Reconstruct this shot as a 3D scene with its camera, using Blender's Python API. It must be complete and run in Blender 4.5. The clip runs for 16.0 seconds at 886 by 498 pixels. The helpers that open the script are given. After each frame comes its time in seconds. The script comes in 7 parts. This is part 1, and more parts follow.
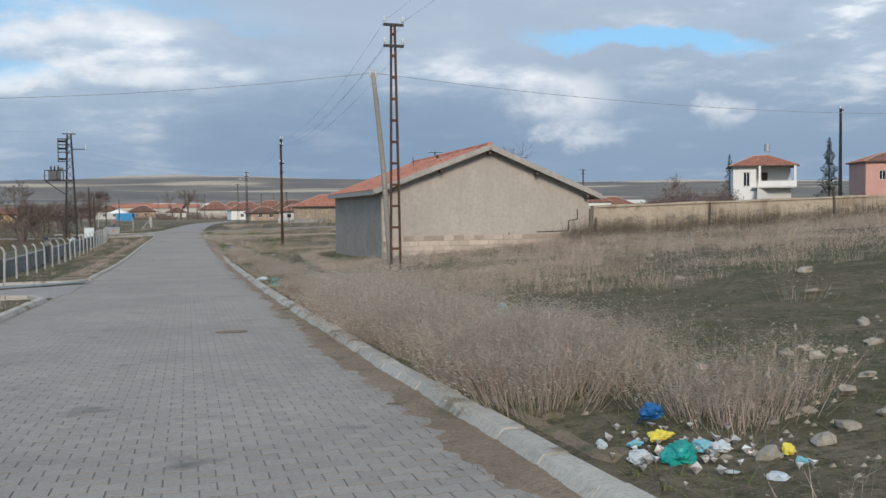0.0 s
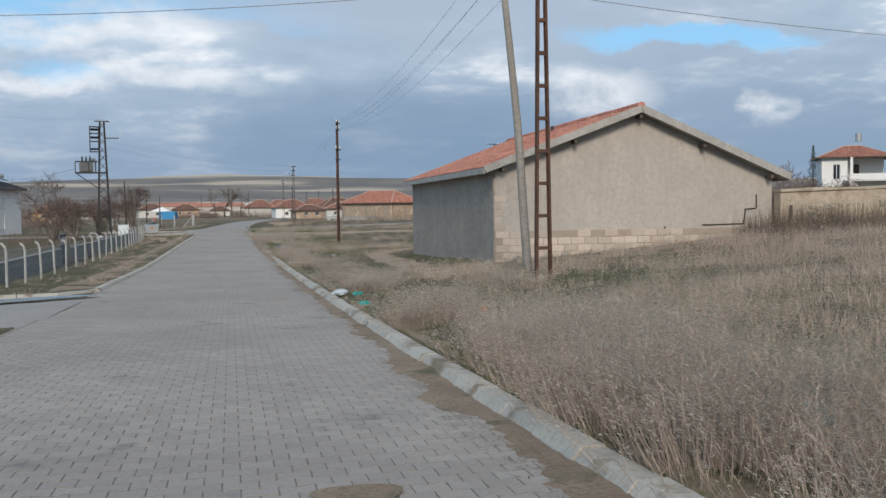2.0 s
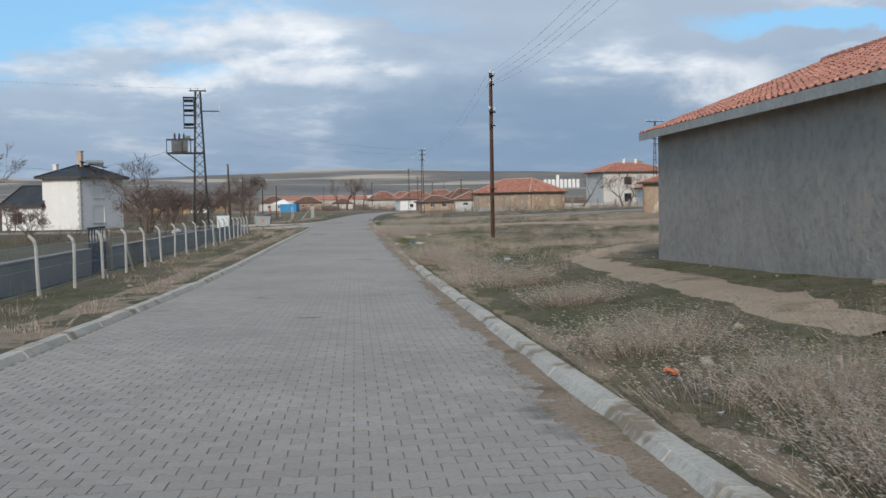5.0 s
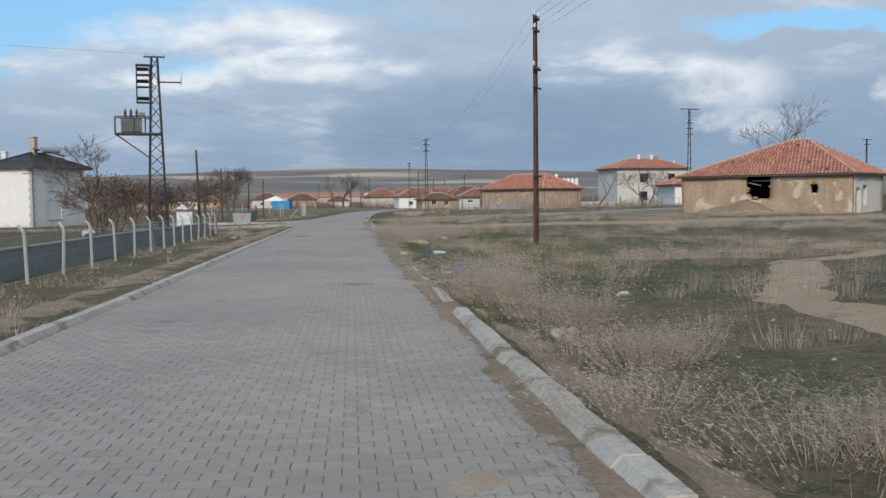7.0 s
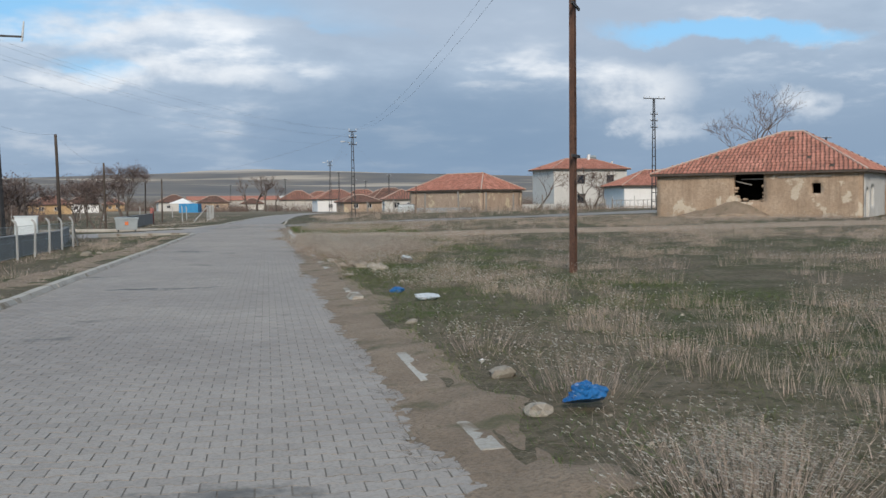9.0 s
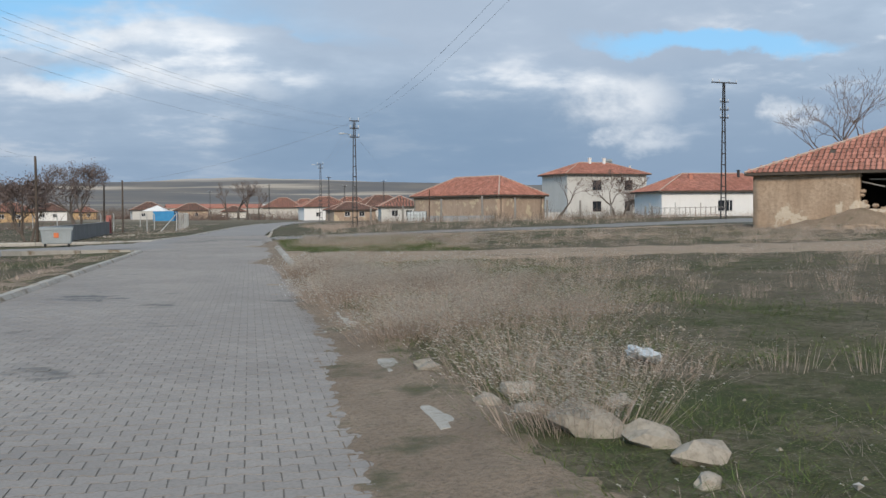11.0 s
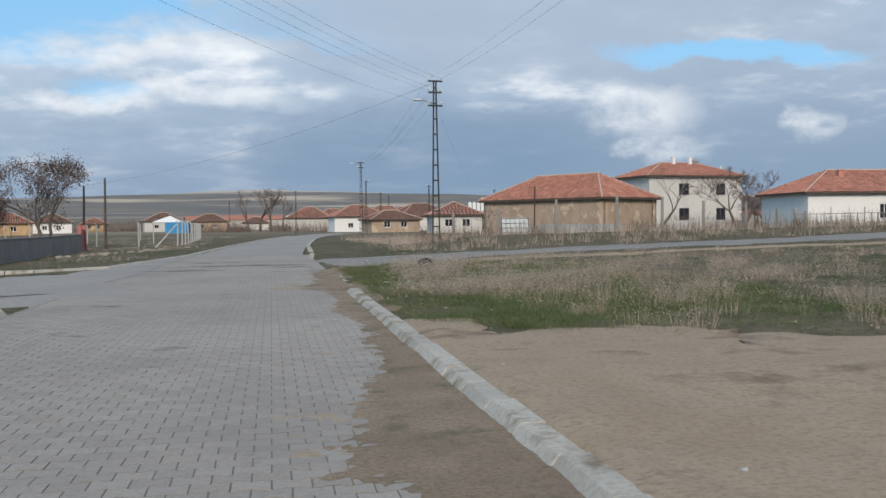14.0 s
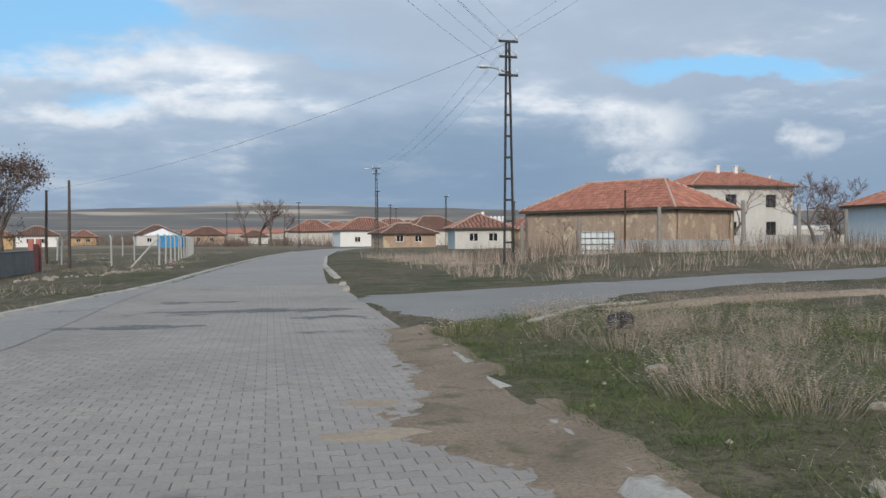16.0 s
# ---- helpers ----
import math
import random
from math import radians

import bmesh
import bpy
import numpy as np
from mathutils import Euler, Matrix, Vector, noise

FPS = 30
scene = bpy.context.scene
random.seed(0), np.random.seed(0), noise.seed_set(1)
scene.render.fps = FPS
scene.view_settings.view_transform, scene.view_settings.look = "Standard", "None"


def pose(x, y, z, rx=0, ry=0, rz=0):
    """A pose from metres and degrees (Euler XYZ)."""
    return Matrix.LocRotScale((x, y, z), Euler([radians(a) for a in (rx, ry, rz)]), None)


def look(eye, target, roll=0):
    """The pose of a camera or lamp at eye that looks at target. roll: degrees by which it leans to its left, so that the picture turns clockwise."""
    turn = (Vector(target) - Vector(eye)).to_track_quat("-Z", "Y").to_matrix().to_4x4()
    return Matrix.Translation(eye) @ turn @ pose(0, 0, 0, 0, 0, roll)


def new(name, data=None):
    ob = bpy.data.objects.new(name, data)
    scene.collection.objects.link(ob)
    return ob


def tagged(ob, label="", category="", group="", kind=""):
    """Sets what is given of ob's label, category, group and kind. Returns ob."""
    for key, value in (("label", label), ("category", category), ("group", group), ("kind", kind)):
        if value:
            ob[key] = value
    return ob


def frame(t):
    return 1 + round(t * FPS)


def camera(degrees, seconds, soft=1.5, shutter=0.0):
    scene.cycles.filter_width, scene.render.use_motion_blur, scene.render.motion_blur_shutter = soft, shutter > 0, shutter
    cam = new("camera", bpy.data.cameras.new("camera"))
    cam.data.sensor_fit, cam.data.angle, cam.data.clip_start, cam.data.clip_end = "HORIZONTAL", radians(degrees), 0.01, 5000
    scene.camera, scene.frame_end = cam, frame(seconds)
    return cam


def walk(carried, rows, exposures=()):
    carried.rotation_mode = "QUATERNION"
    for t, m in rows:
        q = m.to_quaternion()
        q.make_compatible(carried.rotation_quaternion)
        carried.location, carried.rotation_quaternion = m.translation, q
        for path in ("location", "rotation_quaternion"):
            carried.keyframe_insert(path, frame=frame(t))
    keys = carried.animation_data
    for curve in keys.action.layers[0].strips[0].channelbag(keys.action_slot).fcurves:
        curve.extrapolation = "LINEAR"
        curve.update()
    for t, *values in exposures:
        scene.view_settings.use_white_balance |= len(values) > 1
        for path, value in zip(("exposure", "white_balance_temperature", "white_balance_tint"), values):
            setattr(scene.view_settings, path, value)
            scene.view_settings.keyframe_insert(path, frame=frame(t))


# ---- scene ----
cam = camera(48.7, 16.0)
PATH = [
    (0, (-0.085, -0.14, 1.858), (0.42, 1.793, 1.773), -0.6),
    (0.5, (-0.092, 2.319, 1.8), (0.396, 4.257, 1.714), -0.6),
    (1, (-0.103, 4.926, 1.722), (0.35, 6.872, 1.634), -0.7),
    (1.5, (-0.086, 7.546, 1.606), (0.35, 9.496, 1.519), -0.8),
    (2, (-0.075, 10.242, 1.468), (0.348, 12.195, 1.382), -0.7),
    (2.5, (-0.045, 13.124, 1.369), (0.336, 15.086, 1.281), -0.7),
    (3, (0.07, 16.133, 1.241), (0.437, 18.097, 1.155), -0.6),
    (3.5, (0.09, 18.993, 1.161), (0.47, 20.954, 1.073), -0.6),
    (4, (0.082, 21.815, 1.118), (0.428, 23.783, 1.024), -0.7),
    (4.5, (0.201, 24.899, 1.025), (0.413, 26.885, 0.93), -0.9),
    (5, (0.185, 28.024, 0.972), (0.364, 30.013, 0.876), -1.0),
    (5.2, (0.222, 29.476, 0.943), (0.4, 31.466, 0.846), -1.0),
    (7.5, (0.45, 45.0, 0.7), (0.637, 46.989, 0.601), -0.57),
    (8.0, (0.48, 48.55, 0.66), (0.686, 50.537, 0.559), -0.65),
    (8.2, (0.49, 50.0, 0.645), (0.763, 51.979, 0.542), -0.66),
    (10.3, (0.885, 67.936, 0.537), (1.265, 69.898, 0.457), -0.5),
    (10.5, (0.873, 69.695, 0.513), (1.253, 71.657, 0.434), -0.4),
    (11, (0.797, 73.863, 0.463), (1.184, 75.824, 0.388), -0.4),
    (11.5, (0.727, 78.368, 0.455), (1.115, 80.329, 0.384), -0.3),
    (12, (0.725, 82.758, 0.368), (1.111, 84.719, 0.301), -0.4),
    (12.5, (0.7, 87.208, 0.302), (1.067, 89.173, 0.239), -0.5),
    (13, (0.623, 90.926, 0.293), (0.978, 92.894, 0.231), -0.4),
    (13.5, (0.607, 95.16, 0.224), (0.957, 97.129, 0.169), -0.7),
    (14, (0.466, 98.88, 0.246), (0.811, 100.849, 0.195), -0.6),
    (14.5, (0.362, 102.814, 0.231), (0.706, 104.784, 0.187), -0.5),
    (15, (0.231, 106.332, 0.249), (0.573, 108.303, 0.212), -0.4),
    (15.5, (0.107, 109.272, 0.304), (0.445, 111.243, 0.273), -0.5),
    (16, (0.092, 112.644, 0.296), (0.441, 114.613, 0.274), -0.4),
]
walk(cam, [(t, look(eye, target, roll)) for t, eye, target, roll in PATH])

# ---- world, sun, exposure ----
wd = bpy.data.worlds.new("overcast_sky")
scene.world = wd
wd.use_nodes = True
nt = wd.node_tree
nt.nodes.clear()


SUN_AZ, SUN_EL = 192.0, 30.0   # degrees clockwise from +y, and above the horizon
sky = nt.nodes.new("ShaderNodeTexSky")
sky.sky_type = "NISHITA"
sky.sun_disc = False
sky.sun_elevation = radians(SUN_EL)
sky.sun_rotation = radians(SUN_AZ)
geo = nt.nodes.new("ShaderNodeTexCoord")
sep = nt.nodes.new("ShaderNodeSeparateXYZ")
nt.links.new(geo.outputs["Generated"], sep.inputs[0])


def wmath(op, a, b=None, clamp=False):
    n = nt.nodes.new("ShaderNodeMath")
    n.operation = op
    n.use_clamp = clamp
    for i, v in enumerate((a, b)):
        if v is None:
            continue
        if isinstance(v, (int, float)):
            n.inputs[i].default_value = v
        else:
            nt.links.new(v, n.inputs[i])
    return n.outputs[0]


def wmix(fac, a, b):
    n = nt.nodes.new("ShaderNodeMix")
    n.data_type = "RGBA"
    if isinstance(fac, (int, float)):
        n.inputs[0].default_value = fac
    else:
        nt.links.new(fac, n.inputs[0])
    for i, v in ((6, a), (7, b)):
        if isinstance(v, tuple):
            n.inputs[i].default_value = (*v, 1)
        else:
            nt.links.new(v, n.inputs[i])
    return n.outputs[2]


def wramp(v, lo, hi):
    n = nt.nodes.new("ShaderNodeMapRange")
    n.interpolation_type = "SMOOTHSTEP"
    nt.links.new(v, n.inputs[0])
    n.inputs[1].default_value, n.inputs[2].default_value = lo, hi
    return n.outputs[0]


def wnoise(vec, scale, detail, rough, seed):
    n = nt.nodes.new("ShaderNodeTexNoise")
    n.noise_dimensions = "4D"
    n.inputs["W"].default_value = seed
    n.inputs["Scale"].default_value = scale
    n.inputs["Detail"].default_value = detail
    n.inputs["Roughness"].default_value = rough
    nt.links.new(vec, n.inputs["Vector"])
    return n.outputs[0]


# the cloud deck is a flat layer: the direction is carried onto a plane overhead
high = wmath("ADD", wmath("MAXIMUM", sep.outputs[2], 0.0), 0.17)
deck = nt.nodes.new("ShaderNodeCombineXYZ")
nt.links.new(wmath("DIVIDE", sep.outputs[0], high), deck.inputs[0])
nt.links.new(wmath("DIVIDE", sep.outputs[1], high), deck.inputs[1])
deckv = deck.outputs[0]
big = wnoise(deckv, 0.50, 4.0, 0.5, 3.1)
mid = wnoise(deckv, 1.25, 5.0, 0.54, 7.4)
fine_n = wnoise(deckv, 3.0, 6.0, 0.58, 1.7)
body = wmath("ADD", wmath("MULTIPLY", big, 0.55), wmath("MULTIPLY", mid, 0.45))
cover = wramp(wmath("ADD", body, wmath("MULTIPLY", sep.outputs[0], 0.13)), 0.41, 0.465)
tone = wmath("ADD", wmath("MULTIPLY", mid, 0.6), wmath("MULTIPLY", fine_n, 0.4))
lit = wramp(wmath("SUBTRACT", tone, wmath("MULTIPLY", sep.outputs[0], 0.16)), 0.36, 0.64)
CLOUD_DARK, CLOUD_LIGHT, CLOUD_WHITE = (0.30, 0.382, 0.49), (0.45, 0.54, 0.65), (0.80, 0.825, 0.85)
cloud = wmix(lit, CLOUD_DARK, CLOUD_LIGHT)
cloud = wmix(wmath("MULTIPLY", wramp(fine_n, 0.48, 0.68), wramp(mid, 0.45, 0.60)), cloud, CLOUD_WHITE)
# a rain-dark bank along the horizon
bank = wmath("SUBTRACT", 1.0, wramp(sep.outputs[2], 0.02, 0.19))
bank = wmath("MULTIPLY", bank, wmath("ADD", 0.55, wmath("MULTIPLY", wnoise(deckv, 0.3, 3.0, 0.5, 5.5), 0.6)), clamp=True)
cloud = wmix(bank, cloud, (0.19, 0.272, 0.385))
blue = nt.nodes.new("ShaderNodeMix")
blue.data_type, blue.blend_type = "RGBA", "MULTIPLY"
blue.inputs[0].default_value = 1.0
blue.inputs[7].default_value = (0.105, 0.105, 0.105, 1)
nt.links.new(sky.outputs[0], blue.inputs[6])
clear = wmix(0.7, blue.outputs[2], (0.19, 0.47, 0.77))


# the shapes of this sky: openings, sunlit heads and the rain bank, each about a heading and a height
fwd = wmath("MAXIMUM", sep.outputs[1], 0.05)
bearing, height = wmath("DIVIDE", sep.outputs[0], fwd), wmath("DIVIDE", sep.outputs[2], fwd)
dome = nt.nodes.new("ShaderNodeCombineXYZ")
nt.links.new(bearing, dome.inputs[0])
nt.links.new(wmath("MULTIPLY", height, 1.7), dome.inputs[1])
puff, puff_b = wnoise(dome.outputs[0], 9.0, 6.0, 0.6, 2.2), wnoise(dome.outputs[0], 7.0, 6.0, 0.6, 8.3)
head = wmath("ADD", bearing, wmath("MULTIPLY", wmath("SUBTRACT", puff, 0.5), 0.16))
rise = wmath("ADD", height, wmath("MULTIPLY", wmath("SUBTRACT", puff_b, 0.5), 0.075))


def wblob(h0, r0, hw, rw, lo=0.25, hi=1.35):
    a = wmath("DIVIDE", wmath("SUBTRACT", head, h0), hw)
    b = wmath("DIVIDE", wmath("SUBTRACT", rise, r0), rw)
    d = wmath("ADD", wmath("MULTIPLY", a, a), wmath("MULTIPLY", b, b))
    return wmath("SUBTRACT", 1.0, wramp(d, lo, hi))


def wany(*blobs):
    out = blobs[0]
    for b in blobs[1:]:
        out = wmath("MAXIMUM", out, b)
    return out


rain = wblob(0.17, 0.075, 0.21, 0.056, 0.0, 1.5)
cloud = wmix(wmath("MULTIPLY", rain, 0.62), cloud, (0.165, 0.25, 0.365))
grey = wblob(0.28, 0.215, 0.34, 0.07, 0.1, 1.6)
cloud = wmix(wmath("MULTIPLY", grey, 0.55), cloud, (0.36, 0.43, 0.53))
heads = wany(wblob(0.385, 0.118, 0.06, 0.028, 0.0, 2.4), wblob(0.41, 0.078, 0.036, 0.014, 0.0, 2.4), wblob(0.59, 0.105, 0.032, 0.018, 0.0, 2.4), wblob(-0.19, 0.180, 0.15, 0.018, 0.0, 2.4), wblob(-0.10, 0.128, 0.10, 0.012, 0.0, 2.4))
cloud = wmix(wmath("MULTIPLY", wmath("MULTIPLY", heads, wramp(puff, 0.30, 0.66)), 0.85), cloud, (0.78, 0.80, 0.82))
opening = wany(wblob(-0.16, 0.222, 0.085, 0.026), wblob(0.50, 0.182, 0.16, 0.013))
closed = wmath("MAXIMUM", grey, wmath("MAXIMUM", rain, wmath("MAXIMUM", wblob(0.2, 0.13, 0.25, 0.09, 0.1, 1.4), wblob(0.1, 0.07, 0.9, 0.075, 0.4, 1.3))))
cover = wmath("MULTIPLY", wmath("MAXIMUM", cover, closed), wmath("SUBTRACT", 1.0, opening))
whole = wmix(cover, clear, cloud)
bg = nt.nodes.new("ShaderNodeBackground")
bg.inputs[1].default_value = 1.0
nt.links.new(whole, bg.inputs[0])
wout = nt.nodes.new("ShaderNodeOutputWorld")
nt.links.new(bg.outputs[0], wout.inputs[0])

sun_data = bpy.data.lights.new("sun", "SUN")
sun_data.energy, sun_data.angle, sun_data.color = 2.2, radians(14), (1.0, 0.90, 0.78)
sun_ob = new("sun", sun_data)
sun_ob.matrix_world = look((0, 0, 60), (-60 * math.sin(radians(SUN_AZ)), -60 * math.cos(radians(SUN_AZ)), 60 - 60 * math.tan(radians(SUN_EL))))
scene.view_settings.exposure = 0.32


# ---- materials ----
def surface(name, cols, scale=1.0, fine=18.0, bump=0.3, bump_dist=0.02, rough=0.85, metal=0.0, per="", spread=0.25, streak=0.0, stain=None, stain_at=(0.55, 0.7), stain_scale=0.5, local=False):
    """A painted or grown surface: three tones at two scales, relief, streaks down walls and stains with a shape of their own."""
    m = bpy.data.materials.new(name)
    m.use_nodes = True
    t = m.node_tree
    p = t.nodes["Principled BSDF"]
    link = t.links.new
    if local:
        pos = t.nodes.new("ShaderNodeTexCoord").outputs["Object"]
    else:
        pos = t.nodes.new("ShaderNodeNewGeometry").outputs["Position"]

    def nz(s, d, r=0.55, vec=None):
        n = t.nodes.new("ShaderNodeTexNoise")
        n.inputs["Scale"].default_value, n.inputs["Detail"].default_value, n.inputs["Roughness"].default_value = s, d, r
        link(vec or pos, n.inputs["Vector"])
        return n.outputs[0]

    def ramp(v, lo, hi):
        n = t.nodes.new("ShaderNodeMapRange")
        link(v, n.inputs[0])
        n.inputs[1].default_value, n.inputs[2].default_value = lo, hi
        return n.outputs[0]

    def mix(f, a, b, mode="MIX"):
        n = t.nodes.new("ShaderNodeMix")
        n.data_type, n.blend_type = "RGBA", mode
        for i, v in ((0, f), (6, a), (7, b)):
            if isinstance(v, (int, float)):
                n.inputs[i].default_value = v
            elif isinstance(v, tuple):
                n.inputs[i].default_value = (*v, 1)
            else:
                link(v, n.inputs[i])
        return n.outputs[2]

    a, b, c = cols
    large, small = nz(scale, 4), nz(fine, 5, 0.65)
    col = mix(ramp(large, 0.35, 0.65), a, b)
    col = mix(ramp(small, 0.45, 0.75), col, c)
    if streak:
        mp = t.nodes.new("ShaderNodeMapping")
        mp.inputs["Scale"].default_value = (3.0, 3.0, 0.25)
        link(pos, mp.inputs[0])
        col = mix(ramp(nz(1.2, 5, 0.6, mp.outputs[0]), 0.45, 0.8), col, tuple(v * (1 - streak) for v in a))
    if stain:
        col = mix(ramp(nz(stain_scale, 6, 0.62), *stain_at), col, stain)
    if per:
        if per == "object":
            rnd = t.nodes.new("ShaderNodeObjectInfo").outputs["Random"]
        else:
            rnd = t.nodes.new("ShaderNodeNewGeometry").outputs["Random Per Island"]
        hs = t.nodes.new("ShaderNodeHueSaturation")
        link(ramp(rnd, 0.0, 1.0), hs.inputs["Value"])
        mr = hs.inputs["Value"].links[0].from_node
        mr.inputs[3].default_value, mr.inputs[4].default_value = 1 - spread, 1 + spread
        link(col, hs.inputs["Color"])
        col = hs.outputs[0]
    link(col, p.inputs["Base Color"])
    rr = ramp(small, 0.3, 0.7)
    rr.node.inputs[3].default_value, rr.node.inputs[4].default_value = rough - 0.1, min(1.0, rough + 0.08)
    link(rr, p.inputs["Roughness"])
    p.inputs["Metallic"].default_value = metal
    p.inputs["Specular IOR Level"].default_value = 0.3
    if bump:
        bp = t.nodes.new("ShaderNodeBump")
        bp.inputs["Strength"].default_value, bp.inputs["Distance"].default_value = bump, bump_dist
        link(mix(0.6, large, small), bp.inputs["Height"])
        link(bp.outputs[0], p.inputs["Normal"])
    return m


PAVER = [surface("paver_" + k, ((0.275, 0.242, 0.214), (0.338, 0.298, 0.260), (0.234, 0.208, 0.185)), 0.35, 40, 0.4, 0.003, 0.8, per=k, spread=0.075, stain=(0.13, 0.122, 0.112), stain_at=(0.62, 0.72), stain_scale=0.8) for k in ("object", "island")]
ROAD_FAR = surface("far_paving", ((0.27, 0.242, 0.217), (0.31, 0.277, 0.247), (0.236, 0.213, 0.193)), 0.35, 9, 0.3, 0.01, 0.8, stain=(0.12, 0.12, 0.115), stain_at=(0.64, 0.74), stain_scale=0.4)
BED = surface("joint_sand", ((0.155, 0.136, 0.116), (0.19, 0.166, 0.14), (0.12, 0.105, 0.09)), 0.8, 30, 0.3)
SOIL = surface("soil", ((0.235, 0.173, 0.12), (0.31, 0.232, 0.163), (0.15, 0.108, 0.076)), 1.6, 30, 1.0, 0.04, 0.95, stain=(0.12, 0.105, 0.06), stain_at=(0.55, 0.68), stain_scale=1.8)
TRACK = surface("track_earth", ((0.305, 0.222, 0.152), (0.375, 0.285, 0.20), (0.215, 0.155, 0.105)), 0.9, 22, 0.7, 0.03, 0.95, stain=(0.15, 0.107, 0.07), stain_at=(0.54, 0.68), stain_scale=0.9)
ASPHALT = surface("worn_asphalt", ((0.215, 0.20, 0.183), (0.255, 0.236, 0.214), (0.175, 0.163, 0.15)), 0.5, 35, 0.4, 0.01, 0.85)
KERB = surface("kerb_concrete", ((0.385, 0.35, 0.30), (0.455, 0.415, 0.36), (0.30, 0.268, 0.222)), 1.2, 26, 0.5, 0.006, 0.85, per="object", spread=0.07, stain=(0.21, 0.165, 0.115), stain_at=(0.54, 0.64), stain_scale=1.8)
THATCH = surface("dead_thatch", ((0.22, 0.175, 0.132), (0.29, 0.235, 0.18), (0.14, 0.11, 0.082)), 0.7, 5, 0, per="island", spread=0.35)
STRAW = surface("dry_grass", ((0.40, 0.314, 0.252), (0.485, 0.39, 0.32), (0.30, 0.23, 0.183)), 0.6, 3, 0, per="island", spread=0.3)
SEED = surface("seed_heads", ((0.70, 0.67, 0.61), (0.76, 0.73, 0.67), (0.60, 0.56, 0.49)), 1, 5, 0, per="island", spread=0.2)
BLADE = surface("short_grass", ((0.075, 0.115, 0.028), (0.15, 0.15, 0.055), (0.05, 0.085, 0.02)), 0.5, 4, 0, per="island", spread=0.35)
FRESH = surface("fresh_grass", ((0.075, 0.108, 0.032), (0.12, 0.14, 0.05), (0.05, 0.08, 0.022)), 0.5, 4, 0, per="island", spread=0.3)
WEED = surface("dead_weed", ((0.13, 0.10, 0.075), (0.18, 0.14, 0.105), (0.09, 0.07, 0.05)), 0.6, 3, 0, per="island", spread=0.3)
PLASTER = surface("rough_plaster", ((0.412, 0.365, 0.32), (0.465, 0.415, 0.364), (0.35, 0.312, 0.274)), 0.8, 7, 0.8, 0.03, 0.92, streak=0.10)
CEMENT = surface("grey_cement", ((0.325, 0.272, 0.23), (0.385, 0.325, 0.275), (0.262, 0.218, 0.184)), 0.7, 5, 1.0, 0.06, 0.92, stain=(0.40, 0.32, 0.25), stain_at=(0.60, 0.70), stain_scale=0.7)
PINKBLOCK = surface("pumice_block", ((0.49, 0.405, 0.335), (0.55, 0.46, 0.39), (0.41, 0.335, 0.275)), 1.5, 20, 0.7, 0.012, 0.93, per="object", spread=0.14)
MORTAR = surface("mortar", ((0.33, 0.27, 0.21), (0.38, 0.31, 0.25), (0.27, 0.22, 0.17)), 2, 20, 0.5)
WALLSTONE = surface("wall_plaster", ((0.42, 0.345, 0.26), (0.48, 0.40, 0.305), (0.34, 0.275, 0.205)), 0.9, 6, 0.8, 0.04, 0.93, stain=(0.30, 0.235, 0.17), stain_at=(0.54, 0.62), stain_scale=1.1)
STONE = surface("field_stone", ((0.28, 0.245, 0.195), (0.36, 0.315, 0.255), (0.19, 0.16, 0.125)), 3, 22, 0.7, 0.015, 0.92, per="object", spread=0.18)
TILE = [surface("roof_tile_" + k, ((0.40, 0.165, 0.112), (0.475, 0.215, 0.152), (0.29, 0.122, 0.09)), 0.7, 10, 0.4, 0.008, 0.85, per=k, spread=0.22, stain=(0.23, 0.12, 0.085), stain_at=(0.58, 0.72), stain_scale=1.2) for k in ("object", "island")]
FASCIA = surface("grey_boards", ((0.36, 0.335, 0.30), (0.43, 0.40, 0.36), (0.27, 0.25, 0.225)), 2, 14, 0.5, 0.01, 0.9, streak=0.15)
RIDGECAP = surface("mortared_ridge", ((0.46, 0.35, 0.28), (0.52, 0.42, 0.35), (0.36, 0.22, 0.16)), 3, 12, 0.5, 0.01, 0.9)
MUD = surface("mud_plaster", ((0.385, 0.28, 0.205), (0.465, 0.35, 0.265), (0.295, 0.215, 0.155)), 0.8, 7, 1.0, 0.05, 0.95, streak=0.18, stain=(0.52, 0.42, 0.29), stain_at=(0.56, 0.60), stain_scale=0.9)
RUINMUD = surface("weathered_mud_brick", ((0.40, 0.285, 0.195), (0.49, 0.365, 0.26), (0.29, 0.205, 0.14)), 0.5, 6, 1.0, 0.08, 0.95, streak=0.28, stain=(0.55, 0.455, 0.345), stain_at=(0.575, 0.60), stain_scale=0.45)
WHITE = surface("whitewash", ((0.74, 0.72, 0.69), (0.79, 0.77, 0.74), (0.66, 0.64, 0.61)), 0.6, 8, 0.3, 0.01, 0.85, streak=0.05)
OFFWHITE = surface("pale_render", ((0.54, 0.52, 0.48), (0.60, 0.58, 0.54), (0.46, 0.44, 0.41)), 0.5, 7, 0.4, 0.015, 0.88, streak=0.08)
OCHRE = surface("ochre_render", ((0.50, 0.33, 0.17), (0.56, 0.39, 0.215), (0.42, 0.27, 0.14)), 0.6, 8, 0.4, 0.015, 0.9, streak=0.2)
PINK = surface("pink_render", ((0.55, 0.30, 0.25), (0.60, 0.35, 0.29), (0.46, 0.25, 0.21)), 0.6, 8, 0.3, 0.01, 0.9)
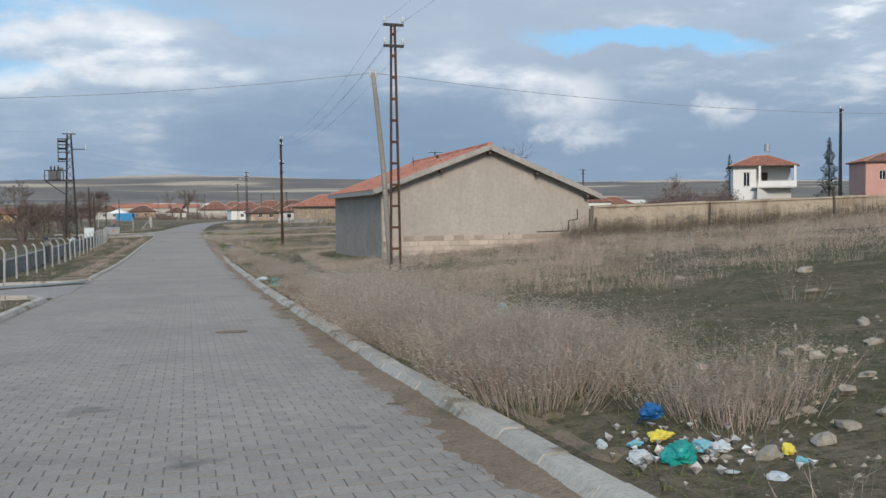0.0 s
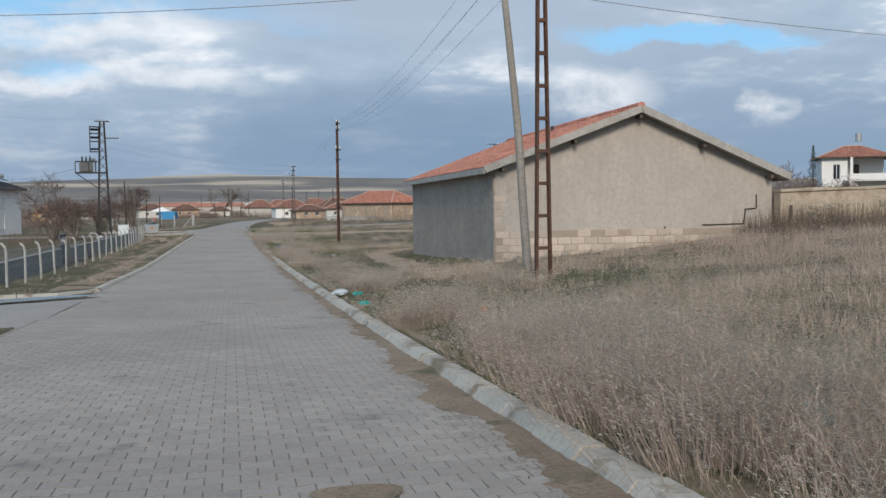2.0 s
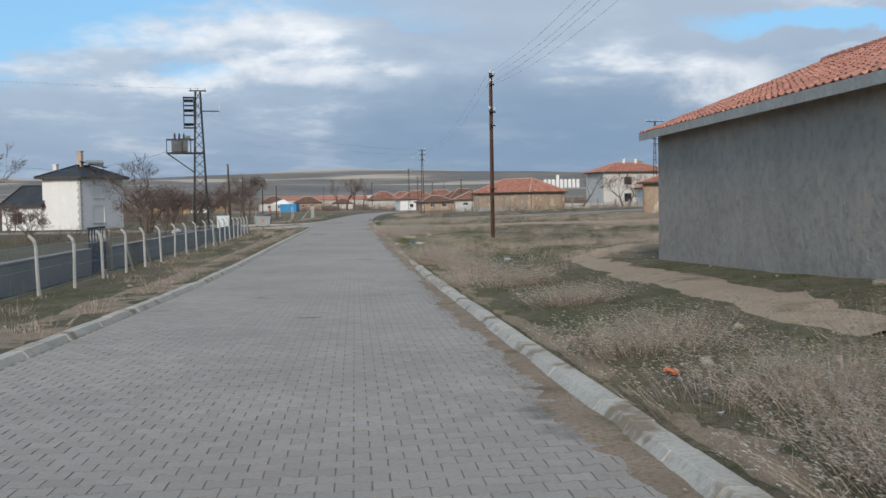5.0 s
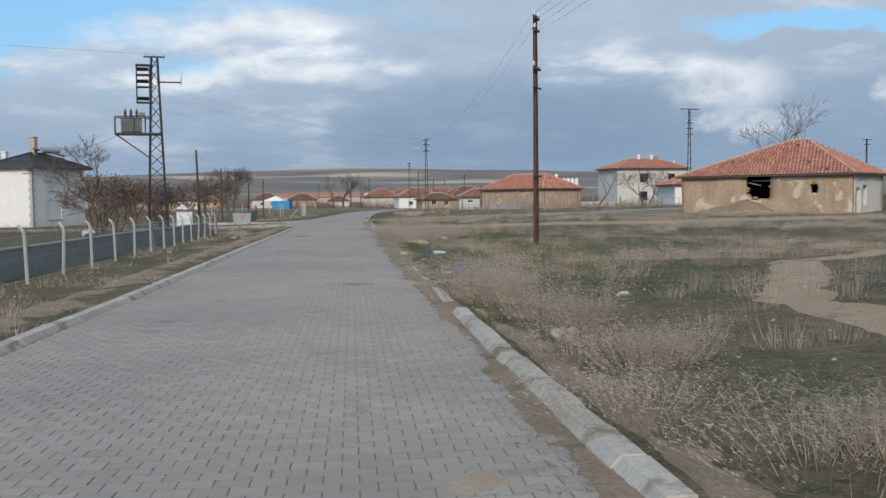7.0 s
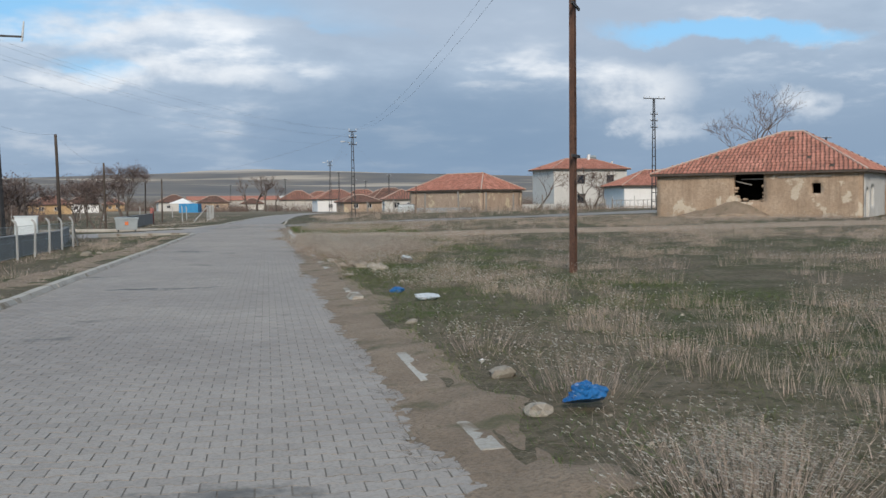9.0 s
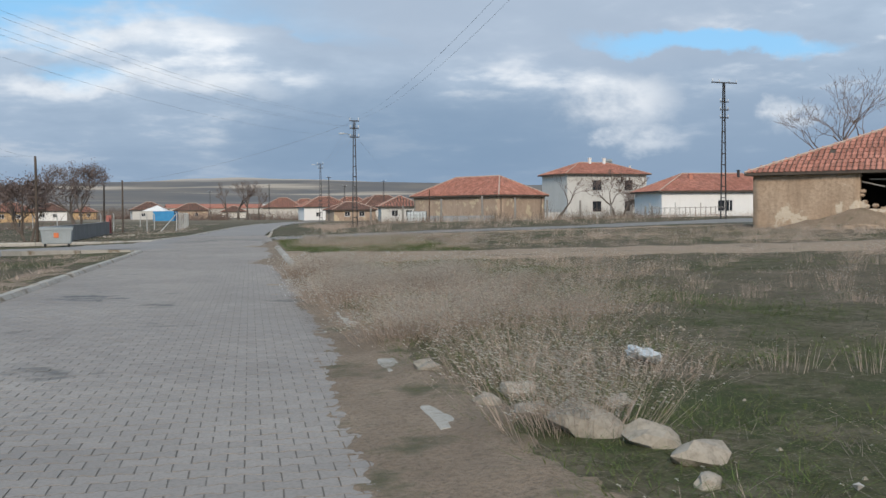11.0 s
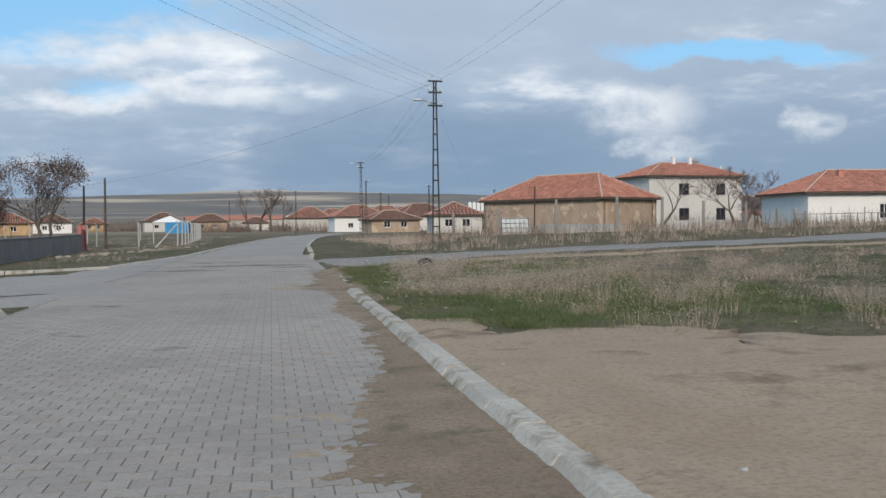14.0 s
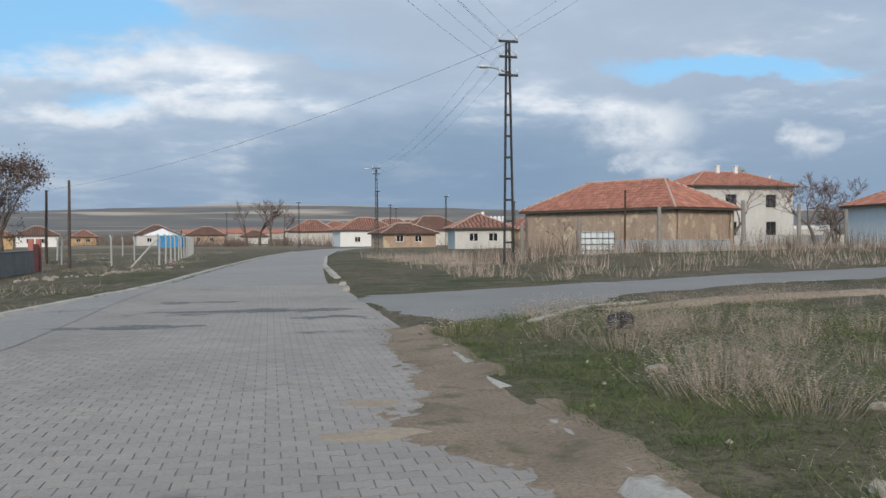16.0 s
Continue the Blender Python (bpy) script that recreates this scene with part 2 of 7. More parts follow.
SLATE = surface("dark_roofing", ((0.035, 0.037, 0.042), (0.05, 0.052, 0.058), (0.025, 0.027, 0.03)), 0.8, 15, 0.4, 0.01, 0.8)
CONCRETE = surface("post_concrete", ((0.39, 0.385, 0.365), (0.45, 0.445, 0.42), (0.31, 0.305, 0.29)), 2, 25, 0.4, 0.006, 0.88)
GREYWALL = surface("grey_blockwork", ((0.225, 0.215, 0.205), (0.28, 0.268, 0.255), (0.165, 0.158, 0.15)), 0.8, 9, 0.7, 0.02, 0.92, streak=0.2)
RUST = surface("rusty_steel", ((0.085, 0.045, 0.032), (0.135, 0.07, 0.045), (0.05, 0.032, 0.026)), 3, 30, 0.4, 0.004, 0.75, metal=0.25)
DARKSTEEL = surface("dark_steel", ((0.06, 0.058, 0.058), (0.085, 0.08, 0.078), (0.045, 0.042, 0.04)), 2, 25, 0.3, 0.004, 0.65, metal=0.5)
GALV = surface("galvanised_steel", ((0.36, 0.39, 0.39), (0.42, 0.45, 0.45), (0.30, 0.32, 0.32)), 2, 20, 0.3, 0.004, 0.5, metal=0.55)
NETTING = surface("weathered_netting", ((0.36, 0.42, 0.42), (0.42, 0.48, 0.48), (0.30, 0.35, 0.35)), 2, 20, 0, rough=0.7)
TANKGREY = surface("transformer_grey", ((0.17, 0.18, 0.185), (0.21, 0.22, 0.225), (0.13, 0.135, 0.14)), 2, 20, 0.2, 0.004, 0.6)
WOODPOLE = surface("weathered_wood", ((0.27, 0.245, 0.215), (0.33, 0.30, 0.265), (0.19, 0.17, 0.15)), 1.2, 16, 0.6, 0.012, 0.9, streak=0.3)
DARKWOOD = surface("dark_wood", ((0.09, 0.07, 0.055), (0.13, 0.10, 0.08), (0.06, 0.048, 0.038)), 2, 18, 0.5, 0.01, 0.88, streak=0.3)
BARK = surface("bark", ((0.115, 0.092, 0.075), (0.16, 0.13, 0.108), (0.075, 0.06, 0.05)), 2, 20, 0.7, 0.02, 0.93)
TWIG = surface("twigs", ((0.15, 0.105, 0.085), (0.19, 0.14, 0.115), (0.11, 0.075, 0.062)), 0.5, 3, 0, per="island", spread=0.2)
RUSSET = surface("russet_leaves", ((0.125, 0.092, 0.08), (0.165, 0.122, 0.105), (0.088, 0.065, 0.057)), 0.5, 3, 0, per="island", spread=0.35)
CONIFER = surface("conifer_needles", ((0.03, 0.045, 0.028), (0.045, 0.06, 0.035), (0.02, 0.03, 0.02)), 0.5, 3, 0, per="island", spread=0.35)
BLUEPAINT = surface("blue_tarpaulin", ((0.035, 0.22, 0.44), (0.05, 0.27, 0.50), (0.03, 0.17, 0.36)), 1, 10, 0.2, 0.01, 0.6)
NAVY = surface("navy_metal", ((0.025, 0.032, 0.06), (0.035, 0.042, 0.075), (0.018, 0.024, 0.045)), 2, 20, 0.2, 0.004, 0.6)
REDPAINT = surface("faded_red_paint", ((0.36, 0.12, 0.10), (0.42, 0.16, 0.13), (0.28, 0.09, 0.08)), 2, 20, 0.2, 0.004, 0.75)
TEAL = surface("teal_plastic", ((0.012, 0.26, 0.225), (0.02, 0.33, 0.285), (0.01, 0.19, 0.17)), 6, 40, 0.4, 0.008, 0.42)
LIGHTBLUE = surface("light_blue_plastic", ((0.13, 0.40, 0.52), (0.20, 0.47, 0.58), (0.30, 0.42, 0.25)), 8, 40, 0.4, 0.008, 0.42)
DEEPBLUE = surface("deep_blue_plastic", ((0.015, 0.10, 0.27), (0.02, 0.14, 0.34), (0.01, 0.07, 0.2)), 6, 40, 0.4, 0.008, 0.42)
YELLOW = surface("yellow_wrapper", ((0.66, 0.53, 0.06), (0.72, 0.60, 0.12), (0.52, 0.40, 0.05)), 6, 40, 0.3, 0.006, 0.45)
ORANGE = surface("orange_plastic", ((0.62, 0.16, 0.06), (0.68, 0.22, 0.09), (0.5, 0.12, 0.05)), 6, 40, 0.3, 0.006, 0.5)
CLEARBAG = surface("pale_plastic", ((0.46, 0.49, 0.50), (0.56, 0.59, 0.60), (0.34, 0.37, 0.38)), 6, 40, 0.5, 0.008, 0.35)
BLACKBAG = surface("black_plastic", ((0.012, 0.012, 0.013), (0.02, 0.02, 0.021), (0.008, 0.008, 0.009)), 6, 40, 0.4, 0.008, 0.4)
TANK = surface("tank_plastic", ((0.62, 0.66, 0.66), (0.68, 0.72, 0.72), (0.55, 0.59, 0.6)), 2, 20, 0.1, 0.004, 0.45)
CABLE = surface("cable", ((0.20, 0.21, 0.225), (0.23, 0.24, 0.255), (0.17, 0.18, 0.195)), 2, 5, 0, rough=0.7)
# near-black, for the ruin's inner room and the shed's wall cracks
DARKROOM = surface("near_black_surface", ((0.03, 0.026, 0.022), (0.045, 0.038, 0.032), (0.02, 0.018, 0.016)), 1, 8, 0.4, 0.02, 0.95)
FARWALL = surface("far_render", ((0.50, 0.47, 0.42), (0.56, 0.53, 0.48), (0.44, 0.41, 0.36)), 0.3, 4, 0, per="object", spread=0.2)
PORCELAIN = surface("porcelain", ((0.55, 0.56, 0.56), (0.6, 0.61, 0.61), (0.45, 0.46, 0.46)), 3, 20, 0, rough=0.35)
glass = bpy.data.materials.new("window_glass")
glass.use_nodes = True
gp = glass.node_tree.nodes["Principled BSDF"]
gp.inputs["Base Color"].default_value, gp.inputs["Roughness"].default_value = (0.02, 0.024, 0.03, 1), 0.08


def land_material():
    """Steppe: green and straw patches nearby, broad fields far off, with haze and sunlit strips painted into the
    colour.
    """
    m = bpy.data.materials.new("steppe")
    m.use_nodes = True
    t = m.node_tree
    p = t.nodes["Principled BSDF"]
    link = t.links.new
    pos = t.nodes.new("ShaderNodeNewGeometry").outputs["Position"]

    def nz(s, d, r=0.55, sc=None):
        n = t.nodes.new("ShaderNodeTexNoise")
        n.inputs["Scale"].default_value, n.inputs["Detail"].default_value, n.inputs["Roughness"].default_value = s, d, r
        if sc:
            mp = t.nodes.new("ShaderNodeMapping")
            mp.inputs["Scale"].default_value = sc
            link(pos, mp.inputs[0])
            link(mp.outputs[0], n.inputs["Vector"])
        else:
            link(pos, n.inputs["Vector"])
        return n.outputs[0]

    def ramp(v, lo, hi):
        n = t.nodes.new("ShaderNodeMapRange")
        link(v, n.inputs[0])
        n.inputs[1].default_value, n.inputs[2].default_value = lo, hi
        return n.outputs[0]

    def mix(f, a, b):
        n = t.nodes.new("ShaderNodeMix")
        n.data_type = "RGBA"
        for i, v in ((0, f), (6, a), (7, b)):
            if isinstance(v, (int, float)):
                n.inputs[i].default_value = v
            elif isinstance(v, tuple):
                n.inputs[i].default_value = (*v, 1)
            else:
                link(v, n.inputs[i])
        return n.outputs[2]

    near = mix(ramp(nz(0.22, 5, 0.6), 0.37, 0.56), (0.052, 0.063, 0.022), (0.122, 0.098, 0.065))
    near = mix(ramp(nz(1.6, 5, 0.65), 0.44, 0.68), near, (0.17, 0.135, 0.094))
    near = mix(ramp(nz(9, 6, 0.72), 0.47, 0.66), near, (0.046, 0.044, 0.022))
    near = mix(ramp(nz(50, 3, 0.6), 0.60, 0.72), near, (0.28, 0.235, 0.16))
    # plain and hill tones are lifted to carry the distance haze
    plain = mix(ramp(nz(0.012, 4, 0.6), 0.42, 0.60), (0.17, 0.138, 0.10), (0.28, 0.225, 0.16))
    plain = mix(ramp(nz(0.05, 5, 0.65), 0.50, 0.66), plain, (0.13, 0.108, 0.085))
    hills = mix(ramp(nz(1, 3, 0.5, (0.0045, 0.0032, 0.0)), 0.40, 0.62), (0.15, 0.14, 0.132), (0.205, 0.178, 0.15))
    # sunlit strips on the hills, painted as pale tan patches
    hills = mix(ramp(nz(1, 3, 0.5, (0.0014, 0.0030, 0.0)), 0.56, 0.64), hills, (0.44, 0.365, 0.285))
    yy = t.nodes.new("ShaderNodeSeparateXYZ")
    link(pos, yy.inputs[0])
    col = mix(ramp(yy.outputs[1], 190, 330), near, plain)
    # the farthest ridge is painted pale, as if the sun caught it
    hills = mix(ramp(yy.outputs[1], 3450, 3700), hills, (0.46, 0.39, 0.32))
    col = mix(ramp(yy.outputs[1], 700, 1300), col, hills)
    link(col, p.inputs["Base Color"])
    p.inputs["Roughness"].default_value = 0.95
    p.inputs["Specular IOR Level"].default_value = 0.15
    bp = t.nodes.new("ShaderNodeBump")
    bp.inputs["Strength"].default_value, bp.inputs["Distance"].default_value = 0.8, 0.05
    link(mix(0.5, nz(6, 5, 0.65), nz(30, 4, 0.6)), bp.inputs["Height"])
    link(bp.outputs[0], p.inputs["Normal"])
    return m


LAND = land_material()


# ---- mesh helpers ----
def mesh_of(name, verts, faces, mat=None):
    me = bpy.data.meshes.new(name)
    me.from_pydata([tuple(v) for v in verts], [], faces)
    if mat:
        me.materials.append(mat)
    me.update()
    return me


def bm_mesh(name, bm, mat=None, smooth=False):
    me = bpy.data.meshes.new(name)
    bmesh.ops.recalc_face_normals(bm, faces=bm.faces)
    bm.to_mesh(me)
    bm.free()
    if mat:
        me.materials.append(mat)
    if smooth:
        me.shade_smooth()
    return me


def part(name, bm, material, parent, label="", smooth=False):
    """Links a bmesh (or a mesh) as one mesh object under a thing or a part."""
    me = bm if isinstance(bm, bpy.types.Mesh) else bm_mesh(name, bm, material, smooth)
    ob = new(name, me)
    if parent:
        ob.parent = parent
    if label:
        ob["label"] = label
    return ob


def empty(name, m):
    e = new(name)
    e.matrix_world = m
    return e


def box(bm, x0, x1, y0, y1, z0, z1, bevel=0.0, m=None):
    vs = [bm.verts.new((x, y, z)) for x in (x0, x1) for y in (y0, y1) for z in (z0, z1)]
    fs = [bm.faces.new([vs[i] for i in f]) for f in ((0, 1, 3, 2), (4, 6, 7, 5), (0, 4, 5, 1), (2, 3, 7, 6), (0, 2, 6, 4), (1, 5, 7, 3))]
    if bevel:
        edges = list({e for f in fs for e in f.edges})
        out = bmesh.ops.bevel(bm, geom=edges, offset=bevel, segments=1, affect="EDGES")
        vs = list({v for f in out["faces"] for v in f.verts} | {v for v in vs if v.is_valid})
    if m is not None:
        bmesh.ops.transform(bm, matrix=m, verts=[v for v in vs if v.is_valid])
    return vs


def boxed(*args, bevel=0.0):
    bm = bmesh.new()
    box(bm, *args, bevel=bevel)
    return bm


def tube(bm, pts, radii, sides=6, caps=True):
    """A tapered tube along points."""
    rings = []
    pts = [Vector(p) for p in pts]
    for i, p in enumerate(pts):
        d = (pts[min(i + 1, len(pts) - 1)] - pts[max(i - 1, 0)]).normalized()
        u = d.orthogonal().normalized()
        w = d.cross(u)
        r = radii[i] if isinstance(radii, (list, tuple)) else radii
        rings.append([bm.verts.new(p + r * (math.cos(a) * u + math.sin(a) * w)) for a in [2 * math.pi * k / sides for k in range(sides)]])
    for a, b in zip(rings, rings[1:]):
        # match nearest start to avoid twists
        s = min(range(sides), key=lambda k: (b[k].co - a[0].co).length)
        for k in range(sides):
            bm.faces.new((a[k], a[(k + 1) % sides], b[(k + 1 + s) % sides], b[(k + s) % sides]))
    if caps:
        bm.faces.new(rings[0][::-1])
        bm.faces.new(rings[-1])


def beam(bm, a, b, w, h=None):
    """A square bar from a to b."""
    a, b = Vector(a), Vector(b)
    d = (b - a).normalized()
    u = d.cross(Vector((0, 0, 1)))
    u = u.normalized() if u.length > 1e-3 else Vector((1, 0, 0))
    v = u.cross(d)
    h = h or w
    vs = [bm.verts.new(p + sx * u * w / 2 + sz * v * h / 2) for p in (a, b) for sx, sz in ((-1, -1), (1, -1), (1, 1), (-1, 1))]
    for f in ((0, 1, 2, 3), (7, 6, 5, 4), (0, 4, 5, 1), (1, 5, 6, 2), (2, 6, 7, 3), (3, 7, 4, 0)):
        bm.faces.new([vs[i] for i in f])


def np_mesh(name, co, tri, mats, index=None):
    me = bpy.data.meshes.new(name)
    n, k = len(co), tri.shape[1]
    me.vertices.add(n)
    me.vertices.foreach_set("co", np.asarray(co, np.float32).ravel())
    me.loops.add(tri.size)
    me.loops.foreach_set("vertex_index", tri.astype(np.int32).ravel())
    me.polygons.add(len(tri))
    me.polygons.foreach_set("loop_start", np.arange(0, tri.size, k, dtype=np.int32))
    for m in mats:
        me.materials.append(m)
    if index is not None:
        me.polygons.foreach_set("material_index", index.astype(np.int32))
    me.update(calc_edges=True)
    me.validate()
    me.shade_flat()
    return me


def value_noise(x, y, seed=0):
    """Smooth noise from 0 to 1 on arrays of x, y."""
    x, y = np.asarray(x, float), np.asarray(y, float)
    xi, yi = np.floor(x), np.floor(y)
    fx, fy = x - xi, y - yi
    fx, fy = fx * fx * (3 - 2 * fx), fy * fy * (3 - 2 * fy)

    def rnd(a, b):
        s = np.sin(a * 127.1 + b * 311.7 + seed * 74.7) * 43758.5453
        return s - np.floor(s)

    return (rnd(xi, yi) * (1 - fx) + rnd(xi + 1, yi) * fx) * (1 - fy) + (rnd(xi, yi + 1) * (1 - fx) + rnd(xi + 1, yi + 1) * fx) * fy


def fbm(x, y, seed=0):
    return 0.55 * value_noise(x, y, seed) + 0.3 * value_noise(x * 2.1, y * 2.1, seed + 1) + 0.15 * value_noise(x * 4.3, y * 4.3, seed + 2)


# ---- lie of the land ----
ROAD_Y = (-40, 0, 10, 20, 28, 36, 45, 52, 60, 68, 80, 95, 112, 150, 200, 300, 500, 900, 1600, 2600, 3300, 4200)
ROAD_Z = (2.0, 0.52, 0.13, -0.19, -0.41, -0.59, -0.77, -0.89, -0.94, -0.95, -0.97, -1.03, -1.05, -1.03, -1.0, -1.0, -0.5, 3.0, 16, 57, 97, 129)
LEFT, RIGHT = -3.45, 1.95     # the road's edges along its straight stretch


def road_z(y):
    return np.interp(y, ROAD_Y, ROAD_Z)


def road_mid(y):
    """The road bends gently to the right past the junction."""
    return np.interp(y, (-40, 128, 142, 160, 185, 215, 240, 280, 330), (-0.75, -0.75, -0.6, 0.3, 2.0, 5.0, 9.0, 24, 52))


def road_half(y):
    return np.interp(y, (-40, 128, 145, 160, 400), (2.7, 2.7, 2.35, 2.3, 2.3))


def land(x, y):
    x, y = np.asarray(x, float), np.asarray(y, float)
    z = road_z(y)
    off = x - road_mid(y)
    d = np.clip(off - 3.1, 0, None)
    s = np.interp(y, (0, 40, 72, 100, 140, 260), (0.088, 0.088, 0.0, 0.01, 0.02, 0.0))
    z = z + s * np.minimum(d, 12) + 0.7 * s * np.clip(d - 12, 0, 20)
    e = np.clip(-off - 2.9, 0, 9)
    z = z - np.interp(y, (0, 30, 200, 300), (0.03, 0.03, 0.02, 0)) * e
    near = np.clip((600 - np.abs(y)) / 300, 0, 1)
    rough = np.clip((np.abs(off + 0.0) - 2.6) / 1.2, 0, 1) * near
    z = z + rough * (0.10 * fbm(x * 0.5, y * 0.5, 3) - 0.05 + 0.05 * (fbm(x * 2.2, y * 2.2, 5) - 0.5)) + 0.06 * np.clip((off - 2.7) / 0.3, 0, 1)
    # a low bank between the side road and the mud-walled house
    z = z + 0.45 * np.exp(-((y - 147) / 5.0) ** 2) * np.clip((off - 6) / 5, 0, 1)
    far = np.clip((y - 900) / 1500, 0, 1) + np.clip((np.abs(x) - 900) / 1500, 0, 1)
    z = z + np.clip(far, 0, 1) * 52 * (fbm(x * 0.0011 + 4, y * 0.0011, 8) - 0.5)
    z = z + 1.9 * np.clip((x - 47) / 9, 0, 1) * np.clip((y - 50) / 15, 0, 1) * np.clip((150 - y) / 15, 0, 1)
    z = z + np.clip((np.abs(x) - 150) / 3000, 0, 1) ** 1.5 * 90 * np.clip((600 - y) / 600, 0, 1)
    return z


def at_land(x, y):
    return float(land(x, y))


xs = np.unique(np.concatenate([np.arange(-12, 14.01, 0.3), np.arange(-60, 90, 1.5), np.arange(-300, 301, 12), np.linspace(-4400, 4400, 71)]).round(2))
ys = np.unique(np.concatenate([np.arange(-14, 152, 0.5), np.arange(152, 330, 2), np.arange(-200, -14, 15), np.arange(330, 900, 20), np.linspace(-4000, 4400, 85)]).round(2))
gx, gy = np.meshgrid(xs, ys)
gz = land(gx, gy)
off = gx - road_mid(gy)
gz = gz - 0.16 * np.clip((road_half(gy) + 0.05 - np.abs(off)) / 0.3, 0, 1) * (gy < 330)
side = (gx < -3.2) & (((gy > 27) & (gy < 35)) | ((gy > 116) & (gy < 129)))
gz = gz - 0.03 * (side & (gx > -40))
i = np.arange(gx.size).reshape(gx.shape)
quads = np.stack([i[:-1, :-1], i[:-1, 1:], i[1:, 1:], i[1:, :-1]], -1).reshape(-1, 4)
ground = new("ground", np_mesh("ground", np.stack([gx, gy, gz], -1).reshape(-1, 3), quads, [LAND]))
ground.data.shade_smooth()
tagged(ground, "steppe ground with short green and dry straw grass", "ground", kind="structure")


def strip(name, path, halfs, mat, lift, step=0.4, across=10, seed=0, edge=0.0, rag=0.0, start=0.0):
    """A sheet of paving or earth along a path; a ragged edge dips below the ground by itself."""
    path = np.array(path, float)
    seg = np.concatenate([[0], np.cumsum(np.hypot(*np.diff(path, axis=0).T))])
    s = np.arange(0, seg[-1] + step / 2, step)
    px, py = np.interp(s, seg, path[:, 0]), np.interp(s, seg, path[:, 1])
    h = np.interp(s, seg, halfs)
    dx, dy = np.gradient(px), np.gradient(py)
    n = np.hypot(dx, dy)
    nx, ny = dy / n, -dx / n
    v = np.linspace(-1, 1, across)
    X = px[:, None] + nx[:, None] * v * h[:, None]
    Y = py[:, None] + ny[:, None] * v * h[:, None]
    Z = land(X, Y) + lift - edge * np.abs(v) ** 3 + rag * (fbm(X * 1.1, Y * 1.1, seed) - 0.5) * (0.3 + np.abs(v))
    if start:
        Z = Z - 0.10 * np.clip(1 - s / start, 0, 1)[:, None] - 0.2 * np.clip((2.0 - X) / 0.2, 0, 1)
    k = np.arange(X.size).reshape(X.shape)
    q = np.stack([k[:-1, :-1], k[1:, :-1], k[1:, 1:], k[:-1, 1:]], -1).reshape(-1, 4)
    ob = new(name, np_mesh(name, np.stack([X, Y, Z], -1).reshape(-1, 3), q, [mat]))
    ob.data.shade_smooth()
    return ob


# the paved road: sand bed, then the far stretch as one sheet
def road_sheet(name, y0, y1, drop, mat, step):
    yy = np.arange(y0, y1 + step / 2, step)
    v = np.linspace(-1, 1, 9)
    Y = np.repeat(yy[:, None], 9, 1)
    X = road_mid(Y) + road_half(Y) * v
    Z = road_z(Y) - drop + 0 * X
    k = np.arange(X.size).reshape(X.shape)
    q = np.stack([k[:-1, :-1], k[:-1, 1:], k[1:, 1:], k[1:, :-1]], -1).reshape(-1, 4)
    return np_mesh(name, np.stack([X, Y, Z], -1).reshape(-1, 3), q, [mat])


PAVED_TO = 142.0
road = new("road", road_sheet("road_bed", -14, 142, 0.0035, BED, 1.0))
tagged(road, "village road of grey interlocking concrete pavers, soil along its edge", "road", kind="structure")
far_road = part("far_paving", road_sheet("far_paving", 142, 330, -0.002, ROAD_FAR, 2.0), None, road)

asphalt = strip("side_road", [(1.55, 131.3), (2.6, 131.4), (3.4, 131.7), (4.6, 132.6), (6, 133.6), (10, 135.2), (18, 137.2), (30, 140), (48, 144), (75, 150)], [6.4, 5.7, 4.7, 3.6, 2.9, 2.3, 2.2, 2.2, 2.3, 2.4], ASPHALT, 0.05, across=24, seed=4, edge=0.11, rag=0.02, start=0.9)
tagged(asphalt, "worn grey asphalt side road", "road", kind="structure")
left_lane = strip("side_road", [(-3.4, 122.8), (-5, 122.4), (-9, 121.2), (-40, 123)], [7.7, 6.6, 4.6, 4.0], ROAD_FAR, 0.01, seed=5, edge=0.04)
tagged(left_lane, "paved side road joining by the refuse bin", "road", kind="structure")
left_lane2 = strip("side_road", [(-3.3, 31), (-6, 31), (-40, 30)], [4.6, 3.4, 3.3], ROAD_FAR, 0.012, seed=6, edge=0.07)
tagged(left_lane2, "damp paved side road between kerbs", "road", kind="structure")
corner = strip("side_road", [(-4.8, 119.0), (-4.4, 126.0), (-4.05, 130.0), (-3.75, 134), (-3.4, 139), (-3.15, 144)], [1.0, 1.3, 0.95, 0.6, 0.4, 0.3], ROAD_FAR, 0.018, seed=8, edge=0.012)
tagged(corner, "paved corner widening towards the side road", "road", kind="structure")
track = strip("dirt_track", [(0.6, 106.6), (2.5, 106.0), (4, 105.2), (6, 104.8), (12, 104.6), (20, 104.8), (34, 106.0), (60, 109.0)], [6.2, 5.6, 4.2, 3.8, 3.8, 3.8, 3.8, 3.8], TRACK, 0.06, step=0.3, across=28, seed=7, edge=0.13, rag=0.08, start=2.2)
tagged(track, "bare earth vehicle track crossing the grass", "track", kind="structure")
path2 = strip("dirt_track", [(5.2, 36.5), (5.6, 44), (6.3, 54), (10, 62), (20, 70)], [0.9, 1.0, 0.9, 0.9, 1.0], TRACK, 0.03, step=0.3, across=12, seed=9, edge=0.17, rag=0.10)
tagged(path2, "trodden earth path beside the shed", "path", kind="structure")
path3 = strip("dirt_track", [(5.4, 127.8), (9, 129.6), (20, 132), (40, 136)], [0.5, 0.8, 0.7, 0.7], TRACK, 0.05, step=0.3, across=10, seed=10, edge=0.17, rag=0.10)
tagged(path3, "pale earth verge along the side road", "path", kind="structure")


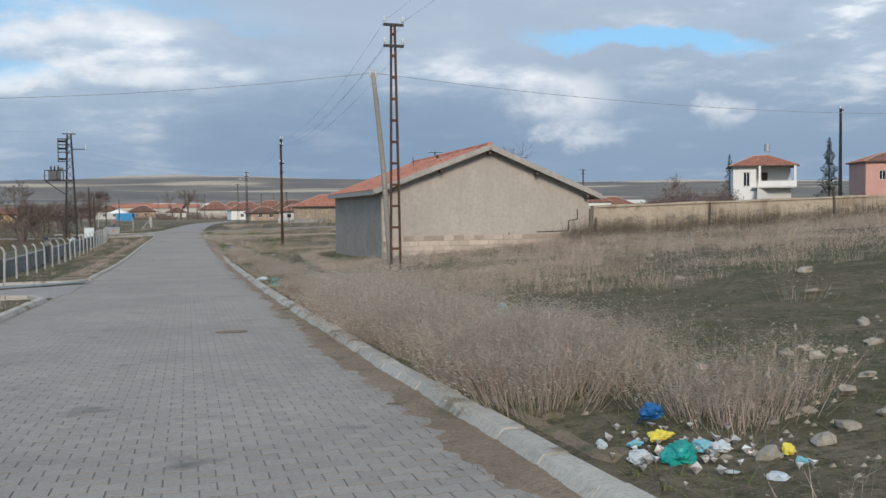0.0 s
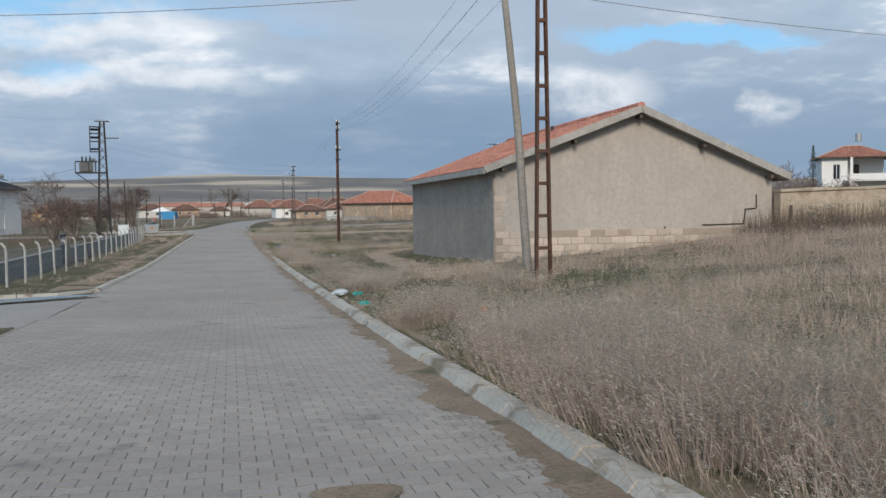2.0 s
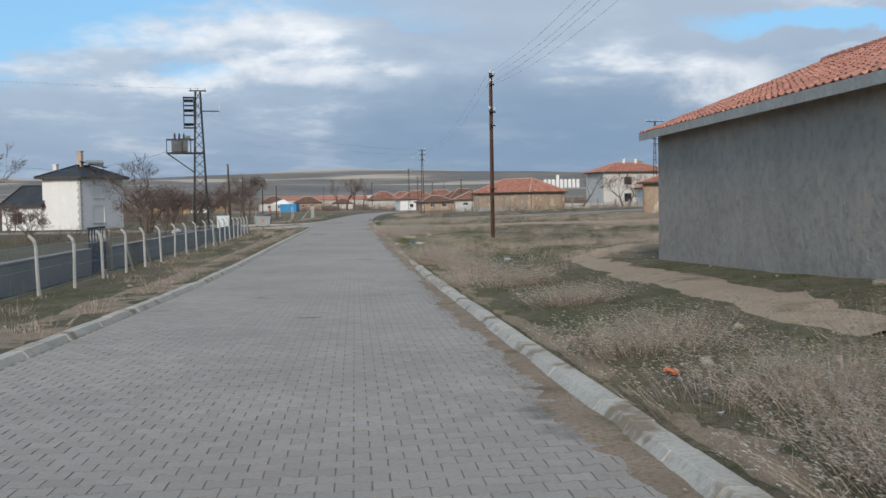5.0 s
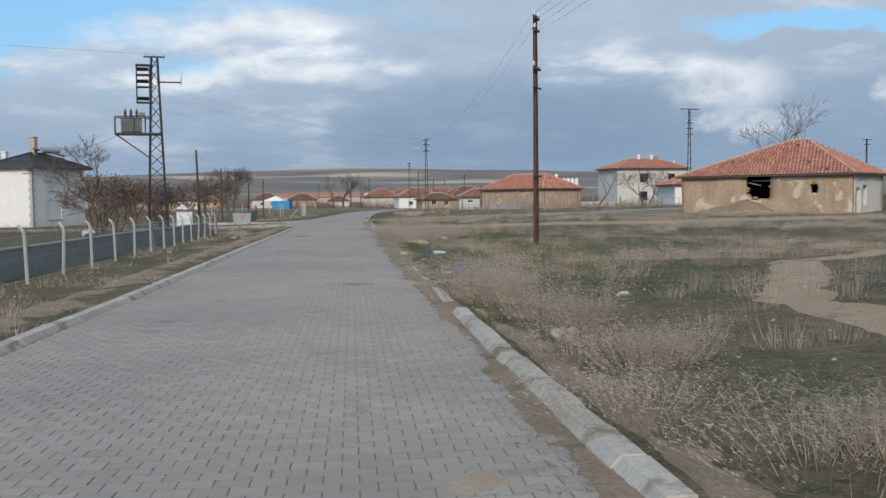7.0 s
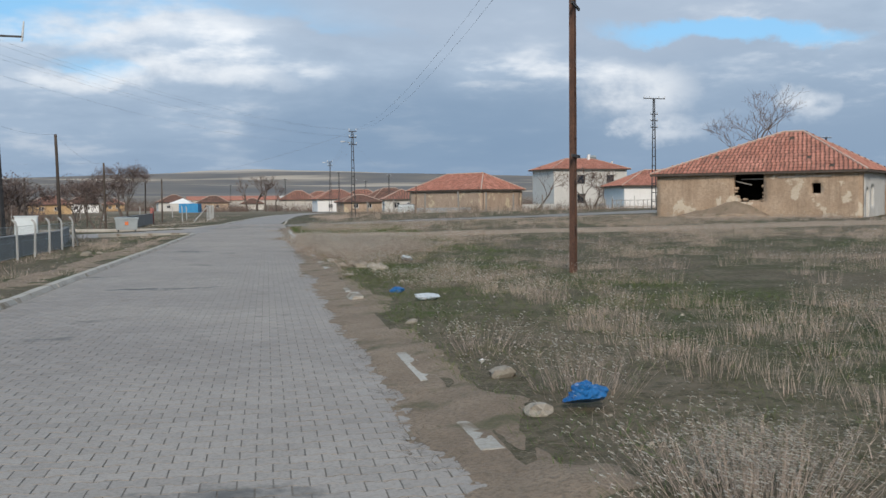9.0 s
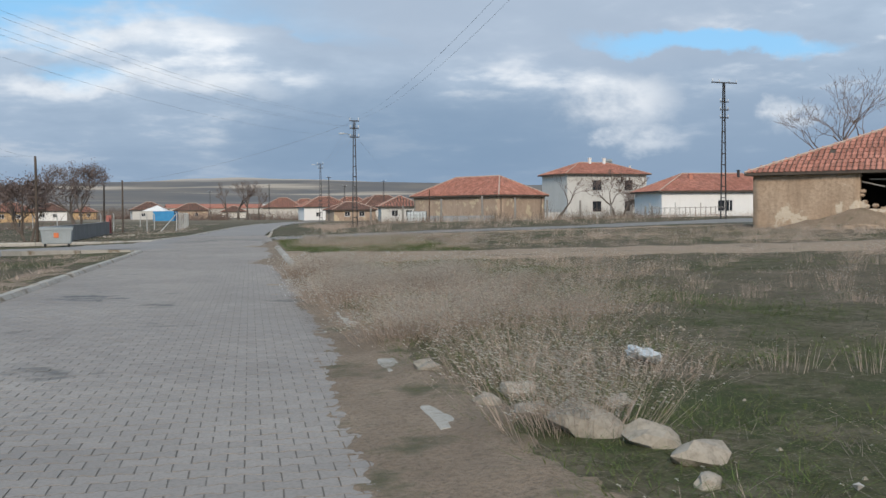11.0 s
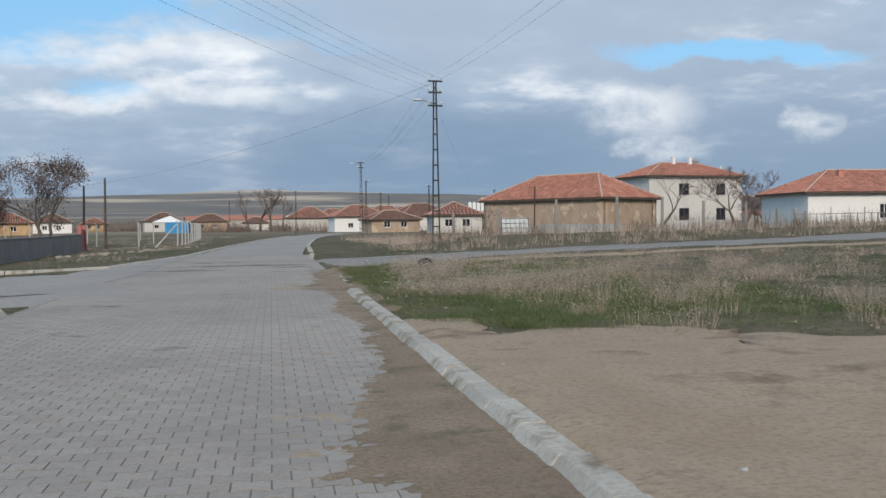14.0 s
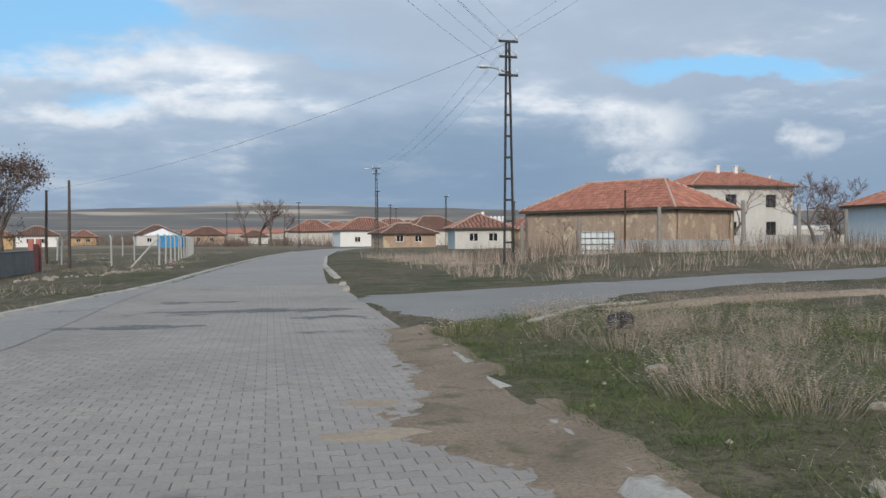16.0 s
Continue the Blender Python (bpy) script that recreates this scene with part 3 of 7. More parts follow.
# soil washed over the pavers along the right edge, in humps that dip under the stones
def washed(name, y0, y1, x0f, x1, seed):
    Y, X = np.meshgrid(np.arange(y0, y1, 0.07), np.linspace(0, 1, 32), indexing="ij")
    xl = np.interp(Y, *x0f)
    X = xl + (x1 - xl) * X
    frac = (X - xl) / (x1 - xl)
    Z = road_z(Y) + 0.05 * (frac - 0.42) + 0.034 * (fbm(X * 1.5, Y * 0.5, seed) - 0.5) + 0.018 * (fbm(X * 9, Y * 9, seed + 3) - 0.5)
    k = np.arange(X.size).reshape(X.shape)
    q = np.stack([k[:-1, :-1], k[:-1, 1:], k[1:, 1:], k[1:, :-1]], -1).reshape(-1, 4)
    ob = new(name, np_mesh(name, np.stack([X, Y, Z], -1).reshape(-1, 3), q, [SOIL]))
    ob.data.shade_smooth()
    return tagged(ob, "brown soil washed over the road's edge", "soil", kind="stuff")


def verge_soil(y0, y1, x0, x1, seed, lift=0.0, mat=SOIL):
    Y, X = np.meshgrid(np.arange(y0, y1, 0.12), np.linspace(x0, x1, 22), indexing="ij")
    frac = (X - x0) / (x1 - x0)
    Z = land(X, Y) + lift + 0.05 * (0.45 - frac) + 0.09 * (fbm(X * 1.3, Y * 0.9, seed) - 0.5) + 0.02 * (fbm(X * 6, Y * 5, seed + 2) - 0.5)
    Z -= 0.14 * np.clip(1 - np.minimum(Y - y0, y1 - Y) / 1.2, 0, 1)
    Z -= 0.08 * np.clip(1 - (X - x0) / 0.14, 0, 1) + 0.05 * np.clip((frac - 0.8) / 0.2, 0, 1)
    k = np.arange(X.size).reshape(X.shape)
    q = np.stack([k[:-1, :-1], k[:-1, 1:], k[1:, 1:], k[1:, :-1]], -1).reshape(-1, 4)
    ob = new("bare_soil", np_mesh("bare_soil", np.stack([X, Y, Z], -1).reshape(-1, 3), q, [mat]))
    ob.data.shade_smooth()
    return tagged(ob, "bare trodden soil in patches beside the paving", "soil", kind="stuff")


verge_soil(60, 101, 1.8, 2.75, 81)
verge_soil(101.0, 112.5, 1.85, 3.2, 87, 0.035, TRACK)
verge_soil(37, 112, -5.0, -3.5, 91, 0.005)
verge_soil(112, 128, 1.8, 2.5, 83)
verge_soil(4, 60, 2.12, 2.75, 85)
washed("soil_drift", -4, 127, ((-4, 5, 9, 14, 30, 50, 56, 66, 80, 92, 94, 96, 98.6, 104, 106, 108, 112, 118, 119.5, 121, 124.4, 126.5), (1.32, 1.32, 1.1, 1.25, 1.36, 1.42, 1.4, 1.15, 1.15, 1.45, 1.1, 1.4, 1.05, 0.45, 0.5, 0.85, 1.15, 0.98, 0.35, 1.05, 1.05, 1.55)), 2.10, 21)


# ---- kerbs ----
def kerb_stone(length, wide=0.215, high=0.09):
    bm = bmesh.new()
    pts = [(-wide * 0.56, -0.12), (-wide * 0.52, high * 0.15), (-wide * 0.22, high), (wide * 0.5, high), (wide * 0.5, -0.12)]
    a = [bm.verts.new((x, 0.006, z)) for x, z in pts]
    b = [bm.verts.new((x, length - 0.006, z)) for x, z in pts]
    bm.faces.new(a[::-1])
    bm.faces.new(b)
    for k in range(5):
        bm.faces.new((a[k], a[(k + 1) % 5], b[(k + 1) % 5], b[k]))
    bmesh.ops.bevel(bm, geom=[e for e in bm.edges], offset=0.006, segments=1, affect="EDGES")
    return bm_mesh("kerb_stone", bm, KERB)


STONE_LEN = 0.8
kerb_mesh = kerb_stone(STONE_LEN)
kerb_mesh.shade_flat()
rng = random.Random(4)


def kerb_line(name, label, pts, flip, gaps=(), sunk=(), lift=0.0):
    e = new(name)
    tagged(e, label, "kerb", kind="structure")
    pts = [Vector(p) for p in pts]
    for a, b in zip(pts, pts[1:]):
        n = max(1, round((b - a).length / STONE_LEN))
        for k in range(n):
            p, q = a.lerp(b, k / n), a.lerp(b, (k + 1) / n)
            if any(g0 < p.y < g1 for g0, g1 in gaps) and rng.random() < 0.8:
                continue
            z0, z1 = float(road_z(p.y)), float(road_z(q.y))
            low = -0.06 if any(g0 < p.y < g1 for g0, g1 in sunk) else 0.0
            yaw = math.degrees(math.atan2(q.y - p.y, q.x - p.x)) - 90
            o = new("kerb_stone", kerb_mesh)
            o.parent = e
            tilt = math.degrees(math.atan2(z1 - z0, (q - p).length))
            o.matrix_basis = pose(p.x + rng.uniform(-.008, .008), p.y, z0 + low + lift + rng.uniform(-.008, .006), tilt + rng.uniform(-.3, .3), rng.uniform(-.7, .7), yaw + rng.uniform(-.4, .4)) @ Matrix.Diagonal((-1 if flip else 1, (q - p).length / STONE_LEN, 1, 1))
    return e


kerb_line("kerb", "weathered pale concrete kerb, soil-stained", [(1.98, -6), (1.98, 55), (1.98, 72)], False, gaps=((55.6, 72),), sunk=((55, 72),))
kerb_line("kerb", "scattered half-buried concrete kerb stones", [(2.04, 72), (2.04, 100)], False, gaps=((72, 100),), sunk=((72, 100),), lift=0.01)
kerb_line("kerb", "chipped pale concrete kerb beside the earth track", [(1.97, 100.5), (1.97, 117.5)], False)
kerb_line("kerb", "broken kerb curving into the side road", [(2.1, 117.0), (2.12, 121), (2.2, 124.4)], False, gaps=((118.8, 123.4),), lift=-0.05)
kerb_line("kerb", "pale kerb slabs set along the side road", [(3.9, 126.6), (5.5, 129.2), (9, 131.3), (24, 135.3)], False, lift=0.05)
kerb_line("kerb", "low concrete kerb along the fenced verge", [(-3.5, 36.6), (-3.5, 114.2), (-3.9, 115.4), (-5.2, 115.8), (-9, 115.9)], True, lift=-0.012)
kerb_line("kerb", "kerb turning into the side road", [(-3.55, 36.6), (-4.2, 35.4), (-6, 34.9), (-16, 34.7)][::-1], True, lift=-0.02)
kerb_line("kerb", "rounded kerb end of the near verge", [(-3.55, -6), (-3.55, 25.6), (-4.0, 26.8), (-5.2, 27.2), (-16, 27.0)], True)
kerb_line("kerb", "low kerb past the second side road", [(-16, 129.4), (-6.5, 129.6), (-4.7, 131.2), (-3.2, 142), (-2.2, 160), (-0.5, 185), (2.6, 215)], True, lift=-0.04)
kerb_line("kerb", "broken kerb round the junction's far corner", [(2.0, 137.6), (2.2, 142), (2.7, 160), (4.2, 185), (7.1, 215)], False, gaps=((139, 146),))


# ---- buildings ----
def wall_panel(length, height, thick, holes):
    """A wall along local x, its outer face at y 0, with openings (x0, x1, z0, z1) through it."""
    bm = bmesh.new()
    X = sorted({0, length, *[h[0] for h in holes], *[h[1] for h in holes]})
    Z = sorted({0, height, *[h[2] for h in holes], *[h[3] for h in holes]})

    def solid(a, b):
        if not (0 <= a < len(X) - 1 and 0 <= b < len(Z) - 1):
            return False
        cx, cz = (X[a] + X[a + 1]) / 2, (Z[b] + Z[b + 1]) / 2
        return not any(h[0] < cx < h[1] and h[2] < cz < h[3] for h in holes)

    vc = {}

    def v(a, b, y):
        if (a, b, y) not in vc:
            vc[a, b, y] = bm.verts.new((X[a], y, Z[b]))
        return vc[a, b, y]

    for a in range(len(X) - 1):
        for b in range(len(Z) - 1):
            if not solid(a, b):
                continue
            bm.faces.new((v(a, b, 0), v(a + 1, b, 0), v(a + 1, b + 1, 0), v(a, b + 1, 0)))
            bm.faces.new((v(a, b, thick), v(a, b + 1, thick), v(a + 1, b + 1, thick), v(a + 1, b, thick)))
            for da, db, p, q in ((-1, 0, (a, b), (a, b + 1)), (1, 0, (a + 1, b + 1), (a + 1, b)), (0, -1, (a + 1, b), (a, b)), (0, 1, (a, b + 1), (a + 1, b + 1))):
                if not solid(a + da, b + db):
                    bm.faces.new((v(*p, 0), v(*q, 0), v(*q, thick), v(*p, thick)))
    return bm


def add_window(house, m, w, h, white=True):
    """A framed window in an opening: m is the pose of the opening's lower left corner on the wall's outer face."""
    win = new("window")
    win.parent = house
    win.matrix_basis = m
    bm = bmesh.new()
    f = 0.06
    box(bm, 0, w, 0.08, 0.14, 0, f), box(bm, 0, w, 0.08, 0.14, h - f, h)
    box(bm, 0, f, 0.08, 0.14, f, h - f), box(bm, w - f, w, 0.08, 0.14, f, h - f), box(bm, w / 2 - f / 2, w / 2 + f / 2, 0.082, 0.138, f, h - f)
    part("window_frame", bm, WHITE if white else DARKWOOD, win)
    for k in range(2):
        part("pane", boxed(f / 2 + k * w / 2, w / 2 + k * w / 2 - f / 2 + 0.02, 0.10, 0.112, f / 2, h - f / 2), glass, win)
    part("sill", boxed(-0.06, w + 0.06, -0.06, 0.10, -0.06, -0.003), CONCRETE, win)


def tile_mesh(w, l):
    """One pan tile: a raised roll and a flat pan, thick at its lower lip."""
    prof = [(0, 0.0), (0.12, 0.032), (0.26, 0.042), (0.40, 0.03), (0.5, 0.006), (0.96, 0.004), (1.0, 0.018)]
    vs, fs = [], []
    for y, lift in ((0, 0.024), (l, 0.0)):
        vs += [((u - 0.5) * w, y, z + lift) for u, z in prof]
    n = len(prof)
    fs += [(k, k + 1, n + k + 1, n + k) for k in range(n - 1)]
    vs += [((u - 0.5) * w, 0.0, z) for u, z in prof]
    fs += [(2 * n + k, 2 * n + k + 1, k + 1, k) for k in range(n - 1)]
    return np.array(vs), fs


def tiled(a, b, c, d, tw=0.26, tl=0.36, jitter=0.008, seed=1, gone=0.0):
    """Tiles over the slope with eave a-b and ridge d-c: poses and whether whole. Returns a list of matrices."""
    a, b, c, d = map(Vector, (a, b, c, d))
    r = random.Random(seed)
    ux = (b - a).normalized()
    nrm = ux.cross(((c + d) / 2 - (a + b) / 2)).normalized()
    uy = nrm.cross(ux)
    H = (d - a).dot(uy)
    rows = max(1, round(H / tl))
    out = []
    for j in range(rows):
        f0 = (j + 0.15) / rows
        lo, hi = a.lerp(d, f0), b.lerp(c, f0)
        width = (hi - lo).length
        n = int(width / tw)
        if n < 1:
            continue
        for k in range(n):
            if r.random() < gone:
                continue
            p = lo + ux * (width * (k + 0.5) / n) + uy * (j / rows - f0) * H * 0
            p = p + nrm * (0.03 + r.uniform(-jitter, jitter)) + uy * r.uniform(-jitter, jitter) * 2
            m = Matrix((ux, uy, nrm)).transposed().to_4x4()
            out.append(Matrix.Translation(p - uy * 0.15 * H / rows) @ m @ pose(0, 0, 0, r.uniform(-1, 1), r.uniform(-1, 1), r.uniform(-.8, .8)) @ Matrix.Diagonal((width / n / tw, (H / rows + 0.05) / tl, 1, 1)))
    return out


TV, TF = tile_mesh(0.26, 0.36)


def joined_tiles(name, mats, parent, material=None):
    V, F = [], []
    for m in mats:
        base = len(V)
        V += [m @ Vector(v) for v in TV]
        F += [tuple(base + i for i in f) for f in TF]
    ob = part(name, mesh_of(name, V, F, material or TILE[1]), None, parent)
    return tagged(ob, kind="stuff")


def deck_quad(pts, thick=0.06):
    bm = bmesh.new()
    top = [bm.verts.new(p) for p in pts]
    low = [bm.verts.new(Vector(p) - Vector((0, 0, thick))) for p in pts]
    bm.faces.new(top)
    bm.faces.new(low[::-1])
    for k in range(len(pts)):
        bm.faces.new((top[k], low[k], low[(k + 1) % len(pts)], top[(k + 1) % len(pts)]))
    return bm


def hip_roof(house, w, d, eave, ridge, over, inset, along_x=True, tiles=True, mat=None, seed=1, gone=0.0, tw=0.3, tl=0.4, inset_far=None):
    """A hipped roof over a w x d plan: deck, tiles slope by slope, ridge caps."""
    x0, x1, y0, y1 = -over, w + over, -over, d + over
    if along_x:
        r0, r1 = (inset, d / 2, ridge), (w - (inset_far or inset), d / 2, ridge)
        slopes = [((x0, y0, eave), (x1, y0, eave), r1, r0), ((x1, y1, eave), (x0, y1, eave), r0, r1), ((x1, y0, eave), (x1, y1, eave), r1, r1), ((x0, y1, eave), (x0, y0, eave), r0, r0)]
    else:
        r0, r1 = (w / 2, inset, ridge), (w / 2, d - inset, ridge)
        slopes = [((x0, y0, eave), (x1, y0, eave), r0, r0), ((x1, y1, eave), (x0, y1, eave), r1, r1), ((x1, y0, eave), (x1, y1, eave), r1, r0), ((x0, y1, eave), (x0, y0, eave), r0, r1)]
    roof = new("roof")
    roof.parent = house
    for k, s in enumerate(slopes):
        pts = s if s[2] != s[3] else s[:3]
        part("roof_deck", deck_quad(pts), mat if mat and not tiles else DARKWOOD, roof)
        if tiles:
            joined_tiles("tile_course", tiled(*s, tw=tw, tl=tl, seed=seed + k, gone=gone), roof, mat)
    bm = bmesh.new()
    up = Vector((0, 0, 0.05))
    lines = [(r0, r1)] + [((x, y, eave), min((r0, r1), key=lambda r: (Vector(r) - Vector((x, y, eave))).length)) for x in (x0, x1) for y in (y0, y1)]
    for a, b in lines:
        if (Vector(a) - Vector(b)).length > 0.1:
            tube(bm, [Vector(a) + up, Vector(b) + up], 0.085, 6)
    part("ridge_cap", bm, RIDGECAP if tiles else (mat or RIDGECAP), roof)
    bm = bmesh.new()
    for (xa, ya), (xb, yb) in (((x0, y0), (x1, y0)), ((x1, y0), (x1, y1)), ((x1, y1), (x0, y1)), ((x0, y1), (x0, y0))):
        beam(bm, (xa, ya, eave - 0.06), (xb, yb, eave - 0.06), 0.04, 0.14)
    part("eaves_board", bm, DARKWOOD, roof)
    bm = bmesh.new()
    box(bm, x0 + 0.03, x1 - 0.03, y0 + 0.03, y1 - 0.03, eave - 0.1, eave - 0.065)
    part("soffit", bm, DARKWOOD, roof)
    return roof


def house_walls(house, w, d, h, thick, mat, front=(), right=(), back=(), left=(), windows=True, white=True, mats=None):
    """Four walls round a w x d plan, with openings; each opening (x0, x1, z0, z1) gets a window unless it starts at the floor."""
    mats = mats or (mat,) * 4
    sides = ((front, pose(0, 0, 0), w), (right, pose(w, 0, 0, 0, 0, 90), d), (back, pose(w, d, 0, 0, 0, 180), w), (left, pose(0, d, 0, 0, 0, -90), d))
    for k, (holes, m, length) in enumerate(sides):
        n = length if k in (0, 2) else length - 2 * thick
        sh = 0 if k in (0, 2) else thick
        ob = part("wall", wall_panel(n, h, thick, [(a - sh, b - sh, c, e) for a, b, c, e in holes]), mats[k], house)
        ob.matrix_basis = m @ pose(sh, 0, 0)
        for a, b, c, e in holes:
            if windows and c > 0.3:
                add_window(house, m @ pose(a, 0, c), b - a, e - c, white)
            elif windows:
                dr = part("door", boxed(a, b, 0.1, 0.15, c, e), DARKWOOD, house)
                dr.matrix_basis = m


def weather(ob, amp, cell, seed):
    """Makes a wall's faces uneven, as mud render is."""
    bm = bmesh.new()
    bm.from_mesh(ob.data)
    for _ in range(6):
        long = [e for e in bm.edges if e.calc_length() > cell]
        if not long:
            break
        bmesh.ops.subdivide_edges(bm, edges=long, cuts=1, use_grid_fill=True)
    bmesh.ops.triangulate(bm, faces=bm.faces)
    o = Vector((seed * 1.7, seed * 0.9, seed * 2.3))
    for v in bm.verts:
        v.co.y += amp * (noise.noise(v.co * 0.9 + o) + 0.5 * noise.noise(v.co * 2.7 + o))
    bm.to_mesh(ob.data)
    bm.free()
    ob.data.shade_smooth()


def chimney(house, x, y, z, h, mat=None, w=0.45):
    bm = bmesh.new()
    box(bm, x - w / 2, x + w / 2, y - w / 2, y + w / 2, z - 0.8, z + h, bevel=0.02)
    box(bm, x - w / 2 - 0.05, x + w / 2 + 0.05, y - w / 2 - 0.05, y + w / 2 + 0.05, z + h + 0.002, z + h + 0.1, bevel=0.02)
    part("chimney", bm, mat or WHITE, house)


def plan(x, y, theta, w, z):
    """Pose of a house whose front runs w metres to its near corner (x, y), turned theta degrees."""
    t = radians(theta)
    return pose(x - w * math.cos(t), y + w * math.sin(t), z, 0, 0, -theta)


# -- the shed with the plastered gable
SHX, SHY, SHW, SHD, SHZ = 7.16, 36.68, 8.4, 14.3, -0.63
shed = empty("shed", pose(SHX, SHY, SHZ, 0, 0, -1.4))
tagged(shed, "long plastered shed with pink block base and red tiled gable roof", "shed")
EAVE, EAVE_R, RIDGE, OV = 3.13, 2.88, 4.83, 0.36     # heights above the shed's base
WALLTOP, WALLTOP_R = EAVE + 0.06, EAVE_R + 0.06


def gable(y0, y1, mat, name):
    bm = bmesh.new()
    pts = [(0, 0), (SHW, 0), (SHW, WALLTOP_R), (SHW / 2, RIDGE - 0.12), (0, WALLTOP)]
    f = [bm.verts.new((x, y0, z)) for x, z in pts]
    b = [bm.verts.new((x, y1, z)) for x, z in pts]
    bm.faces.new(f)
    bm.faces.new(b[::-1])
    for k in range(5):
        bm.faces.new((f[k], b[k], b[(k + 1) % 5], f[(k + 1) % 5]))
    return part(name, bm, mat, shed)


gable(0, 0.25, PLASTER, "gable_wall")["label"] = "beige roughcast gable wall"
gable(SHD - 0.25, SHD, PLASTER, "gable_wall")
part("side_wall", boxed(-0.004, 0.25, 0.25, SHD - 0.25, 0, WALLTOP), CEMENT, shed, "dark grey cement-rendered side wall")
part("side_wall", boxed(SHW - 0.25, SHW, 0.25, SHD - 0.25, 0, WALLTOP_R), PLASTER, shed)
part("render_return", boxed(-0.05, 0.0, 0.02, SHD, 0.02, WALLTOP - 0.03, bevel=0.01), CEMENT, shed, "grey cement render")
for sx in (0, 1):
    ex, rx = (-OV, SHW / 2) if sx == 0 else (SHW + OV, SHW / 2)
    y0, y1 = -OV, SHD + OV
    ez = EAVE_R if sx else EAVE
    pts = [(ex, y0, ez), (ex, y1, ez), (rx, y1, RIDGE), (rx, y0, RIDGE)]
    part("roof_deck", deck_quad(pts if sx else pts[::-1], 0.10), FASCIA, shed)
for y in (-OV - 0.03, SHD + OV + 0.03):
    for x in (-OV - 0.02, SHW + OV + 0.02):
        bm = bmesh.new()
        beam(bm, (x, y, (EAVE if x < 0 else EAVE_R) - 0.02), (SHW / 2, y, RIDGE - 0.02), 0.05, 0.20)
        part("verge_board", bm, FASCIA, shed, "weathered grey verge board")
for x in (-OV - 0.035, SHW + OV + 0.035):
    bm = bmesh.new()
    ez = (EAVE if x < 0 else EAVE_R) - 0.05
    beam(bm, (x, -OV, ez), (x, SHD + OV, ez), 0.04, 0.17)
    part("eaves_board", bm, FASCIA, shed)
for u in (0.02, 0.27, 0.5, 0.73, 0.98):
    x = u * SHW
    wt = WALLTOP if u < 0.5 else WALLTOP_R
    z = wt - 0.12 + (RIDGE - wt - 0.1) * (1 - abs(2 * u - 1))
    part("purlin_end", boxed(x - 0.05, x + 0.05, -0.34, 0.1, z - 0.07, z + 0.03), DARKWOOD, shed)
for pts in (((5.05, 1.45), (5.0, 1.3), (5.08, 1.05)), ((7.9, 2.35), (7.9, 1.95), (7.55, 1.92), (7.5, 1.5), (6.2, 1.48)), ((1.9, 0.9), (2.05, 0.6))):
    bm = bmesh.new()
    for (xa, za), (xb, zb) in zip(pts, pts[1:]):
        beam(bm, (xa, -0.012, za), (xb, -0.012, zb), 0.03, 0.03)
    part("wall_crack", bm, DARKROOM, shed)
left_tiles = tiled((-OV, SHD + OV, EAVE), (-OV, -OV, EAVE), (SHW / 2, -OV, RIDGE), (SHW / 2, SHD + OV, RIDGE), seed=3)
right_tiles = tiled((SHW + OV, -OV, EAVE_R), (SHW + OV, SHD + OV, EAVE_R), (SHW / 2, SHD + OV, RIDGE), (SHW / 2, -OV, RIDGE), seed=4)
left_tiles.sort(key=lambda m: m.translation.y)
SHED_NEAR_TILES, rest_tiles = left_tiles[:300], left_tiles[300:]
joined_tiles("tile_course", rest_tiles + right_tiles, shed)
for k in range(44):
    bm = bmesh.new()
    y = -OV + k * (SHD + 2 * OV) / 44
    tube(bm, [(SHW / 2, y, RIDGE + 0.05 + rng.uniform(0, .012)), (SHW / 2, y + 0.36, RIDGE + 0.05)], [0.12, 0.10], 8)
    part("ridge_cap", bm, TILE[0], shed)
bm = bmesh.new()
tube(bm, [(3.6, 6.2, RIDGE - 0.5), (3.6, 6.2, RIDGE + 0.02)], 0.06, 8)
part("roof_vent", bm, DARKSTEEL, shed)
bm = bmesh.new()
tube(bm, [(3.2, 9.5, RIDGE - 0.6), (3.15, 9.5, RIDGE + 0.1)], 0.02, 5)
part("roof_vent", bm, DARKSTEEL, shed)

# -- yard wall running on from the shed
yard_wall = new("boundary_wall")
tagged(yard_wall, "cracked rubble boundary wall with a concrete coping", "wall", kind="structure")


def wall_run(x0, y0, x1, y1, base0, base1, top0, top1, thick, mat, name="wall_face", cap=0.0):
    bm = bmesh.new()
    n = max(2, int(abs(x1 - x0) + abs(y1 - y0)))
    dx, dy = x1 - x0, y1 - y0
    L = math.hypot(dx, dy)
    nx, ny = -dy / L * thick / 2, dx / L * thick / 2
    rows = []
    for k in range(n + 1):
        f = k / n
        x, y = x0 + dx * f, y0 + dy * f
        b, t = base0 + (base1 - base0) * f, top0 + (top1 - top0) * f + 0.02 * math.sin(k * 1.7)
        rows.append([bm.verts.new(p) for p in ((x - nx, y - ny, b), (x - nx, y - ny, t), (x + nx, y + ny, t), (x + nx, y + ny, b))])
    for a, b in zip(rows, rows[1:]):
        for k in range(4):
            bm.faces.new((a[k], a[(k + 1) % 4], b[(k + 1) % 4], b[k]))
    bm.faces.new(rows[0])
    bm.faces.new(rows[-1][::-1])
    return part(name, bm, mat, yard_wall if name in ("wall_face", "coping") else None)


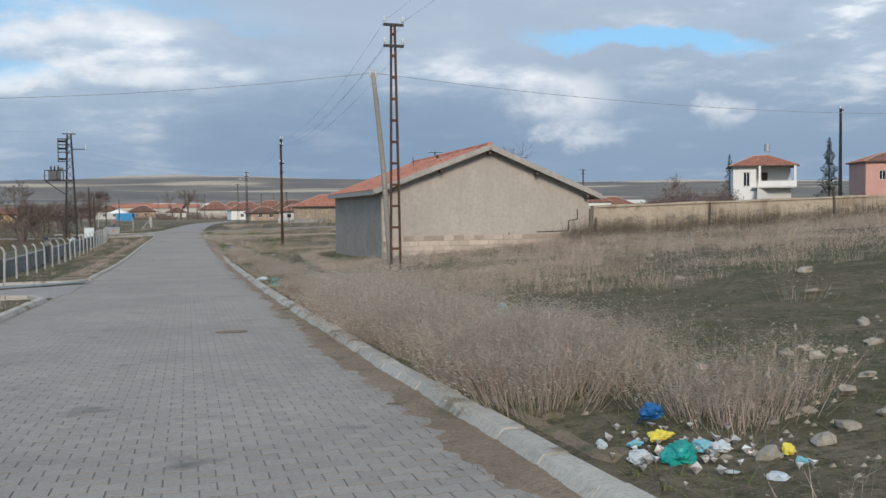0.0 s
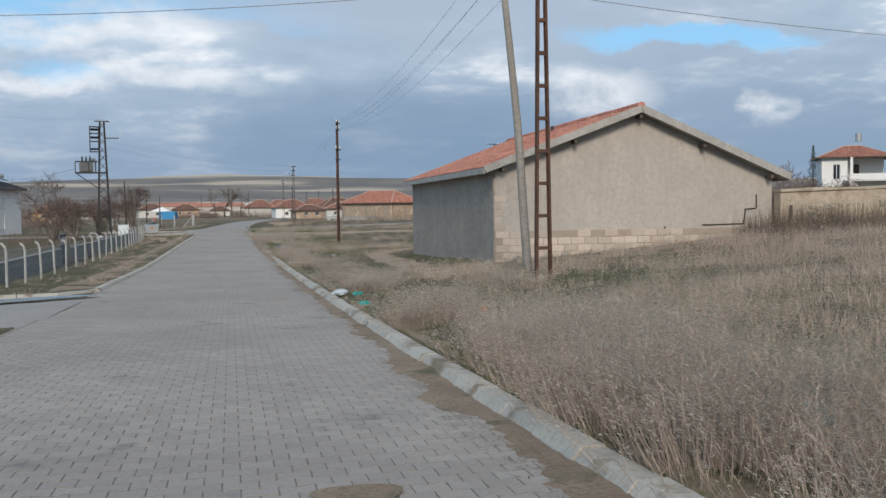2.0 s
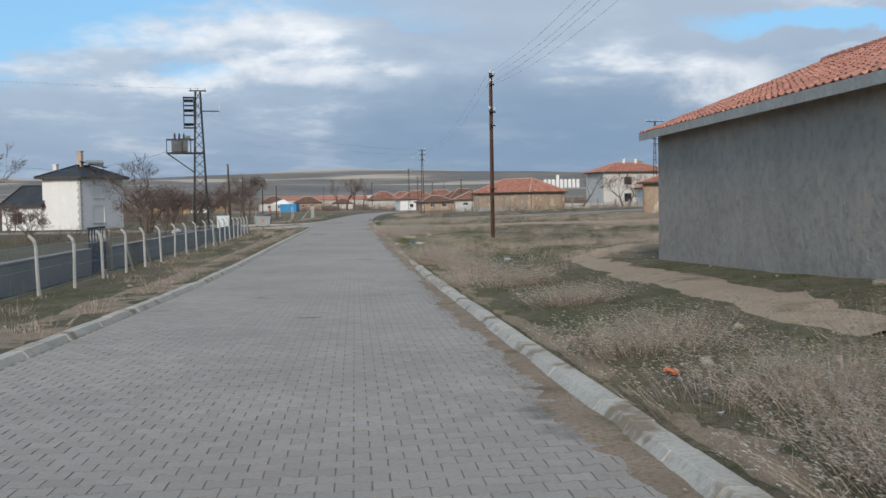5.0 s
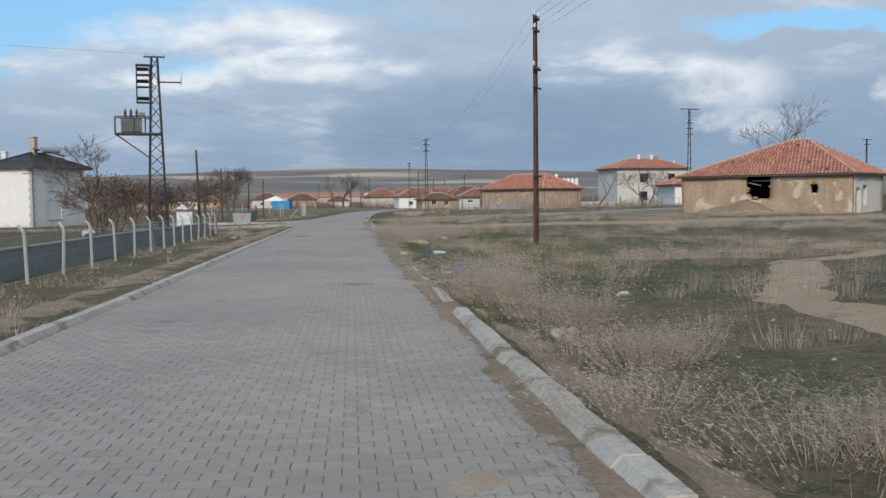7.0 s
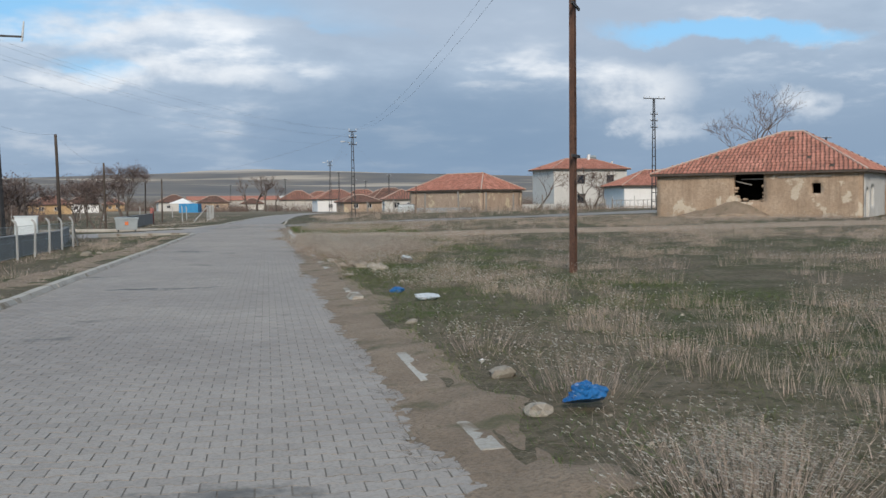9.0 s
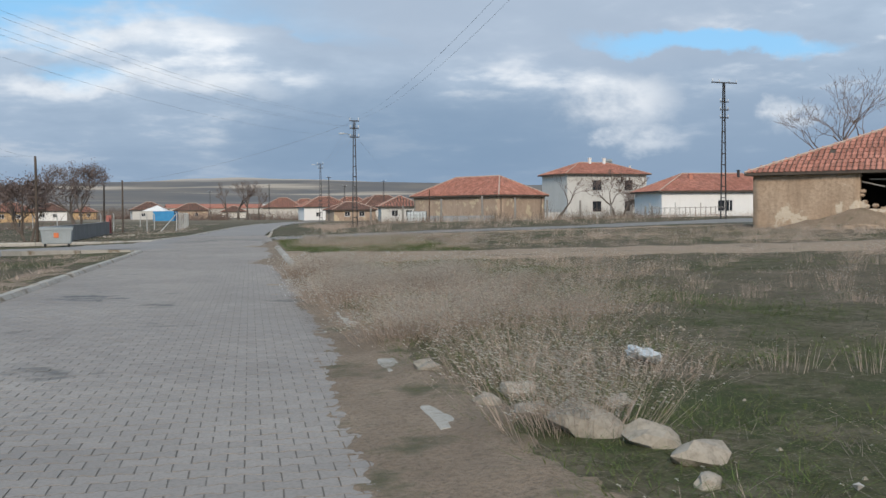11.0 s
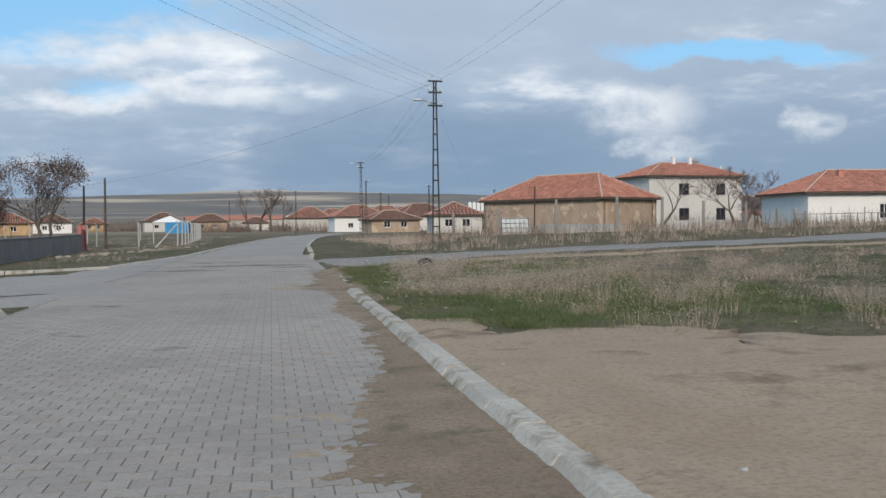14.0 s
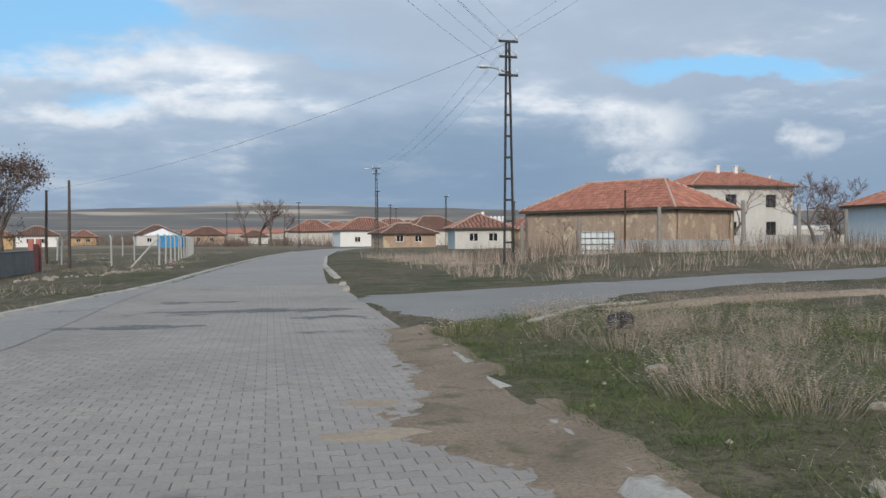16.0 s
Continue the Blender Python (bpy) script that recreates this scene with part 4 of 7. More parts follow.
wall_run(15.58, 36.2, 48, 35.4, -0.4, 0.6, 1.78, 2.64, 0.35, WALLSTONE)
wall_run(15.56, 36.2, 48, 35.4, 1.783, 2.643, 1.86, 2.72, 0.46, WALLSTONE, "coping")

# -- the mud-plastered house past the junction
mud = empty("mud_house", plan(26.56, 173.96, 57.6, 13.4, -0.75))
tagged(mud, "abandoned mud-plastered house with peeling lime wash and hipped tile roof", "house")
house_walls(mud, 13.4, 7.4, 3.05, 0.45, MUD, windows=False)
for child in [c for c in mud.children if c.name.startswith("wall")]:
    weather(child, 0.05, 0.5, 5)
hip_roof(mud, 13.4, 7.4, 3.0, 5.15, 0.35, 3.3, seed=11)

# -- the ruined mud-brick house
ruin = empty("ruined_house", plan(40.3, 116.6, 44.0, 14.6, -0.85))
tagged(ruin, "collapsing mud-brick house with a hole broken in its wall", "house")
house_walls(ruin, 14.6, 9.0, 3.45, 0.5, RUINMUD, front=((5.85, 8.0, 1.35, 3.35), (11.3, 11.9, 1.9, 2.6)), right=((1.2, 2.1, 0.0, 2.2), (3.0, 4.0, 1.0, 2.4)), windows=False, mats=(RUINMUD, OFFWHITE, RUINMUD, RUINMUD))
for x0, z0, x1, z1 in ((5.6, 1.2, 6.2, 1.75), (6.9, 1.25, 7.7, 1.45)):
    part("broken_edge", boxed(x0, x1, 0.06, 0.46, z0, z1, bevel=0.06), RUINMUD, ruin)
crumb = random.Random(8)
for k in range(26):
    t = crumb.random()
    side = k % 3
    bx = (5.82 + crumb.uniform(-.05, .10) + 0.4 * (1 - t) ** 2) if side == 0 else (8.02 - crumb.uniform(-.05, .08)) if side == 1 else 5.85 + 2.1 * t
    bz = 1.3 + 2.0 * t if side < 2 else 1.35 + crumb.uniform(-.1, .22)
    s = crumb.uniform(.08, .19)
    part("broken_edge", boxed(bx - s, bx + s * .8, 0.03 + crumb.uniform(0, .05), 0.47, bz - s * .6, bz + s * .6, bevel=0.07), RUINMUD, ruin)
for x0, x1, z0 in ((5.9, 7.1, 2.86), (6.3, 7.9, 2.98)):
    bm = bmesh.new()
    beam(bm, (x0, 0.3, z0), (x1, 0.2, z0 - 0.3 * (x0 < 6)), 0.07)
    part("broken_timber", bm, WOODPOLE, ruin, "snapped pale roof timber")
part("lintel", boxed(4.9, 8.2, -0.04, 0.18, 3.33, 3.44), DARKWOOD, ruin)
part("inner_floor", boxed(0.6, 14, 0.6, 8.4, 0.02, 0.1), DARKROOM, ruin)
part("inner_wall", boxed(0.6, 14, 5.2, 5.4, 0.1, 3.4), DARKROOM, ruin)
part("inner_ceiling", boxed(0.52, 14.08, 0.52, 8.48, 3.3, 3.36), DARKROOM, ruin)
hip_roof(ruin, 14.6, 9.0, 3.45, 6.5, 0.4, 8.2, seed=21, gone=0.012, inset_far=5.0)
for child in [c for c in ruin.children if c.name.startswith("wall")]:
    weather(child, 0.07, 0.45, 3)
# earth slumped against the wall below the hole
gx_, gy_ = np.meshgrid(np.linspace(0.6, 10.6, 50), np.linspace(-2.6, 0.04, 22))
hz_ = 1.25 * np.exp(-((gx_ - 6.3) / 2.0) ** 2 - (gy_ / 1.0) ** 2) + 0.7 * np.exp(-((gx_ - 3.4) / 2.4) ** 2 - (gy_ / 0.9) ** 2) + 0.22 * (fbm(gx_ * 1.7, gy_ * 1.7, 15) - 0.5) - 0.05 - 0.12 * gy_ ** 2 * (gy_ < -1.2)
k_ = np.arange(gx_.size).reshape(gx_.shape)
heap = new("earth_heap", np_mesh("earth_heap", np.stack([gx_, gy_, hz_], -1).reshape(-1, 3), np.stack([k_[:-1, :-1], k_[:-1, 1:], k_[1:, 1:], k_[1:, :-1]], -1).reshape(-1, 4), [SOIL]))
heap.data.shade_smooth()
heap.matrix_world = ruin.matrix_world
tagged(heap, "heap of slumped earth against the ruined wall", "earth", kind="stuff")
for x0, x1, z0, dz in ((0.4, 2.6, 3.30, .05), (3.0, 4.7, 3.34, -.06), (9.0, 11.2, 3.05, .03), (10.2, 12.6, 3.12, -.04), (8.4, 14.2, 3.38, .0)):
    bm = bmesh.new()
    beam(bm, (x0, -0.05, z0), (x1, -0.05, z0 + dz), 0.10, 0.09)
    part("wall_timber", bm, WOODPOLE, ruin)
bm = bmesh.new()
for k in range(60):
    x, y = rng.uniform(4.0, 8.8), -abs(rng.gauss(0, 0.9))
    s = rng.uniform(0.12, 0.4)
    box(bm, x - s, x + s, y - s * .7, y + s * .7, -0.1, 0.25 + 0.55 * math.exp(-(x - 6.4) ** 2 / 3 - y * y / 1.2) * rng.random(), bevel=0.05)
tagged(part("rubble", bm, RUINMUD, ruin), kind="stuff")

# -- the two-storey pale house
tall = empty("two_storey_house", pose(51.2, 225.3, -0.9, 0, 0, 8))
tagged(tall, "two-storey pale rendered house with hipped red roof and white chimneys", "house")
house_walls(tall, 14.6, 9.5, 7.6, 0.3, OFFWHITE, front=((4.6, 6.2, 1.3, 3.0), (4.6, 6.2, 4.8, 6.4), (10.5, 12, 4.8, 6.4), (10.5, 12, 1.3, 3.0)), right=((2, 3.2, 4.8, 6.4), (5.5, 6.7, 4.8, 6.4)), white=False)
hip_roof(tall, 14.6, 9.5, 7.45, 9.5, 0.6, 4.6, seed=31)
for x in (6.3, 9.0):
    chimney(tall, x, 4.3, 9.3, 0.9)
chimney(tall, 13.2, 3.0, 8.2, 0.7, w=0.25)
bm = bmesh.new()
tube(bm, [(9.6, 5.4, 9.9), (11.0, 5.4, 9.9)], 0.32, 10)
for x in (9.7, 10.9):
    beam(bm, (x, 5.4, 9.0), (x, 5.4, 9.7), 0.06)
beam(bm, (9.5, 4.9, 9.5), (11.1, 4.9, 9.5), 0.9, 0.05)
part("solar_heater", bm, GALV, tall)

# -- the white single-storey house
low = empty("white_house", pose(46.0, 176.5, -0.75, 0, 0, -3))
tagged(low, "whitewashed single-storey house with hipped red tile roof", "house")
house_walls(low, 15.6, 9.0, 3.45, 0.35, WHITE, front=((6.6, 7.5, 1.1, 2.4), (7.6, 8.4, 1.1, 2.4)))
hip_roof(low, 15.6, 9.0, 3.4, 5.5, 0.45, 4.2, seed=41)
chimney(low, 4.6, 3.0, 4.9, 0.5, TILE[0])
chimney(low, 10.6, 3.4, 5.2, 0.6, DARKSTEEL, 0.25)

# -- the white house with dark roof beyond the fence
lw = empty("white_villa", plan(-27.9, 132.1, 17.7, 4.4, -1.5))
tagged(lw, "tall white house with dark slate-like roof and toothed corner quoins", "house")
house_walls(lw, 4.4, 8.2, 5.75, 0.3, WHITE, right=((2.2, 4.4, 0.9, 2.7), (2.2, 4.4, 3.5, 5.1)))
hip_roof(lw, 4.4, 8.2, 5.7, 7.0, 0.55, 2.9, along_x=False, tiles=False, mat=SLATE)
for k in range(15):
    s = 0.34 if k % 2 else 0.22
    part("quoin", boxed(4.4 - s, 4.43, -0.03, s, k * 0.38, k * 0.38 + 0.36, bevel=0.01), CONCRETE, lw)
for z0, z1 in ((0.96, 2.64), (3.56, 5.04)):
    part("roller_blind", boxed(4.325, 4.34, 2.27, 4.33, z0, z1), WHITE, lw, "white roller blind drawn down")
chimney(lw, 0.3, 2.0, 5.6, 1.5)
chimney(lw, 2.2, 3.6, 6.8, 1.7, RIDGECAP, 0.5)
bm = bmesh.new()
beam(bm, (2.4, 3.2, 7.5), (4.4, 5.2, 6.8), 1.3, 0.06)
tube(bm, [(3.4, 3.0, 7.3), (4.2, 4.6, 7.3)], 0.3, 10)
part("solar_heater", bm, GALV, lw)
annex = empty("annex_house", plan(-32.2, 133.0, 17.7, 4.6, -1.4))
tagged(annex, "low white annex with steep dark roof", "house")
house_walls(annex, 4.6, 6.0, 2.7, 0.3, WHITE, front=((1.2, 2.4, 0.8, 2.0),))
hip_roof(annex, 4.6, 6.0, 2.65, 4.8, 0.3, 0.4, tiles=False, mat=SLATE)

# -- the balcony house behind the boundary wall
villa = empty("balcony_house", pose(76.5, 126.5, 1.05, 0, 0, -28))
tagged(villa, "two-storey white house with open balcony, outside stair and red roof", "house")
house_walls(villa, 3.2, 7.0, 6.3, 0.3, WHITE, front=((1.4, 2.3, 3.4, 5.4),))
bm = bmesh.new()
box(bm, 3.2, 8.0, 0.5, 7.0, 0, 3.1)
part("ground_storey", bm, OFFWHITE, villa)
part("balcony_slab", boxed(2.6, 8.6, -0.9, 7.0, 3.102, 3.3, bevel=0.02), OFFWHITE, villa)
part("balcony_parapet", boxed(3.4, 8.6, -0.9, -0.75, 3.302, 4.1), WHITE, villa)
part("back_wall", boxed(3.2, 8.0, 3.2, 3.5, 3.302, 6.25), WHITE, villa)
for x, y in ((3.6, -0.7), (8.4, -0.7), (8.4, 6.6)):
    part("column", boxed(x - .16, x + .16, y - .16, y + .16, 4.102 if y < 0 else 3.302, 6.25), WHITE, villa)
stair = new("stair")
stair.parent = villa
for k in range(14):
    part("step", boxed(3.202 + k * 0.3, 3.5 + k * 0.3, -2.0, -0.92, 0, 3.2 - k * 0.22), OFFWHITE, stair)
door_bm = boxed(4.2, 5.0, 3.12, 3.19, 3.35, 5.4)
part("door", door_bm, DARKWOOD, villa)
r = hip_roof(villa, 8.4, 7.4, 6.3, 7.9, 0.6, 3.2, seed=51)
bm = bmesh.new()
tube(bm, [(5, 4, 8.6), (5, 4, 9.6)], 0.42, 10)
beam(bm, (4.7, 4, 7.6), (4.7, 4, 8.6), 0.06), beam(bm, (5.3, 4, 7.6), (5.3, 4, 8.6), 0.06)
part("water_tank", bm, GALV, villa)


def small_house(name, label, m, w, d, h, ridge, mat, holes=(), seed=61, roof_mat=None, over=0.4):
    e = empty(name, m)
    tagged(e, label, "house")
    house_walls(e, w, d, h, 0.3, mat, front=holes)
    hip_roof(e, w, d, h - 0.04, ridge, over, min(w, d) * 0.48, seed=seed, tw=0.42, tl=0.5, mat=roof_mat)
    return e


small_house("ochre_house", "ochre house with hipped red tile roof", pose(71, 84, 1.2, 0, 0, -30), 12, 9, 4.6, 7.0, OCHRE, ((2, 3.2, 1.2, 2.6),), 71)
small_house("pink_house", "pink two-storey house behind other roofs", pose(100, 128, 1.0, 0, 0, -20), 8, 8, 7.2, 8.6, PINK, ((2, 3, 4.4, 5.8),), 72)


# ---- poles and wires ----
def channel(bm, a, b, web, flange, t=0.012, side=1):
    """A steel channel from a to b, its web facing along x."""
    a, b, h = Vector(a), Vector(b), web / 2
    prof = ((0, -h), (flange, -h), (flange, t - h), (t, t - h), (t, h - t), (flange, h - t), (flange, h), (0, h))
    low, top = [[bm.verts.new(p + Vector((side * x, y, 0))) for x, y in prof] for p in (a, b)]
    for k in range(8):
        bm.faces.new((low[k], low[(k + 1) % 8], top[(k + 1) % 8], top[k]))
    for ring in (low, top):
        for f in ((0, 1, 2, 3), (0, 3, 4, 7), (4, 5, 6, 7)):
            bm.faces.new([ring[k] for k in f])


def insulator(parent, x, y, z):
    bm = bmesh.new()
    tube(bm, [(x, y, z), (x, y, z + 0.05), (x, y, z + 0.06), (x, y, z + 0.16), (x, y, z + 0.2)], [0.015, 0.015, 0.05, 0.045, 0.02], 8)
    part("insulator", bm, PORCELAIN, parent)


def steel_pole(x, y, h, w0, w1, arms, mat, label, turn=0.0, gap=0.62, lamp=0, sink=0.3, lean=0.0, web=0.11):
    """Two channels joined by battens, with cross-arms (height from the top, length)."""
    z = at_land(x, y)
    e = empty("steel_pole", pose(x, y, z, 0, lean, turn))
    tagged(e, label, "utility pole", group="steel poles")
    for s in (-1, 1):
        bm = bmesh.new()
        channel(bm, (s * w0 / 2, 0, -sink), (s * w1 / 2, 0, h), web, 0.05, side=-s)
        part("leg", bm, mat, e)
    n = int(h / gap)
    for k in range(1, n + 1):
        zz = k * h / (n + 0.5)
        w = w0 + (w1 - w0) * zz / h
        part("batten", boxed(-w / 2, w / 2, -web * 0.45, web * 0.45, zz - 0.035, zz + 0.035), mat, e)
    for dz, length in arms:
        a = part("crossarm", boxed(-length / 2, length / 2, -0.04 - web / 2, 0.03 - web / 2, h - dz - 0.04, h - dz + 0.04), DARKSTEEL, e)
        for u in (-0.46, 0.46) if length < 1.3 else (-0.47, -0.2, 0.2, 0.47):
            insulator(a, u * length, -web / 2, h - dz + 0.04)
    if lamp:
        bm = bmesh.new()
        tube(bm, [(0, 0, h - lamp), (-0.55, -0.1, h - lamp + 0.12), (-0.75, -0.1, h - lamp + 0.15)], 0.025, 6)
        part("lamp_arm", bm, GALV, e)
        bm = bmesh.new()
        bmesh.ops.create_uvsphere(bm, u_segments=10, v_segments=6, radius=0.14, matrix=pose(-0.95, -0.1, h - lamp + 0.15) @ Matrix.Diagonal((1.9, 0.8, 0.45, 1)))
        part("lamp_head", bm, PORCELAIN, e)
    return e, z + h


near_pole, NEAR_TOP = steel_pole(6.03, 28.95, 7.42, 0.36, 0.16, ((0.05, 0.62), (0.68, 0.62)), RUST, "rusty twin-channel steel pole with cross-arms", turn=4, gap=0.66)
pole_two, TWO_TOP = steel_pole(7.05, 76.4, 8.2, 0.34, 0.18, ((0.12, 0.5), (0.55, 0.5), (1.9, 0.8)), RUST, "rusty twin-channel steel pole with short brackets", turn=62, gap=0.95)
for dz in (2.6, 5.75):
    part("bracket", boxed(-0.45, 0.45, -0.08, -0.04, 8.2 - dz, 8.26 - dz), DARKSTEEL, pole_two)
pole_three, THREE_TOP = steel_pole(8.5, 146.6, 7.95, 0.42, 0.16, ((0.05, 0.72), (0.6, 0.66), (1.25, 0.72)), DARKSTEEL, "dark steel lattice pole with street lamp", turn=8, gap=0.75, lamp=1.15)
pole_four, FOUR_TOP = steel_pole(36.2, 142.9, 10.4, 0.55, 0.18, ((0.05, 2.3), (1.5, 0.75), (2.1, 0.75), (2.7, 0.75)), DARKSTEEL, "tall dark steel lattice pole with wide top arm", turn=10, gap=0.85)
pole_five, FIVE_TOP = steel_pole(10.2, 206, 8.0, 0.42, 0.16, ((0.05, 0.8), (0.6, 0.7)), DARKSTEEL, "distant steel lattice pole with street lamp", turn=5, gap=0.8, lamp=0.3)
pole_right, RIGHT_TOP = steel_pole(41.8, 56.0, 7.8, 0.45, 0.14, ((0.1, 0.5),), DARKSTEEL, "dark lattice pole behind the boundary wall", turn=30, gap=0.6)
steel_pole(74, 176, 9.5, 0.4, 0.2, ((0.1, 1.8), (0.8, 1.2)), DARKSTEEL, "distant steel pole with cross-arm", turn=20, gap=1.2)
for px, py, hh in ((4.5, 262, 7), (14, 240, 7.5), (20, 275, 7), (24, 245, 7), (28, 330, 8), (-9, 330, 7), (38, 262, 7)):
    steel_pole(px, py, hh, 0.3, 0.16, ((0.1, 0.8),), DARKSTEEL, "distant village utility pole", turn=10, gap=1.5)


def wood_pole(x, y, h, lean, label, bend=0.0, r0=0.12, r1=0.085, mat=None):
    z = at_land(x, y)
    e = empty("wooden_pole", pose(x, y, z))
    tagged(e, label, "utility pole", group="wooden poles")
    bm = bmesh.new()
    n = 9
    pts = [(lean * (k / n) ** 1.0 + bend * max(0, k / n - 0.55) ** 2, 0.03 * math.sin(k * 1.1), -0.3 + (h + 0.3) * k / n) for k in range(n + 1)]
    tube(bm, pts, [r0 + (r1 - r0) * k / n for k in range(n + 1)], 10)
    part("shaft", bm, mat or WOODPOLE, e, smooth=True)
    return e, Vector((x + pts[-1][0], y + pts[-1][1], z + h))


lean_pole, LEAN_TOP = wood_pole(6.22, 30.5, 6.15, -0.45, "leaning weathered wooden pole with a crooked top", bend=-0.4, r0=.1, r1=.07)
bm = bmesh.new()
top = LEAN_TOP - Vector((6.22, 30.5, at_land(6.22, 30.5)))
for s in (-0.09, 0.09):
    tube(bm, [(top.x + s, top.y, top.z - 0.15), (top.x + s, top.y, top.z + 0.12)], [0.03, 0.045], 6)
part("insulator", bm, PORCELAIN, lean_pole)
_, LP1 = wood_pole(-10.0, 110.5, 5.6, -0.15, "dark thin wooden pole behind the fence", r0=.1, r1=.07, mat=DARKWOOD)
_, LP2 = wood_pole(-11.9, 137.2, 5.3, -0.03, "dark thin wooden pole beside the grey wall", r0=.1, r1=.07, mat=DARKWOOD)
_, LP3 = wood_pole(-10.9, 170.0, 4.9, 0.03, "dark wooden pole at the wall's end", r0=.1, r1=.07, mat=DARKWOOD)
for x, y in ((-13.5, 118), (-15.5, 150)):
    wood_pole(x, y, 3.6, 0.05, "short dark wooden garden pole", r0=.07, r1=.05, mat=DARKWOOD)

# the transformer pole
TX, TY = -10.9, 100.6
TZ = at_land(TX, TY)
trafo = empty("transformer_pole", pose(TX, TY, TZ, 0, 0, 10))
tagged(trafo, "grey lattice transformer pole with tank, fuses and switchgear", "utility pole")
TH = 10.5
for sx in (-1, 1):
    for sy in (-1, 1):
        bm = bmesh.new()
        beam(bm, (sx * 0.55, sy * 0.55, -0.3), (sx * 0.17, sy * 0.17, TH), 0.09)
        part("leg", bm, DARKSTEEL, trafo)
for k in range(15):
    z0, z1 = k * TH / 15, (k + 1) * TH / 15
    a0, a1 = 0.55 - 0.38 * z0 / TH, 0.55 - 0.38 * z1 / TH
    for sx, sy, tx, ty in ((-1, -1, 1, -1), (1, -1, 1, 1), (1, 1, -1, 1), (-1, 1, -1, -1)):
        bm = bmesh.new()
        if k % 2:
            beam(bm, (sx * a0, sy * a0, z0), (tx * a1, ty * a1, z1), 0.045)
        else:
            beam(bm, (tx * a0, ty * a0, z0), (sx * a1, sy * a1, z1), 0.045)
        part("brace", bm, DARKSTEEL, trafo)
part("platform", boxed(-2.3, 0.3, -0.55, 0.55, 6.0, 6.1), DARKSTEEL, trafo)
bm = bmesh.new()
beam(bm, (-2.2, 0, 6.0), (-0.3, 0, 4.6), 0.08)
part("platform_strut", bm, DARKSTEEL, trafo)
for x in (-2.28, -1.2, -0.6):
    for y in (-0.52, 0.52):
        part("rail_post", boxed(x - .025, x + .025, y - .025, y + .025, 6.1, 7.0), DARKSTEEL, trafo)
for y in (-0.52, 0.52):
    part("guard_rail", boxed(-2.3, -0.2, y - .03, y + .03, 7.002, 7.06), DARKSTEEL, trafo)
tank = part("transformer_tank", boxed(-1.95, -0.80, -0.36, 0.36, 6.12, 6.98, bevel=0.05), TANKGREY, trafo, "grey oil transformer tank")
for k in range(8):
    for s in (-1, 1):
        part("cooling_fin", boxed(-1.88 + k * 0.145, -1.85 + k * 0.145, s * 0.365, s * 0.48, 6.2, 6.85), TANKGREY, tank)
for k in range(3):
    bm = bmesh.new()
    bx = -1.7 + k * 0.32
    tube(bm, [(bx, 0, 6.95), (bx, 0, 7.05), (bx, 0, 7.1), (bx, 0, 7.2), (bx, 0, 7.25), (bx, 0, 7.5)], [0.08, 0.08, 0.11, 0.06, 0.09, 0.03], 8)
    part("bushing", bm, DARKSTEEL, tank)
bm = bmesh.new()
tube(bm, [(-0.95, 0.1, 7.2), (-0.6, 0.1, 7.2)], 0.13, 10)
part("oil_conservator", bm, TANKGREY, tank)
# the switch frame hung beside the mast's head
for x in (-1.02, -0.30):
    for y in (-0.3, 0.3):
        part("switch_post", boxed(x - .03, x + .03, y - .03, y + .03, 7.85, 10.05), DARKSTEEL, trafo)
for z in (7.85, 8.75, 9.45, 10.02):
    part("switch_rail", boxed(-1.06, -0.1, -0.34, 0.34, z, z + 0.06), DARKSTEEL, trafo)
for z in (7.98, 8.98, 9.68):
    for y in (-0.2, 0.0, 0.2):
        bm = bmesh.new()
        tube(bm, [(-0.98 + 0.07 * k, y, z + 0.14) for k in range(10)], [0.06 if k % 2 else 0.11 for k in range(10)], 8)
        part("switch_insulator", bm, BLACKBAG, trafo)
part("side_arm", boxed(0.1, 1.5, -0.04, 0.04, 9.05, 9.13), DARKSTEEL, trafo)
bm = bmesh.new()
tube(bm, [(1.45, 0, 8.9), (1.5, 0, 9.3), (1.55, 0, 9.75)], [0.05, 0.05, 0.03], 6)
part("arrester", bm, PORCELAIN, trafo)
arm = part("top_arm", boxed(-0.6, 0.6, -0.05, 0.05, TH, TH + 0.09), DARKSTEEL, trafo)
for u in (-0.5, 0, 0.5):
    insulator(arm, u, 0, TH + 0.09)


def wire(a, b, sag, label="thin sagging overhead cable", r=0.0038):
    a, b = Vector(a), Vector(b)
    bm = bmesh.new()
    n = 24
    pts = [a.lerp(b, k / n) - Vector((0, 0, sag * 4 * (k / n) * (1 - k / n))) for k in range(n + 1)]
    tube(bm, pts, r, 4)
    me = bm_mesh("overhead_wire", bm, CABLE)
    return tagged(new("overhead_wire", me), label, "cable", group="overhead wires")


